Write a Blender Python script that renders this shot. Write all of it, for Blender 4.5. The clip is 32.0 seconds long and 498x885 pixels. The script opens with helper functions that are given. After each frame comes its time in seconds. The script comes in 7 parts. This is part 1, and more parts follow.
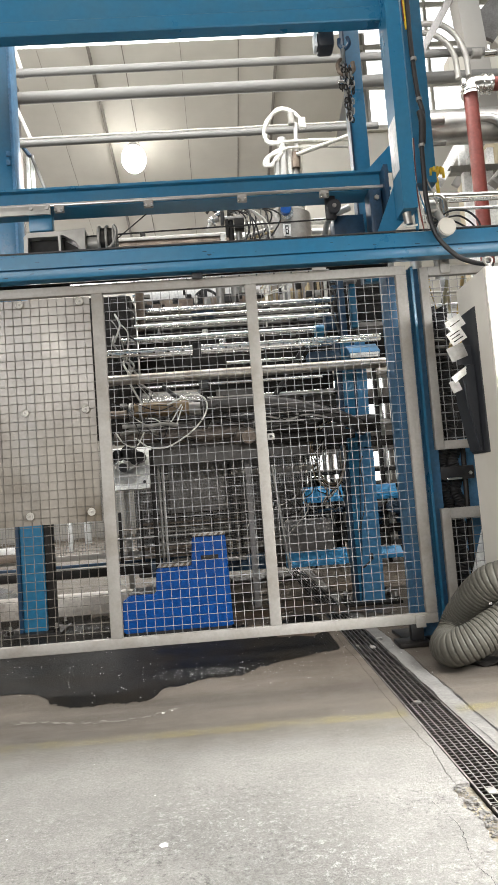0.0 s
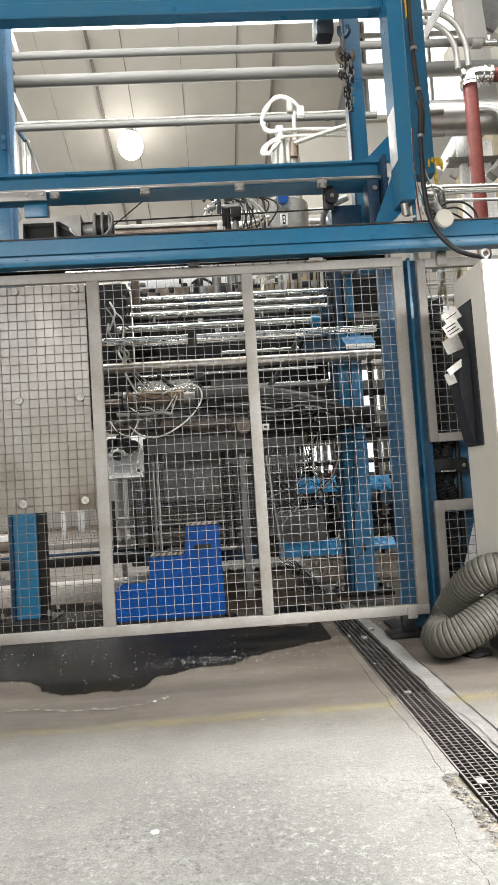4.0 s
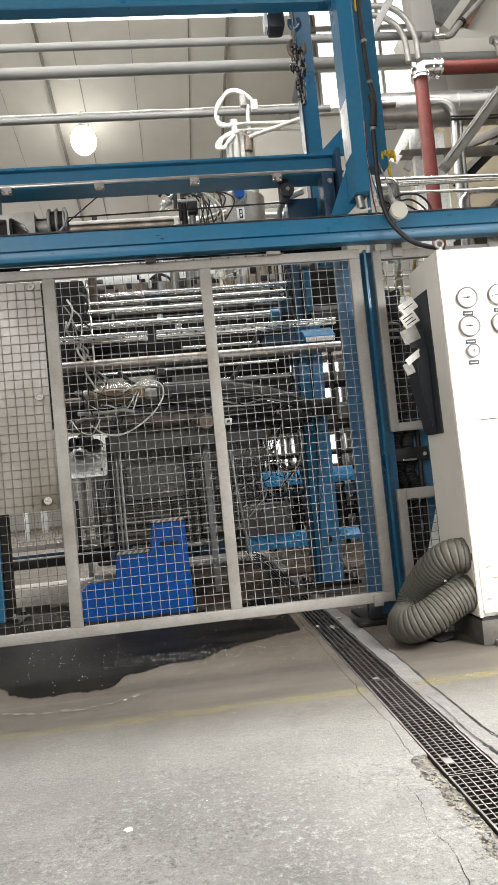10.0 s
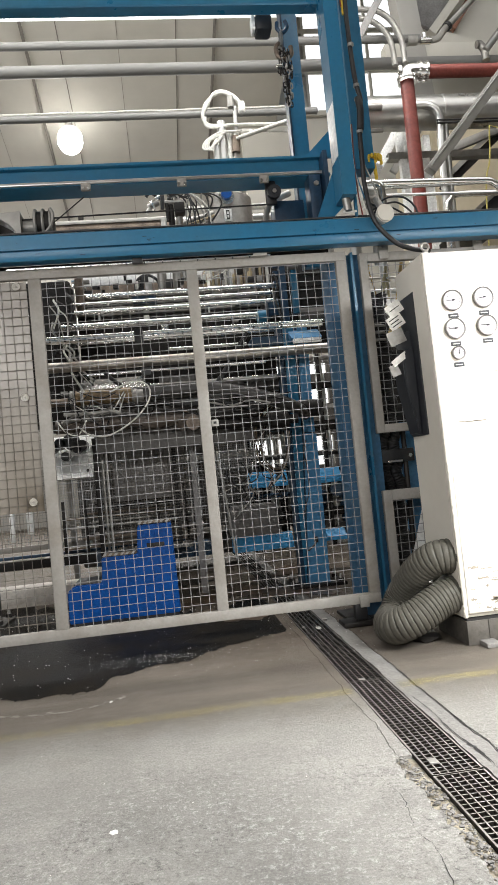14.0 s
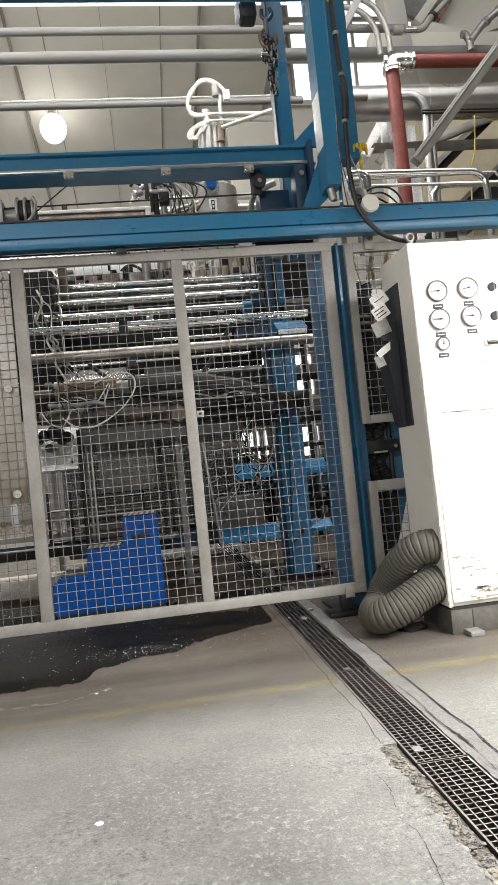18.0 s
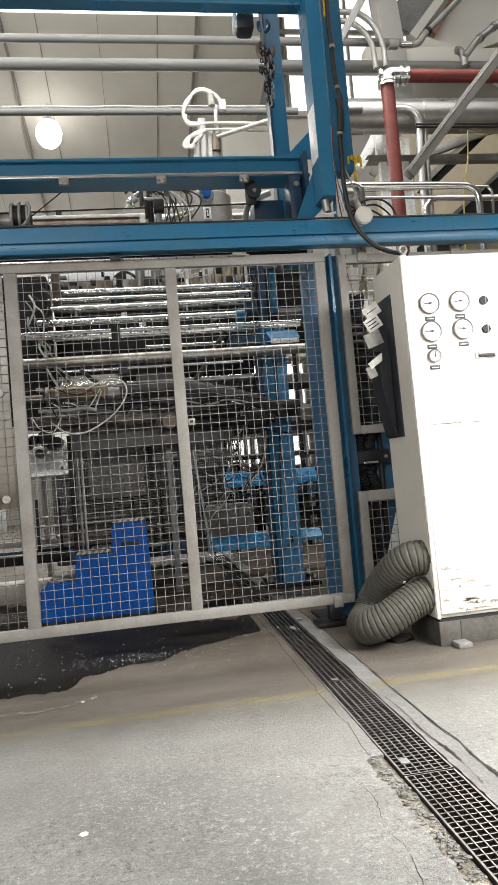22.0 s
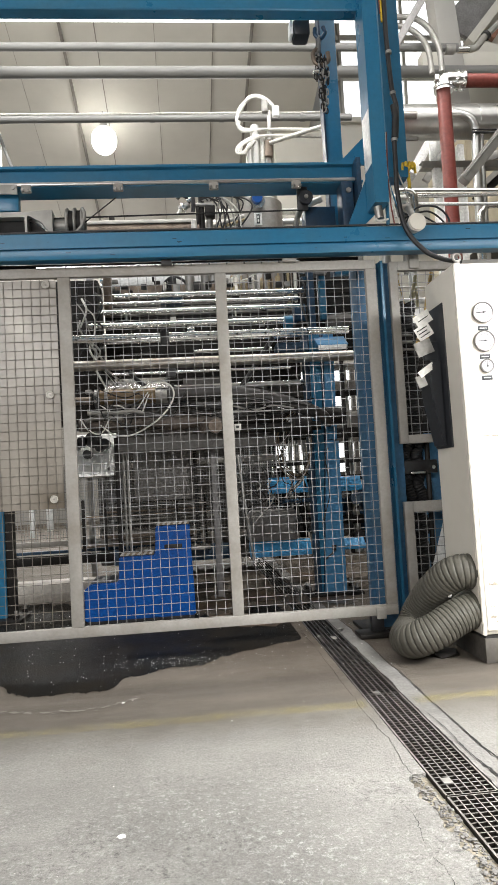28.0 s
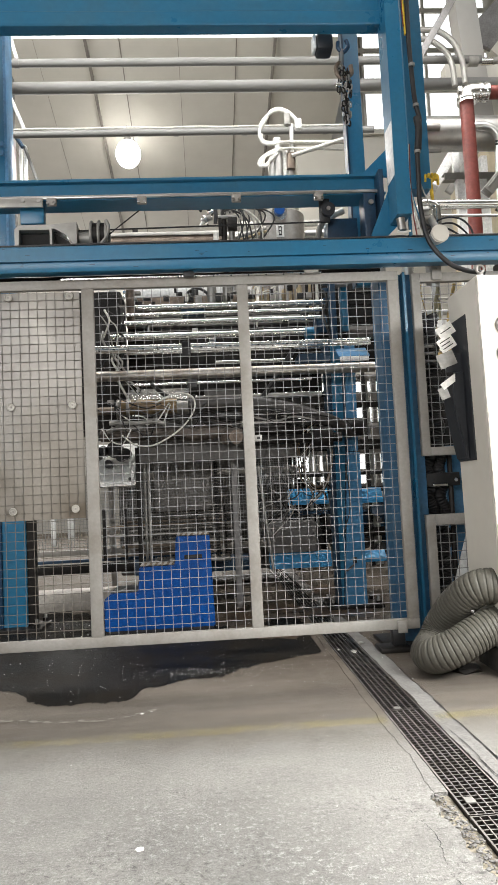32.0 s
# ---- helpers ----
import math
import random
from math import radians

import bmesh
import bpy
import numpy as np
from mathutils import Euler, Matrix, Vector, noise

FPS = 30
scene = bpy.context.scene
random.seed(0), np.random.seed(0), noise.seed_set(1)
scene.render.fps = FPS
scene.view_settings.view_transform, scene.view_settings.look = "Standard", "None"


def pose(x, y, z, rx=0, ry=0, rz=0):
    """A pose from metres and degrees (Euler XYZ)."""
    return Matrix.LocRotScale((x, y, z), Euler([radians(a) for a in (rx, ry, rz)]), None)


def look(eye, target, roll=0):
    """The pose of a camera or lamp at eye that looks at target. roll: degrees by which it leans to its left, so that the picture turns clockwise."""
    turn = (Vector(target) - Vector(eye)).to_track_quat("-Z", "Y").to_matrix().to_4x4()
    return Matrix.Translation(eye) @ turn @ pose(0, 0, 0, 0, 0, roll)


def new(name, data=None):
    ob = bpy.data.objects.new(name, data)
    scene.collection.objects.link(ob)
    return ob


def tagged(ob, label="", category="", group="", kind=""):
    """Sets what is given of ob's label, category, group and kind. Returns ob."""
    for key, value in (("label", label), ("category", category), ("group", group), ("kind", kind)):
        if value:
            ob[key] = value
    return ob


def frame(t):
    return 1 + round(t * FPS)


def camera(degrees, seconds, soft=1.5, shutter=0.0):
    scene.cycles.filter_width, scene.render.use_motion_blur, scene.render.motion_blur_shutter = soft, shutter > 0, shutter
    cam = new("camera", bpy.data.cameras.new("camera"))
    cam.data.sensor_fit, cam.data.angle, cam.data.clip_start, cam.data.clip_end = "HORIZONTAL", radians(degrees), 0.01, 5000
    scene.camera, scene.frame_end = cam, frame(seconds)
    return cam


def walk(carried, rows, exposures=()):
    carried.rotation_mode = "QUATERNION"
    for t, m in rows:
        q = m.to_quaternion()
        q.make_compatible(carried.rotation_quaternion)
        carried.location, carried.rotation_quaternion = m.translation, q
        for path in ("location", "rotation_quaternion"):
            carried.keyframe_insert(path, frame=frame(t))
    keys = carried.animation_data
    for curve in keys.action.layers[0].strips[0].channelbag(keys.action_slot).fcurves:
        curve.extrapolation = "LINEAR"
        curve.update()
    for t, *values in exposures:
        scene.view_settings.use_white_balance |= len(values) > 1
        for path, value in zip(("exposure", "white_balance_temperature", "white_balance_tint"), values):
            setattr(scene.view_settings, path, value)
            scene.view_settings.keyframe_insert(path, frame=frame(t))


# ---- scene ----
cam = camera(39.74, 32.0, soft=0.6)
PATH = [
    (0, -0.0025, 0.0003, 0.9151, 94.224, 4.301, -2.157),
    (0.5, -0.0008, -0.0005, 0.9168, 94.329, 4.294, -2.429),
    (1, 0.0002, 0.0018, 0.9180, 94.412, 4.536, -2.308),
    (1.5, 0.0007, 0.0025, 0.9131, 94.123, 4.582, -2.508),
    (2, -0.0001, -0.0006, 0.9179, 94.002, 2.831, -2.531),
    (2.5, 0.0000, 0.0011, 0.9164, 93.714, 2.962, -2.210),
    (3, -0.0034, -0.0005, 0.9181, 93.411, 3.119, -2.559),
    (3.5, -0.0061, 0.0009, 0.9165, 93.347, 3.482, -2.667),
    (4, -0.0048, 0.0021, 0.9172, 93.342, 3.670, -2.696),
    (4.5, -0.0035, 0.0022, 0.9138, 93.246, 4.349, -2.791),
    (6.5, -0.0022, 0.0033, 0.9149, 93.512, 4.367, -3.242),
    (7, -0.0017, 0.0038, 0.9112, 93.348, 4.592, -3.305),
    (7.5, -0.0023, 0.0009, 0.9128, 93.274, 4.754, -3.238),
    (8, -0.0023, 0.0022, 0.9110, 92.777, 5.117, -3.292),
    (8.5, -0.0005, 0.0015, 0.9110, 92.667, 5.179, -4.182),
    (9, -0.0001, -0.0002, 0.9108, 92.533, 5.424, -4.856),
    (9.5, 0.0015, -0.0022, 0.9101, 92.358, 5.624, -4.983),
    (10, 0.0001, -0.0021, 0.9129, 92.701, 5.549, -5.584),
    (10.5, 0.0018, -0.0028, 0.9160, 93.149, 5.687, -6.246),
    (11, -0.0004, -0.0070, 0.9189, 93.123, 5.416, -6.527),
    (11.5, 0.0034, -0.0037, 0.9145, 93.186, 5.448, -6.660),
    (12, 0.0048, -0.0055, 0.9150, 92.897, 5.706, -6.916),
    (12.5, 0.0016, -0.0064, 0.9137, 92.767, 5.758, -7.058),
    (13, 0.0039, -0.0026, 0.9149, 92.863, 6.025, -6.979),
    (13.5, 0.0016, -0.0036, 0.9138, 92.824, 5.580, -6.967),
    (14, 0.0022, -0.0047, 0.9147, 92.677, 5.524, -6.669),
    (14.5, 0.0020, -0.0063, 0.9149, 92.459, 5.839, -6.708),
    (16.5, 0.0029, -0.0030, 0.9165, 92.520, 5.199, -6.967),
    (17, 0.0039, 0.0005, 0.9138, 92.113, 5.310, -6.879),
    (17.5, 0.0074, 0.0004, 0.9140, 91.880, 5.589, -7.814),
    (18, 0.0065, 0.0012, 0.9126, 91.849, 5.702, -7.822),
    (18.5, 0.0069, -0.0032, 0.9147, 92.058, 5.701, -8.274),
    (19, 0.0037, -0.0031, 0.9183, 92.424, 5.359, -7.726),
    (19.5, 0.0058, -0.0045, 0.9219, 93.033, 5.797, -8.274),
    (20, 0.0042, -0.0041, 0.9220, 92.669, 5.448, -8.540),
    (20.5, 0.0057, -0.0075, 0.9219, 92.673, 5.550, -8.948),
    (21, 0.0046, -0.0053, 0.9190, 92.713, 5.482, -8.784),
    (21.5, 0.0060, -0.0041, 0.9183, 93.076, 5.050, -8.662),
    (22, 0.0033, -0.0003, 0.9173, 92.426, 4.871, -8.653),
    (22.5, -0.0007, -0.0007, 0.9213, 91.999, 4.360, -8.157),
    (23, 0.0026, -0.0021, 0.9232, 92.540, 4.157, -8.563),
    (23.5, 0.0012, 0.0003, 0.9199, 92.203, 4.115, -8.010),
    (24, 0.0003, -0.0013, 0.9215, 92.148, 4.198, -8.081),
    (24.5, 0.0006, -0.0036, 0.9246, 92.256, 4.135, -7.852),
    (26.5, -0.0072, -0.0005, 0.9290, 92.828, 3.336, -6.769),
    (27, -0.0094, 0.0042, 0.9273, 93.055, 3.124, -4.256),
    (27.5, -0.0049, 0.0078, 0.9271, 93.074, 3.248, -5.063),
    (28, -0.0037, 0.0101, 0.9255, 93.089, 3.230, -5.070),
    (28.5, -0.0049, 0.0077, 0.9230, 92.591, 3.796, -5.982),
    (29, -0.0053, 0.0078, 0.9257, 92.314, 3.811, -6.216),
    (29.5, -0.0038, 0.0116, 0.9251, 92.598, 3.964, -6.146),
    (30, -0.0039, 0.0117, 0.9230, 92.543, 3.461, -5.954),
    (30.5, -0.0059, 0.0071, 0.9256, 92.552, 3.304, -5.637),
    (31, -0.0052, 0.0115, 0.9241, 92.259, 3.250, -5.053),
    (31.5, -0.0061, 0.0129, 0.9236, 92.657, 3.033, -4.056),
    (32, -0.0062, 0.0134, 0.9275, 94.069, 2.735, -3.411),
]
walk(cam, [(t, pose(x, y, z, rx, ry, rz)) for t, x, y, z, rx, ry, rz in PATH], [(0.0, 0.06), (2.5, 0.06), (7.0, 0.0), (9.0, -0.1), (13.0, -0.28), (20.5, -0.36), (24.5, -0.32), (28.0, -0.17), (30.0, -0.17), (32.0, -0.13)])

# ---------------------------------------------------------------- world and light
world = bpy.data.worlds.new("world")
scene.world = world
world.use_nodes = True
wn = world.node_tree
sky = wn.nodes.new("ShaderNodeTexSky")
sky.sky_type = "NISHITA"
sky.sun_disc = False
sky.sun_elevation, sky.sun_rotation = radians(40), radians(150)
wn.links.new(sky.outputs[0], wn.nodes["Background"].inputs[0])
wn.nodes["Background"].inputs[1].default_value = 0.1
scene.view_settings.exposure = 0.0


def area_lamp(name, at, target, size, size_y, watts, tint=(1, 1, 1)):
    lamp = bpy.data.lights.new(name, "AREA")
    lamp.shape, lamp.size, lamp.size_y, lamp.energy, lamp.color = "RECTANGLE", size, size_y, watts, tint
    ob = new(name, lamp)
    ob.matrix_world = look(at, target)
    return tagged(ob, "area light of the hall, added except at the high bay lamp", "lamp", kind="structure")


# unseen fill lamps: over the right aisle, at the saw-tooth band and far wall
area_lamp("hall_fill", (3.0, 0.7, 2.4), (3.0, 0.75, 0.0), 2.2, 1.6, 760, (1.0, 1.0, 0.99))
area_lamp("hall_fill", (-4.6, 7.75, 7.9), (-4.6, 14.0, 5.2), 12.5, 1.4, 420, (1.0, 0.98, 0.95))
area_lamp("hall_fill", (-3.0, 19.8, 4.3), (-3.0, 12.0, 7.2), 11.0, 1.6, 1000, (1.0, 0.985, 0.96))
# light of the high bay lamp
area_lamp("hall_light", (-1.16, 12.0, 6.7), (-1.16, 12.0, 0), 0.4, 0.4, 160, (1.0, 0.97, 0.93))
# added overhead fills above aisle, machine and rear bay, and one behind the camera
area_lamp("overhead_fill", (1.5, 0.6, 7.9), (1.5, 1.4, 0), 11.0, 3.4, 30, (1.0, 0.985, 0.97))
area_lamp("hall_fill", (-4.2, -3.6, 3.5), (0.5, 4.6, 1.5), 8.0, 2.0, 470, (1.0, 0.985, 0.98))
area_lamp("overhead_fill", (1.0, 4.4, 6.9), (1.0, 5.9, 0), 10.0, 5.2, 240, (1.0, 0.985, 0.97))
area_lamp("overhead_fill", (-0.5, 6.0, 6.7), (-0.3, 7.9, 0), 8.0, 0.8, 400, (1.0, 0.985, 0.97))


# ---------------------------------------------------------------- materials
def material(name, colour, rough=0.5, metal=0.0, second=None, scale=3.0, fine=40.0, amount=0.5, bump=0.1, spec=0.5, grainy=0.17):
    """Two colours mixed by a coarse and a fine noise, roughness and bump from the same."""
    m = bpy.data.materials.new(name)
    m.use_nodes = True
    n, lk = m.node_tree.nodes, m.node_tree.links
    bsdf = n["Principled BSDF"]
    geo = n.new("ShaderNodeNewGeometry")
    big = n.new("ShaderNodeTexNoise")
    big.inputs["Scale"].default_value, big.inputs["Detail"].default_value, big.inputs["Roughness"].default_value = scale, 6, 0.65
    small = n.new("ShaderNodeTexNoise")
    small.inputs["Scale"].default_value, small.inputs["Detail"].default_value = fine, 4
    lk.new(geo.outputs["Position"], big.inputs["Vector"])
    lk.new(geo.outputs["Position"], small.inputs["Vector"])
    ramp = n.new("ShaderNodeMapRange")
    ramp.inputs["From Min"].default_value, ramp.inputs["From Max"].default_value = 0.42, 0.68
    lk.new(big.outputs["Fac"], ramp.inputs["Value"])
    times = n.new("ShaderNodeMath")
    times.operation = "MULTIPLY"
    times.inputs[1].default_value = amount
    lk.new(ramp.outputs["Result"], times.inputs[0])
    mix = n.new("ShaderNodeMix")
    mix.data_type = "RGBA"
    second = second or tuple(c * 0.6 for c in colour)
    mix.inputs["A"].default_value, mix.inputs["B"].default_value = (*colour, 1), (*second, 1)
    lk.new(times.outputs[0], mix.inputs["Factor"])
    grain = n.new("ShaderNodeMix")
    grain.data_type, grain.blend_type = "RGBA", "MULTIPLY"
    grain.inputs["Factor"].default_value = 1.0
    tone = n.new("ShaderNodeMapRange")
    tone.inputs["To Min"].default_value, tone.inputs["To Max"].default_value = 1 - grainy, 1 + grainy
    tone.inputs["From Min"].default_value, tone.inputs["From Max"].default_value = 0.3, 0.7
    lk.new(small.outputs["Fac"], tone.inputs["Value"])
    lk.new(mix.outputs["Result"], grain.inputs["A"])
    lk.new(tone.outputs["Result"], grain.inputs["B"])
    lk.new(grain.outputs["Result"], bsdf.inputs["Base Color"])
    rr = n.new("ShaderNodeMapRange")
    rr.inputs["To Min"].default_value, rr.inputs["To Max"].default_value = max(0.03, rough - 0.12), min(1, rough + 0.15)
    lk.new(big.outputs["Fac"], rr.inputs["Value"])
    lk.new(rr.outputs["Result"], bsdf.inputs["Roughness"])
    bsdf.inputs["Metallic"].default_value = metal
    bsdf.inputs["Specular IOR Level"].default_value = spec
    if bump:
        bp = n.new("ShaderNodeBump")
        bp.inputs["Strength"].default_value, bp.inputs["Distance"].default_value = bump, 0.01
        lk.new(small.outputs["Fac"], bp.inputs["Height"])
        lk.new(bp.outputs["Normal"], bsdf.inputs["Normal"])
    return m


def glow(name, colour, strength):
    m = bpy.data.materials.new(name)
    m.use_nodes = True
    b = m.node_tree.nodes["Principled BSDF"]
    b.inputs["Base Color"].default_value = (0.8, 0.8, 0.8, 1)
    b.inputs["Emission Color"].default_value, b.inputs["Emission Strength"].default_value = (*colour, 1), strength
    return m


BLUE = material("blue_paint", (0.02, 0.145, 0.27), 0.3, second=(0.04, 0.14, 0.215), scale=3.0, fine=30, amount=0.6, grainy=0.07, bump=0.02)
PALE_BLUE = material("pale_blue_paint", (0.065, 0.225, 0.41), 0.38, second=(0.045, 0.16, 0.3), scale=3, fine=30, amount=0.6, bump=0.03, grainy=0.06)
DOOR_GREY = material("grey_door_paint", (0.2, 0.192, 0.185), 0.5, second=(0.11, 0.1, 0.092), scale=4, fine=40, amount=0.7, bump=0.05)
BLUE_DIRTY = material("worn_blue_paint", (0.06, 0.2, 0.37), 0.42, second=(0.03, 0.09, 0.15), scale=3.5, fine=50, amount=0.7, bump=0.1)
# darker, less saturated blue for the column behind the gate
MUTED_BLUE = material("muted_blue_paint", (0.028, 0.105, 0.2), 0.45, second=(0.045, 0.1, 0.15), scale=4, fine=40, amount=0.7, bump=0.04)
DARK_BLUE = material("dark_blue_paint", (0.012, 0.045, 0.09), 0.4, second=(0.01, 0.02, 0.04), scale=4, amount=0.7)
BLUE_PLASTIC = material("blue_plastic", (0.001, 0.066, 0.285), 0.4, second=(0.001, 0.034, 0.16), scale=5, fine=80, amount=0.5, bump=0.04, spec=0.25)
GALV = material("grey_painted_steel", (0.3, 0.285, 0.26), 0.5, 0.0, second=(0.17, 0.145, 0.115), scale=4, fine=60, amount=0.55, bump=0.02, grainy=0.06)
WIRE = material("galvanised_wire", (0.285, 0.288, 0.29), 0.45, 0.2, second=(0.15, 0.13, 0.11), scale=6, fine=90, amount=0.7, bump=0.0)
CHROME = material("chromed_steel", (0.9, 0.9, 0.89), 0.17, 1.0, second=(0.6, 0.58, 0.55), scale=1.2, fine=8, amount=0.25, bump=0.0, grainy=0.015)
STEEL = material("dull_steel", (0.36, 0.35, 0.33), 0.42, 0.85, second=(0.22, 0.19, 0.16), scale=4, fine=40, amount=0.6, bump=0.02, grainy=0.07)
TUBE = material("scraped_steel_tube", (0.55, 0.52, 0.48), 0.32, 0.9, second=(0.28, 0.22, 0.17), scale=7, fine=40, amount=0.8, bump=0.03)
PIPE = material("zinc_pipe", (0.34, 0.33, 0.305), 0.42, 0.35, second=(0.22, 0.21, 0.19), scale=1.5, fine=9, amount=0.6, bump=0.0)
CLADDING = material("aluminium_cladding", (0.55, 0.55, 0.53), 0.3, 0.9, second=(0.5, 0.49, 0.47), scale=1.5, fine=6, amount=0.5, bump=0.0)
GRATE = material("worn_grating_steel", (0.36, 0.345, 0.32), 0.4, 0.6, second=(0.19, 0.17, 0.15), scale=8, fine=60, amount=0.7, bump=0.0)
DULL_PIPE = material("dull_grey_pipe", (0.19, 0.188, 0.178), 0.5, second=(0.13, 0.125, 0.115), scale=1.0, fine=8, amount=0.5, bump=0.0, grainy=0.03)
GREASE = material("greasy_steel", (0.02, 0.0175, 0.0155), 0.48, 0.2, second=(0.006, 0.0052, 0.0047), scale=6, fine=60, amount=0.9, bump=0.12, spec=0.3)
BROWN = material("oil_stained_metal", (0.19, 0.148, 0.112), 0.45, 0.4, second=(0.045, 0.032, 0.025), scale=6, fine=60, amount=0.8, bump=0.1)
BLACK = material("black_rubber", (0.011, 0.011, 0.012), 0.42, second=(0.04, 0.038, 0.036), scale=7, amount=0.5, bump=0.05)
CHARCOAL = material("charcoal_plastic", (0.013, 0.015, 0.019), 0.5, second=(0.02, 0.022, 0.026), scale=4, amount=0.5, bump=0.04)
CREAM = material("cream_enamel", (0.62, 0.59, 0.525), 0.38, second=(0.56, 0.52, 0.44), scale=2.0, fine=12, amount=0.4, grainy=0.02, bump=0.01)
WHITE = material("white_paint", (0.8, 0.8, 0.78), 0.45, second=(0.66, 0.65, 0.62), scale=4, amount=0.5, bump=0.03)
PAPER = material("paper", (0.78, 0.77, 0.73), 0.8, second=(0.6, 0.58, 0.52), scale=15, amount=0.5, bump=0.02)
INK = material("black_ink", (0.02, 0.02, 0.02), 0.7, bump=0)
RED_PIPE = material("red_oxide_paint", (0.2, 0.045, 0.034), 0.4, second=(0.13, 0.026, 0.02), scale=4, amount=0.6, bump=0.03)
HOSE = material("grey_spiral_hose", (0.072, 0.068, 0.055), 0.56, second=(0.05, 0.045, 0.037), scale=5, fine=60, amount=0.6, bump=0.06, spec=0.3)
CEILING = material("cream_roof_panel", (0.5, 0.478, 0.42), 0.7, second=(0.44, 0.418, 0.365), scale=0.8, fine=3, amount=0.6, bump=0.0, grainy=0.03)
SEAM = material("dark_seam", (0.2, 0.18, 0.155), 0.7, second=(0.08, 0.07, 0.06), scale=2)
WALL = material("painted_wall", (0.36, 0.345, 0.315), 0.8, second=(0.3, 0.29, 0.265), scale=0.5, fine=8, amount=0.6, bump=0.03, grainy=0.03)
MORTAR = material("repair_mortar", (0.2, 0.192, 0.18), 0.8, second=(0.11, 0.105, 0.098), scale=4, fine=80, amount=0.7, bump=0.3)
BROWN_DIRT = material("damp_crumbled_mortar", (0.3, 0.265, 0.2), 0.7, second=(0.07, 0.055, 0.04), scale=9, fine=90, amount=0.9, bump=0.6)
# near black for the shade inside hollows and gaps; also cracks and a block
DARK = material("void_shade_black", (0.02, 0.019, 0.018), 0.8, bump=0)
WET = material("wet_concrete", (0.006, 0.0058, 0.0056), 0.5, second=(0.022, 0.018, 0.013), scale=3.0, fine=170, amount=0.9, bump=0.6, spec=0.07, grainy=0.35)
SLEEVE = material("yellowed_sleeve", (0.33, 0.295, 0.185), 0.8)
YELLOW_CLEAN = material("yellow_plastic", (0.7, 0.48, 0.03), 0.45, second=(0.5, 0.3, 0.02), scale=15, amount=0.6)
BRASS = material("yellowed_brass", (0.5, 0.36, 0.14), 0.4, 0.6, second=(0.25, 0.17, 0.07), scale=10, amount=0.7)
WHITE_HOSE = material("white_plastic_hose", (0.66, 0.65, 0.6), 0.4, second=(0.45, 0.43, 0.38), scale=8, amount=0.5)
GREY_PANEL = material("grey_dirty_panel", (0.085, 0.079, 0.072), 0.5, second=(0.028, 0.025, 0.022), scale=3, fine=40, amount=0.8, bump=0.08)
GLOW_LAMP = glow("lamp_lens", (1, 0.98, 0.94), 16)
GLOW_SKY = glow("daylight_glazing", (0.96, 0.98, 1.0), 1.5)


# ---------------------------------------------------------------- helpers for shapes
def mesh_of(bm, name):
    me = bpy.data.meshes.new(name)
    bm.normal_update()
    bm.to_mesh(me)
    bm.free()
    return me


def smooth(me, angle=40):
    me.shade_smooth()
    me.set_sharp_from_angle(angle=radians(angle))


def thing(name, at, label, category, group="", kind=""):
    ob = new(name)
    ob.location = at
    ob.empty_display_size = 0.1
    return tagged(ob, label, category, group, kind)


def part(name, bm, mat, parent, label="", kind=""):
    """One mesh object, in world coordinates, under a thing or a part."""
    me = mesh_of(bm, name)
    smooth(me)
    me.materials.append(mat)
    ob = new(name, me)
    if parent:
        ob.parent = parent
        base = parent.location if parent.parent is None else parent.parent.location
        ob.matrix_parent_inverse = Matrix.Translation(-Vector(base))
        if parent.parent is not None:
            ob.matrix_parent_inverse = Matrix.Identity(4)
    if label or kind:
        tagged(ob, label, kind=kind)
    return ob


def solo(name, bm, mat, label, category, group="", kind=""):
    """A thing that is one mesh."""
    me = mesh_of(bm, name)
    smooth(me)
    me.materials.append(mat)
    return tagged(new(name, me), label, category, group, kind)


def box(x0, x1, y0, y1, z0, z1, bevel=0.0, bm=None):
    bm = bm or bmesh.new()
    made = bmesh.ops.create_cube(bm, size=1.0, matrix=Matrix.Translation(((x0 + x1) / 2, (y0 + y1) / 2, (z0 + z1) / 2)) @ Matrix.Diagonal((x1 - x0, y1 - y0, z1 - z0, 1)))
    if bevel:
        edges = list({e for v in made["verts"] for e in v.link_edges})
        bmesh.ops.bevel(bm, geom=edges, offset=bevel, segments=2, profile=0.5, affect="EDGES")
    return bm


def rod(a, b, r, seg=16, bm=None, r2=None):
    bm = bm or bmesh.new()
    a, b = Vector(a), Vector(b)
    turn = (b - a).to_track_quat("Z", "Y").to_matrix().to_4x4()
    bmesh.ops.create_cone(bm, cap_ends=True, segments=seg, radius1=r, radius2=r if r2 is None else r2, depth=(b - a).length, matrix=Matrix.Translation((a + b) / 2) @ turn)
    return bm


def spline(points, steps=8):
    """Points on a smooth curve through the given ones."""
    p = [Vector(q) for q in points]
    if len(p) < 3:
        return p
    p = [2 * p[0] - p[1], *p, 2 * p[-1] - p[-2]]
    out = []
    for i in range(1, len(p) - 2):
        for s in range(steps):
            t = s / steps
            a, b, c, d = p[i - 1:i + 3]
            out.append(0.5 * (2 * b + (c - a) * t + (2 * a - 5 * b + 4 * c - d) * t * t + (3 * b - a - 3 * c + d) * t ** 3))
    out.append(p[-2])
    return out


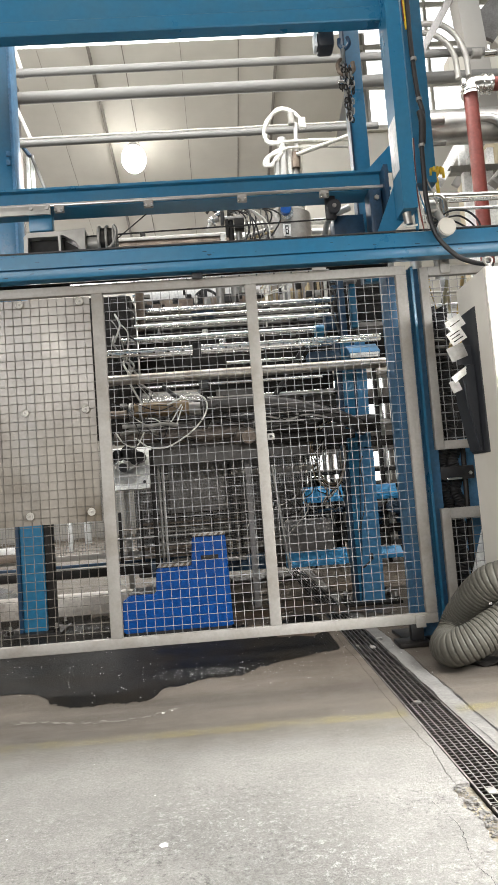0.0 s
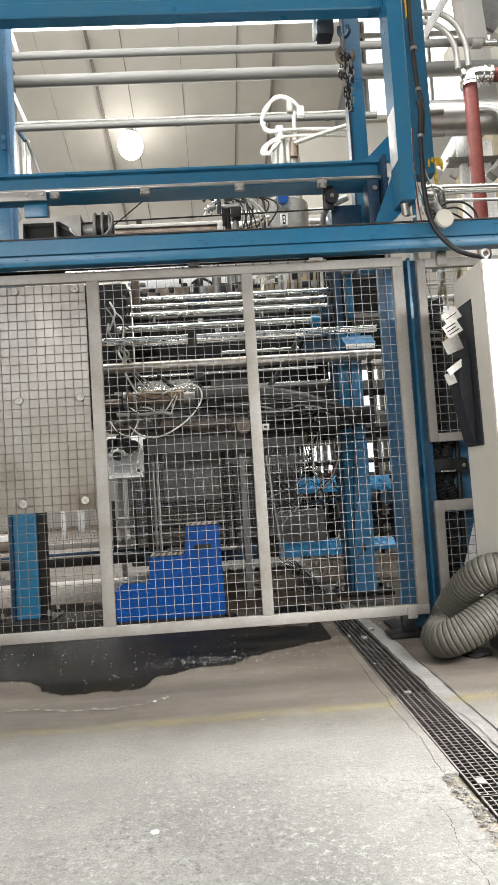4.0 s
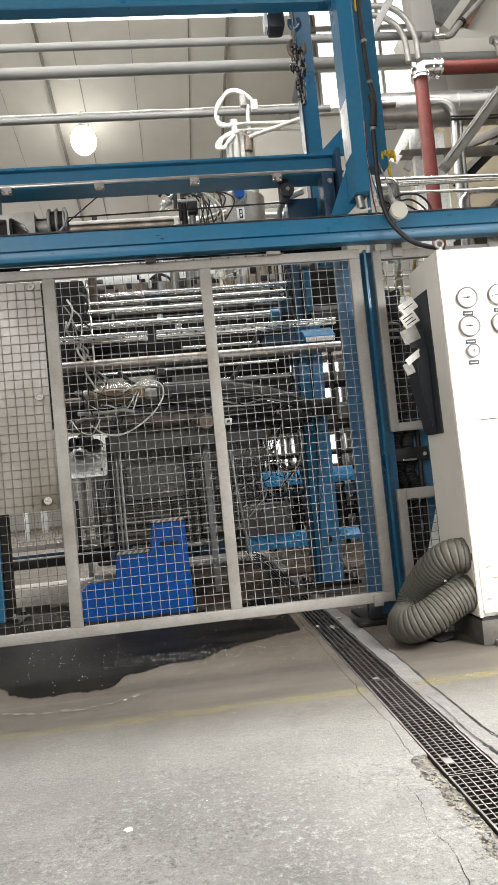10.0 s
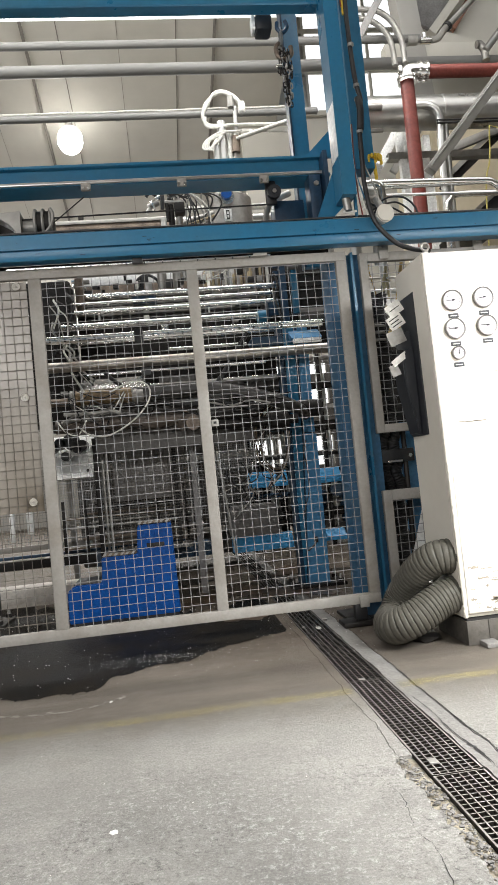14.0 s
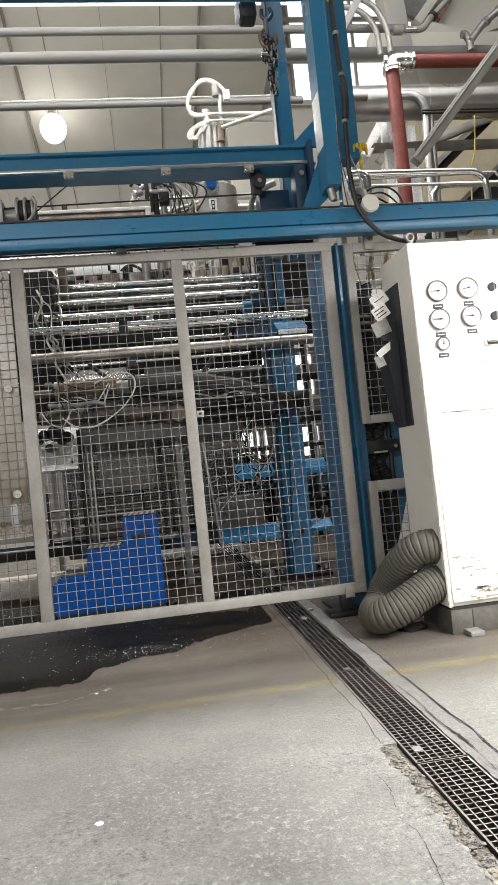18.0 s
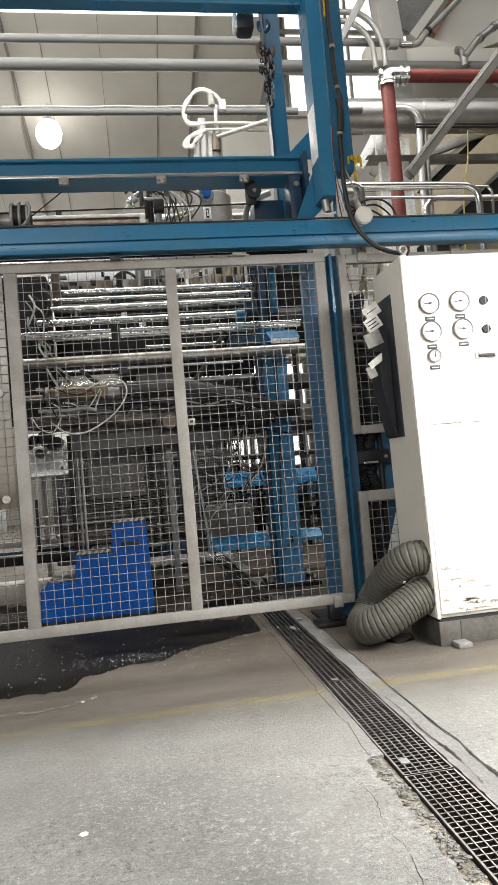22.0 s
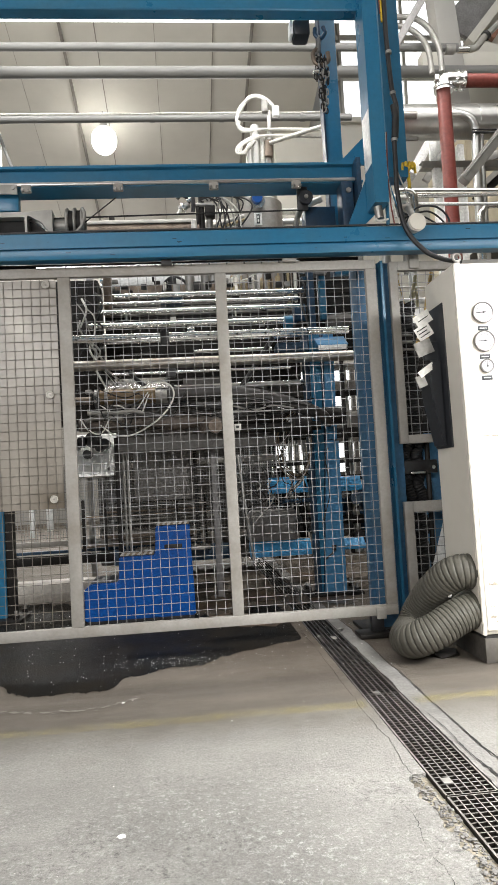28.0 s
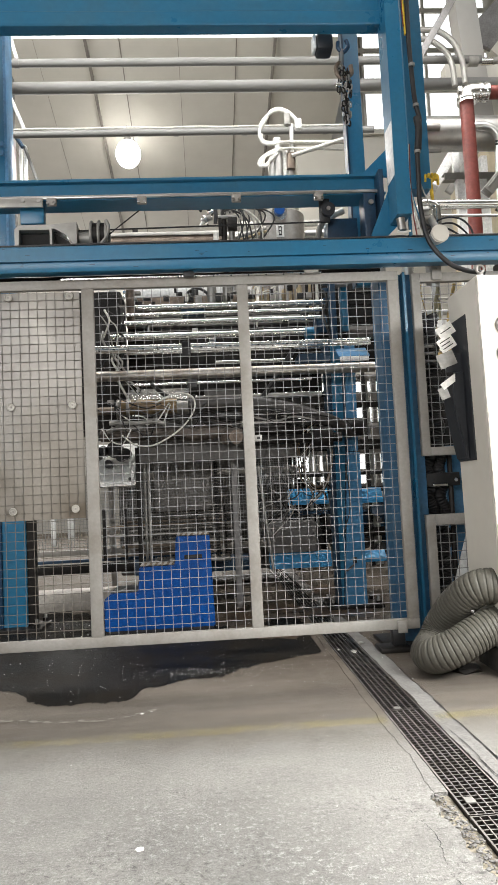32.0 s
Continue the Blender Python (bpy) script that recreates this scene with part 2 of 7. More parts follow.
def sweep(points, r, seg=8, bm=None, ribs=0.0, pitch=1, steps=8, curve=True):
    """A round tube along a curve; ribs makes it corrugated."""
    bm = bm or bmesh.new()
    pts = spline(points, steps) if curve else [Vector(q) for q in points]
    way = (pts[1] - pts[0]).normalized()
    side = way.orthogonal().normalized()
    rings = []
    for i, p in enumerate(pts):
        nxt = pts[min(i + 1, len(pts) - 1)] - pts[max(i - 1, 0)]
        if nxt.length < 1e-9:
            continue
        nxt.normalize()
        side = (side - nxt * side.dot(nxt)).normalized()
        up = nxt.cross(side)
        rad = r + (ribs if (i // pitch) % 2 else 0.0)
        rings.append([bm.verts.new(p + (side * math.cos(k * math.tau / seg) + up * math.sin(k * math.tau / seg)) * rad) for k in range(seg)])
    for a, b in zip(rings, rings[1:]):
        for k in range(seg):
            bm.faces.new((a[k], a[(k + 1) % seg], b[(k + 1) % seg], b[k]))
    bm.faces.new(rings[0][::-1])
    bm.faces.new(rings[-1])
    return bm


def profile_x(x0, x1, outline, bm=None):
    """A beam along x from an outline of (y, z)."""
    bm = bm or bmesh.new()
    a = [bm.verts.new((x0, y, z)) for y, z in outline]
    b = [bm.verts.new((x1, y, z)) for y, z in outline]
    n = len(outline)
    for k in range(n):
        bm.faces.new((a[k], a[(k + 1) % n], b[(k + 1) % n], b[k]))
    bm.faces.new(a[::-1])
    bm.faces.new(b)
    bmesh.ops.recalc_face_normals(bm, faces=bm.faces[:])
    return bm


def profile_z(z0, z1, outline, bm=None):
    bm = bm or bmesh.new()
    a = [bm.verts.new((x, y, z0)) for x, y in outline]
    b = [bm.verts.new((x, y, z1)) for x, y in outline]
    n = len(outline)
    for k in range(n):
        bm.faces.new((a[k], a[(k + 1) % n], b[(k + 1) % n], b[k]))
    bm.faces.new(a[::-1])
    bm.faces.new(b)
    bmesh.ops.recalc_face_normals(bm, faces=bm.faces[:])
    return bm


def profile_y(y0, y1, outline, bm=None):
    bm = bm or bmesh.new()
    a = [bm.verts.new((x, y0, z)) for x, z in outline]
    b = [bm.verts.new((x, y1, z)) for x, z in outline]
    n = len(outline)
    for k in range(n):
        bm.faces.new((a[k], a[(k + 1) % n], b[(k + 1) % n], b[k]))
    bm.faces.new(a[::-1])
    bm.faces.new(b)
    bmesh.ops.recalc_face_normals(bm, faces=bm.faces[:])
    return bm


def i_beam(y0, y1, z0, z1, flange, web):
    m = (y0 + y1) / 2
    return [(y0, z0), (y1, z0), (y1, z0 + flange), (m + web / 2, z0 + flange), (m + web / 2, z1 - flange), (y1, z1 - flange), (y1, z1), (y0, z1), (y0, z1 - flange), (m - web / 2, z1 - flange), (m - web / 2, z0 + flange), (y0, z0 + flange)]


def channel(y0, y1, z0, z1, t):
    """A C profile that opens to the back."""
    return [(y0, z0), (y1, z0), (y1, z0 + t), (y0 + t, z0 + t), (y0 + t, z1 - t), (y1, z1 - t), (y1, z1), (y0, z1)]


def wire_net(x0, x1, z0, z1, y, pitch, r, phase_x=0.0, phase_z=0.0, wave=0.0008, rng=None):
    """A welded net of square wires, as one mesh."""
    verts, faces = [], []

    def strip(pts, axis):
        first = len(verts)
        for px, pz in pts:
            for s, d in ((-1, -1), (1, -1), (1, 1), (-1, 1)):
                verts.append((px + (s * r if axis == "z" else 0), y + d * r + (r if axis == "z" else -r), pz + (s * r if axis == "x" else 0)))
        for i in range(len(pts) - 1):
            a = first + 4 * i
            for k in range(4):
                faces.append((a + k, a + (k + 1) % 4, a + 4 + (k + 1) % 4, a + 4 + k))

    rng = rng or random.Random(5)
    k = math.ceil((x0 - phase_x) / pitch)
    while phase_x + k * pitch < x1:
        px = phase_x + k * pitch + rng.uniform(-0.001, 0.001)
        strip([(px + rng.uniform(-wave, wave), z0 + (z1 - z0) * i / 6) for i in range(7)], "z")
        k += 1
    k = math.ceil((z0 - phase_z) / pitch)
    while phase_z + k * pitch < z1:
        pz = phase_z + k * pitch + rng.uniform(-0.001, 0.001)
        strip([(x0 + (x1 - x0) * i / 6, pz + rng.uniform(-wave, wave)) for i in range(7)], "x")
        k += 1
    bm = bmesh.new()
    me = bpy.data.meshes.new("net")
    me.from_pydata(verts, [], faces)
    bm.from_mesh(me)
    bpy.data.meshes.remove(me)
    bmesh.ops.recalc_face_normals(bm, faces=bm.faces[:])
    return bm


# ---------------------------------------------------------------- floor with its drain trench
def floor_material():
    """Rough aggregate concrete in the aisle, a trowelled browner strip beside the machine, stains at three scales."""
    m = bpy.data.materials.new("hall_floor")
    m.use_nodes = True
    n, lk = m.node_tree.nodes, m.node_tree.links
    bsdf = n["Principled BSDF"]
    geo = n.new("ShaderNodeNewGeometry")
    sep = n.new("ShaderNodeSeparateXYZ")
    lk.new(geo.outputs["Position"], sep.inputs[0])

    def noisy(scale, detail, rough, stretch=None):
        t = n.new("ShaderNodeTexNoise")
        t.inputs["Scale"].default_value, t.inputs["Detail"].default_value, t.inputs["Roughness"].default_value = scale, detail, rough
        if stretch:
            mp = n.new("ShaderNodeMapping")
            mp.inputs["Scale"].default_value = stretch
            lk.new(geo.outputs["Position"], mp.inputs["Vector"])
            lk.new(mp.outputs[0], t.inputs["Vector"])
        else:
            lk.new(geo.outputs["Position"], t.inputs["Vector"])
        return t.outputs["Fac"]

    def remap(value, lo, hi, a, b):
        r = n.new("ShaderNodeMapRange")
        for key, v in (("From Min", lo), ("From Max", hi), ("To Min", a), ("To Max", b)):
            r.inputs[key].default_value = v
        lk.new(value, r.inputs["Value"])
        return r.outputs["Result"]

    def blend(fac, a, b, mode="MIX"):
        mx = n.new("ShaderNodeMix")
        mx.data_type, mx.blend_type = "RGBA", mode
        for key, v in (("Factor", fac), ("A", a), ("B", b)):
            if isinstance(v, tuple):
                mx.inputs[key].default_value = v
            elif isinstance(v, float):
                mx.inputs[key].default_value = v
            else:
                lk.new(v, mx.inputs[key])
        return mx.outputs["Result"]

    coarse, mid, fine = noisy(0.9, 5, 0.6), noisy(5.0, 6, 0.7), noisy(46, 8, 0.8)
    grit = noisy(130, 3, 0.6)
    rough_tone = blend(remap(coarse, 0.38, 0.64, 0.0, 1.0), (0.34, 0.327, 0.302, 1), (0.175, 0.168, 0.155, 1))
    rough_tone = blend(remap(mid, 0.48, 0.68, 0.0, 0.75), rough_tone, (0.235, 0.226, 0.21, 1))
    flecks = n.new("ShaderNodeMath")
    flecks.operation = "MULTIPLY"
    lk.new(remap(fine, 0.535, 0.585, 0.0, 1.0), flecks.inputs[0])
    lk.new(remap(noisy(3.2, 4, 0.6), 0.4, 0.62, 0.3, 0.9), flecks.inputs[1])
    rough_tone = blend(flecks.outputs[0], rough_tone, (0.44, 0.43, 0.407, 1))
    patchy = remap(noisy(2.1, 4, 0.6), 0.42, 0.62, 0.1, 1.0)

    def where_pitted(value):
        k = n.new("ShaderNodeMath")
        k.operation = "MULTIPLY"
        lk.new(value, k.inputs[0])
        lk.new(patchy, k.inputs[1])
        return k.outputs[0]

    rough_tone = blend(where_pitted(remap(fine, 0.455, 0.4, 0.0, 0.95)), rough_tone, (0.1, 0.096, 0.09, 1))
    rough_tone = blend(where_pitted(remap(noisy(17, 6, 0.75), 0.4, 0.35, 0.0, 0.95)), rough_tone, (0.09, 0.086, 0.08, 1))
    rough_tone = blend(where_pitted(remap(noisy(24, 6, 0.75), 0.61, 0.65, 0.0, 0.95)), rough_tone, (0.46, 0.45, 0.425, 1))
    smooth_tone = blend(remap(noisy(1.1, 5, 0.6, (0.35, 2.2, 1)), 0.35, 0.65, 0.0, 1.0), (0.215, 0.188, 0.153, 1), (0.1, 0.084, 0.067, 1))
    smooth_tone = blend(remap(mid, 0.52, 0.7, 0.0, 0.4), smooth_tone, (0.15, 0.135, 0.12, 1))
    add = n.new("ShaderNodeMath")
    add.operation = "MULTIPLY_ADD"
    add.inputs[1].default_value = 0.55
    lk.new(noisy(1.7, 4, 0.6), add.inputs[0])
    lk.new(sep.outputs["Y"], add.inputs[2])
    band = remap(add.outputs[0], 2.7, 3.15, 0.0, 1.0)
    swept = remap(add.outputs[0], 2.25, 2.75, 0.0, 0.65)
    tone = blend(swept, rough_tone, (0.3, 0.287, 0.263, 1))
    smooth_tone = blend(remap(add.outputs[0], 3.4, 4.0, 0.0, 0.75), smooth_tone, (0.085, 0.064, 0.045, 1))
    tone = blend(band, tone, smooth_tone)
    tone = blend(1.0, tone, remap(grit, 0.3, 0.7, 0.8, 1.2), "MULTIPLY")
    lk.new(tone, bsdf.inputs["Base Color"])
    lk.new(remap(mid, 0.3, 0.7, 0.55, 0.85), bsdf.inputs["Roughness"])
    bp = n.new("ShaderNodeBump")
    bp.inputs["Strength"].default_value, bp.inputs["Distance"].default_value = 1.0, 0.012
    lk.new(fine, bp.inputs["Height"])
    lk.new(bp.outputs["Normal"], bsdf.inputs["Normal"])
    return m


FLOOR = floor_material()


def wobble(y, seed, amp):
    return amp * (noise.noise(Vector((seed, y * 3.1, 0))) + 0.6 * noise.noise(Vector((seed + 9, y * 11.0, 0))) + 0.4 * noise.noise(Vector((seed + 17, y * 37.0, 0))))


def strip(x_left, x_right, y0, y1, top, deep, steps):
    """A slab along y whose two edges may be uneven."""
    bm = bmesh.new()
    rows = []
    for i in range(steps + 1):
        y = y0 + (y1 - y0) * i / steps
        a, b = x_left(y), x_right(y)
        rows.append([bm.verts.new(p) for p in ((a, y, top - deep), (a, y, top), (b, y, top), (b, y, top - deep))])
    for p, q in zip(rows, rows[1:]):
        for k in range(4):
            bm.faces.new((p[k], q[k], q[(k + 1) % 4], p[(k + 1) % 4]))
    bm.faces.new(rows[0])
    bm.faces.new(rows[-1][::-1])
    bmesh.ops.recalc_face_normals(bm, faces=bm.faces[:])
    return bm


HALL_X0, HALL_X1, HALL_Y0, HALL_Y1 = -9.0, 13.0, -6.0, 20.0
solo("floor", strip(lambda y: HALL_X0, lambda y: 0.635 + wobble(y, 1, 0.012) - (0.018 + wobble(y * 2, 41, 0.03) if y < 2.1 else 0), HALL_Y0, HALL_Y1, 0, 0.25, 2600), FLOOR, "worn grey concrete hall floor", "floor", kind="structure")
solo("floor", strip(lambda y: 0.925 + wobble(y, 5, 0.014), lambda y: HALL_X1, HALL_Y0, HALL_Y1, 0, 0.25, 2600), FLOOR, "worn grey concrete hall floor", "floor", kind="structure")
solo("trim", strip(lambda y: 0.638 + wobble(y, 1, 0.012), lambda y: 0.676 + wobble(y, 2, 0.003), 2.12, HALL_Y1, -0.001, 0.2, 2600), FLOOR, "cracked mortar strip beside the drain", "trim", kind="structure")
solo("trim", strip(lambda y: 0.60, lambda y: 0.676 + wobble(y, 2, 0.004), HALL_Y0, 2.118, -0.012, 0.2, 900), BROWN_DIRT, "crumbled mortar bed beside the drain", "trim", kind="structure")
solo("trim", strip(lambda y: 0.841 + abs(wobble(y, 4, 0.012)), lambda y: 0.924 + wobble(y, 5, 0.014), HALL_Y0, HALL_Y1, -0.002, 0.2, 2600), MORTAR, "cracked mortar strip beside the drain", "trim", kind="structure")
# the trench's deep shade is put into this near-black colour
solo("drain_channel", box(0.60, 0.96, HALL_Y0, HALL_Y1, -0.3, -0.14), DARK, "wet bottom of the drain trench, near black for its shade", "drain", kind="structure")


OILED_GRATE = material("oil_darkened_grating", (0.21, 0.195, 0.175), 0.4, 0.6, second=(0.06, 0.052, 0.044), scale=5, fine=60, amount=0.85, bump=0.0)


def tint_sides(m, side_tone):
    """Upward faces keep the base colour; faces turned sideways go near black."""
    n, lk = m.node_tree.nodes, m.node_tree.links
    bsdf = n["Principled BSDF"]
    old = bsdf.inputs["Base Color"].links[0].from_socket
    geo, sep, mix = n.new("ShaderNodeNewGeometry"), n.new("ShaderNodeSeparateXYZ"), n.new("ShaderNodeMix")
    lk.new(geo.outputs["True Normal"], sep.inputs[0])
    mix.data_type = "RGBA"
    mix.inputs["A"].default_value = (*side_tone, 1)
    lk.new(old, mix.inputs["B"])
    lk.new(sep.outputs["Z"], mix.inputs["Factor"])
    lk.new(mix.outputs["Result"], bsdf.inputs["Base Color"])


tint_sides(OILED_GRATE, (0.014, 0.012, 0.01))
tint_sides(GRATE, (0.03, 0.026, 0.022))


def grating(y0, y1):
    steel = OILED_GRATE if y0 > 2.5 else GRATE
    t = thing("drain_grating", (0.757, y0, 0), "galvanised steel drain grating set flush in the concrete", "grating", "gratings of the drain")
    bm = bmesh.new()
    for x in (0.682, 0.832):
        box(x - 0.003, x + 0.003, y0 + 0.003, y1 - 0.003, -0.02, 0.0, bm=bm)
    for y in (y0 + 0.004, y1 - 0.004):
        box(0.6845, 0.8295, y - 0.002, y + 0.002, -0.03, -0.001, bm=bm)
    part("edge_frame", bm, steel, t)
    for k in range(1, 6):
        part("long_bar", box(0.682 + 0.025 * k - 0.0019, 0.682 + 0.025 * k + 0.0019, y0 + 0.006, y1 - 0.006, -0.013, -0.002), steel, t)
    count = round((y1 - y0) / 0.0252)
    first = part("cross_bar", box(0.6845, 0.8295, y0 - 0.002, y0 + 0.002, -0.012, -0.0035), steel, t)
    step = (y1 - y0) / count
    first.location.y = step
    for k in range(2, count):
        bar = new("cross_bar", first.data)
        bar.parent, bar.matrix_parent_inverse = t, first.matrix_parent_inverse
        bar.location.y = step * k


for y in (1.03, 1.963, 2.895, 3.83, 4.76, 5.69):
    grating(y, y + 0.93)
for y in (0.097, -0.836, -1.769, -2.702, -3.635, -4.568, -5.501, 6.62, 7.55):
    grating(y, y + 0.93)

# yellow walkway line, worn thin, with soft edges
def worn_line():
    m = bpy.data.materials.new("worn_yellow_paint")
    m.use_nodes = True
    n, lk = m.node_tree.nodes, m.node_tree.links
    b = n["Principled BSDF"]
    b.inputs["Base Color"].default_value, b.inputs["Roughness"].default_value = (0.45, 0.38, 0.14, 1), 0.75
    geo, sep = n.new("ShaderNodeNewGeometry"), n.new("ShaderNodeSeparateXYZ")
    lk.new(geo.outputs["Position"], sep.inputs[0])
    tx, ty = n.new("ShaderNodeTexNoise"), n.new("ShaderNodeTexNoise")
    tx.inputs["Scale"].default_value, tx.inputs["Detail"].default_value = 9.0, 8
    ty.inputs["Scale"].default_value, ty.inputs["Detail"].default_value = 1.6, 3
    for q in (tx, ty):
        lk.new(geo.outputs["Position"], q.inputs["Vector"])

    def op(kind, a, b2):
        k = n.new("ShaderNodeMath")
        k.operation = kind
        for s, v in enumerate((a, b2)):
            if isinstance(v, float):
                k.inputs[s].default_value = v
            else:
                lk.new(v, k.inputs[s])
        return k.outputs[0]

    off = op("ABSOLUTE", op("SUBTRACT", sep.outputs["Y"], 2.78), 0.0)
    edge = n.new("ShaderNodeMapRange")
    edge.inputs["From Min"].default_value, edge.inputs["From Max"].default_value = 0.055, 0.02
    lk.new(off, edge.inputs["Value"])
    wear = n.new("ShaderNodeMapRange")
    wear.inputs["From Min"].default_value, wear.inputs["From Max"].default_value = 0.36, 0.66
    wear.inputs["To Min"].default_value, wear.inputs["To Max"].default_value = 0.05, 0.34
    lk.new(op("MULTIPLY", op("ADD", tx.outputs["Fac"], ty.outputs["Fac"]), 0.5), wear.inputs["Value"])
    clear, mix = n.new("ShaderNodeBsdfTransparent"), n.new("ShaderNodeMixShader")
    lk.new(op("MULTIPLY", edge.outputs["Result"], wear.outputs["Result"]), mix.inputs[0])
    lk.new(clear.outputs[0], mix.inputs[1])
    lk.new(b.outputs[0], mix.inputs[2])
    lk.new(mix.outputs[0], n["Material Output"].inputs["Surface"])
    return m


YELLOW = worn_line()
for x0, x1 in ((-6.0, 0.66), (0.86, 6.0)):
    bm = bmesh.new()
    bm.faces.new([bm.verts.new(p) for p in ((x0, 2.72, 0.002), (x1, 2.72, 0.002), (x1, 2.84, 0.002), (x0, 2.84, 0.002))])
    solo("floor_marking", bm, YELLOW, "faded yellow walkway line painted on concrete", "floor marking", kind="structure")


# wet patch that spreads from under the machine
def puddle():
    bm = bmesh.new()
    cols = []

    def rise(x, a, b):
        k = min(1.0, max(0.0, (x - a) / (b - a)))
        return k * k * (3 - 2 * k)

    for i in range(1201):
        x = -3.0 + 3.60 * i / 1200
        y = 3.57 - 0.31 * rise(x, -1.06, -0.76) * (1 - 0.6 * rise(x, -0.41, -0.35) - 0.4 * rise(x, -0.35, -0.1)) - 0.3 * rise(x, -1.15, -1.7)
        y += 0.14 * rise(x, 0.03, 0.13) + 0.5 * max(0, x - 0.1) + wobble(x, 31, 0.02) + wobble(x * 3, 33, 0.022) + wobble(x * 9, 37, 0.026) + wobble(x * 23, 39, 0.014)
        cols.append([bm.verts.new((x, y + (4.95 + 0.25 * wobble(x, 35, 1.0) + 1.6 * max(0, -0.5 - x) - y) * j / 6, 0.0025)) for j in range(7)])
    for a, b in zip(cols, cols[1:]):
        for j in range(6):
            bm.faces.new((a[j], b[j], b[j + 1], a[j + 1]))
    return bm


def stain(cx, cy, rx, ry, seed, z):
    """A flat patch with a ragged outline."""
    bm = bmesh.new()
    ring = []
    for k in range(72):
        a = k * math.tau / 72
        c, s = math.cos(a), math.sin(a)
        g = 1 + 0.55 * noise.noise(Vector((seed + c * 1.3, s * 1.3, 0))) + 0.3 * noise.noise(Vector((seed + c * 5, s * 5, 3)))
        ring.append(bm.verts.new((cx + rx * g * c, cy + ry * g * s, z)))
    bm.faces.new(ring)
    return bm


OILY = material("oil_stained_floor", (0.1, 0.062, 0.036), 0.3, second=(0.03, 0.02, 0.014), scale=6, fine=70, amount=0.9, bump=0.3)
for k, (cx, cy, rx, ry) in enumerate(((0.1, 5.25, 0.34, 0.22), (0.45, 5.5, 0.25, 0.28), (0.1, 6.3, 0.2, 0.2), (0.95, 5.2, 0.3, 0.25), (0.2, 4.75, 0.2, 0.1), (0.5, 4.9, 0.12, 0.16), (1.1, 6.3, 0.25, 0.3), (0.42, 4.45, 0.14, 0.1))):
    solo("floor_stain", stain(cx, cy, rx, ry, k * 7.3, 0.003 + 0.0004 * k), OILY if k % 3 < 2 else WET, "brown oily stain on the concrete", "stain", kind="structure")
solo("puddle", puddle(), WET, "dark oily water spread over the concrete", "puddle", kind="structure")

# pale crust left along the edge of an older, wider puddle
CRUST = material("dried_crust", (0.27, 0.25, 0.215), 0.8, second=(0.17, 0.155, 0.13), scale=20, fine=120, amount=0.8, bump=0.1)
crust = random.Random(45)
line = [Vector((-1.2, 3.14)), Vector((-0.83, 3.07)), Vector((-0.67, 3.02)), Vector((-0.56, 3.005)), Vector((-0.43, 2.995)), Vector((-0.33, 3.07)), Vector((-0.26, 3.12))]
bm = bmesh.new()
for a, b in zip(line, line[1:]):
    for k in range(13):
        p = a.lerp(b, crust.random()) + Vector((crust.uniform(-0.01, 0.01), crust.gauss(0, 0.008)))
        r = crust.choice((0.002, 0.003, 0.005, 0.008))
        bm.faces.new([bm.verts.new((p.x + 2.2 * r * math.cos(i * math.tau / 7) * crust.uniform(0.7, 1.3), p.y + r * math.sin(i * math.tau / 7) * crust.uniform(0.7, 1.3), 0.0022 + 0.00002 * len(bm.faces))) for i in range(7)])
solo("floor_stain", bm, CRUST, "pale crust left by dried water on the concrete", "stain", kind="structure")

# ---------------------------------------------------------------- hall shell
solo("wall_north", box(HALL_X0, HALL_X1, HALL_Y1, HALL_Y1 + 0.3, 0, 12), WALL, "grey painted far wall of the hall", "wall", kind="structure")
solo("wall_south", box(HALL_X0, HALL_X1, HALL_Y0 - 0.3, HALL_Y0, 0, 12), WALL, "grey painted wall of the hall", "wall", kind="structure")
solo("wall_west", box(HALL_X0 - 0.3, HALL_X0, HALL_Y0 - 0.3, HALL_Y1 + 0.3, 0, 12), WALL, "grey painted side wall of the hall", "wall", kind="structure")
solo("wall_east", box(HALL_X1, HALL_X1 + 0.3, HALL_Y0 - 0.3, HALL_Y1 + 0.3, 0, 12), WALL, "grey painted side wall of the hall", "wall", kind="structure")


def roof_z(y):
    return 8.0 - 0.28 * (y - 10.4)


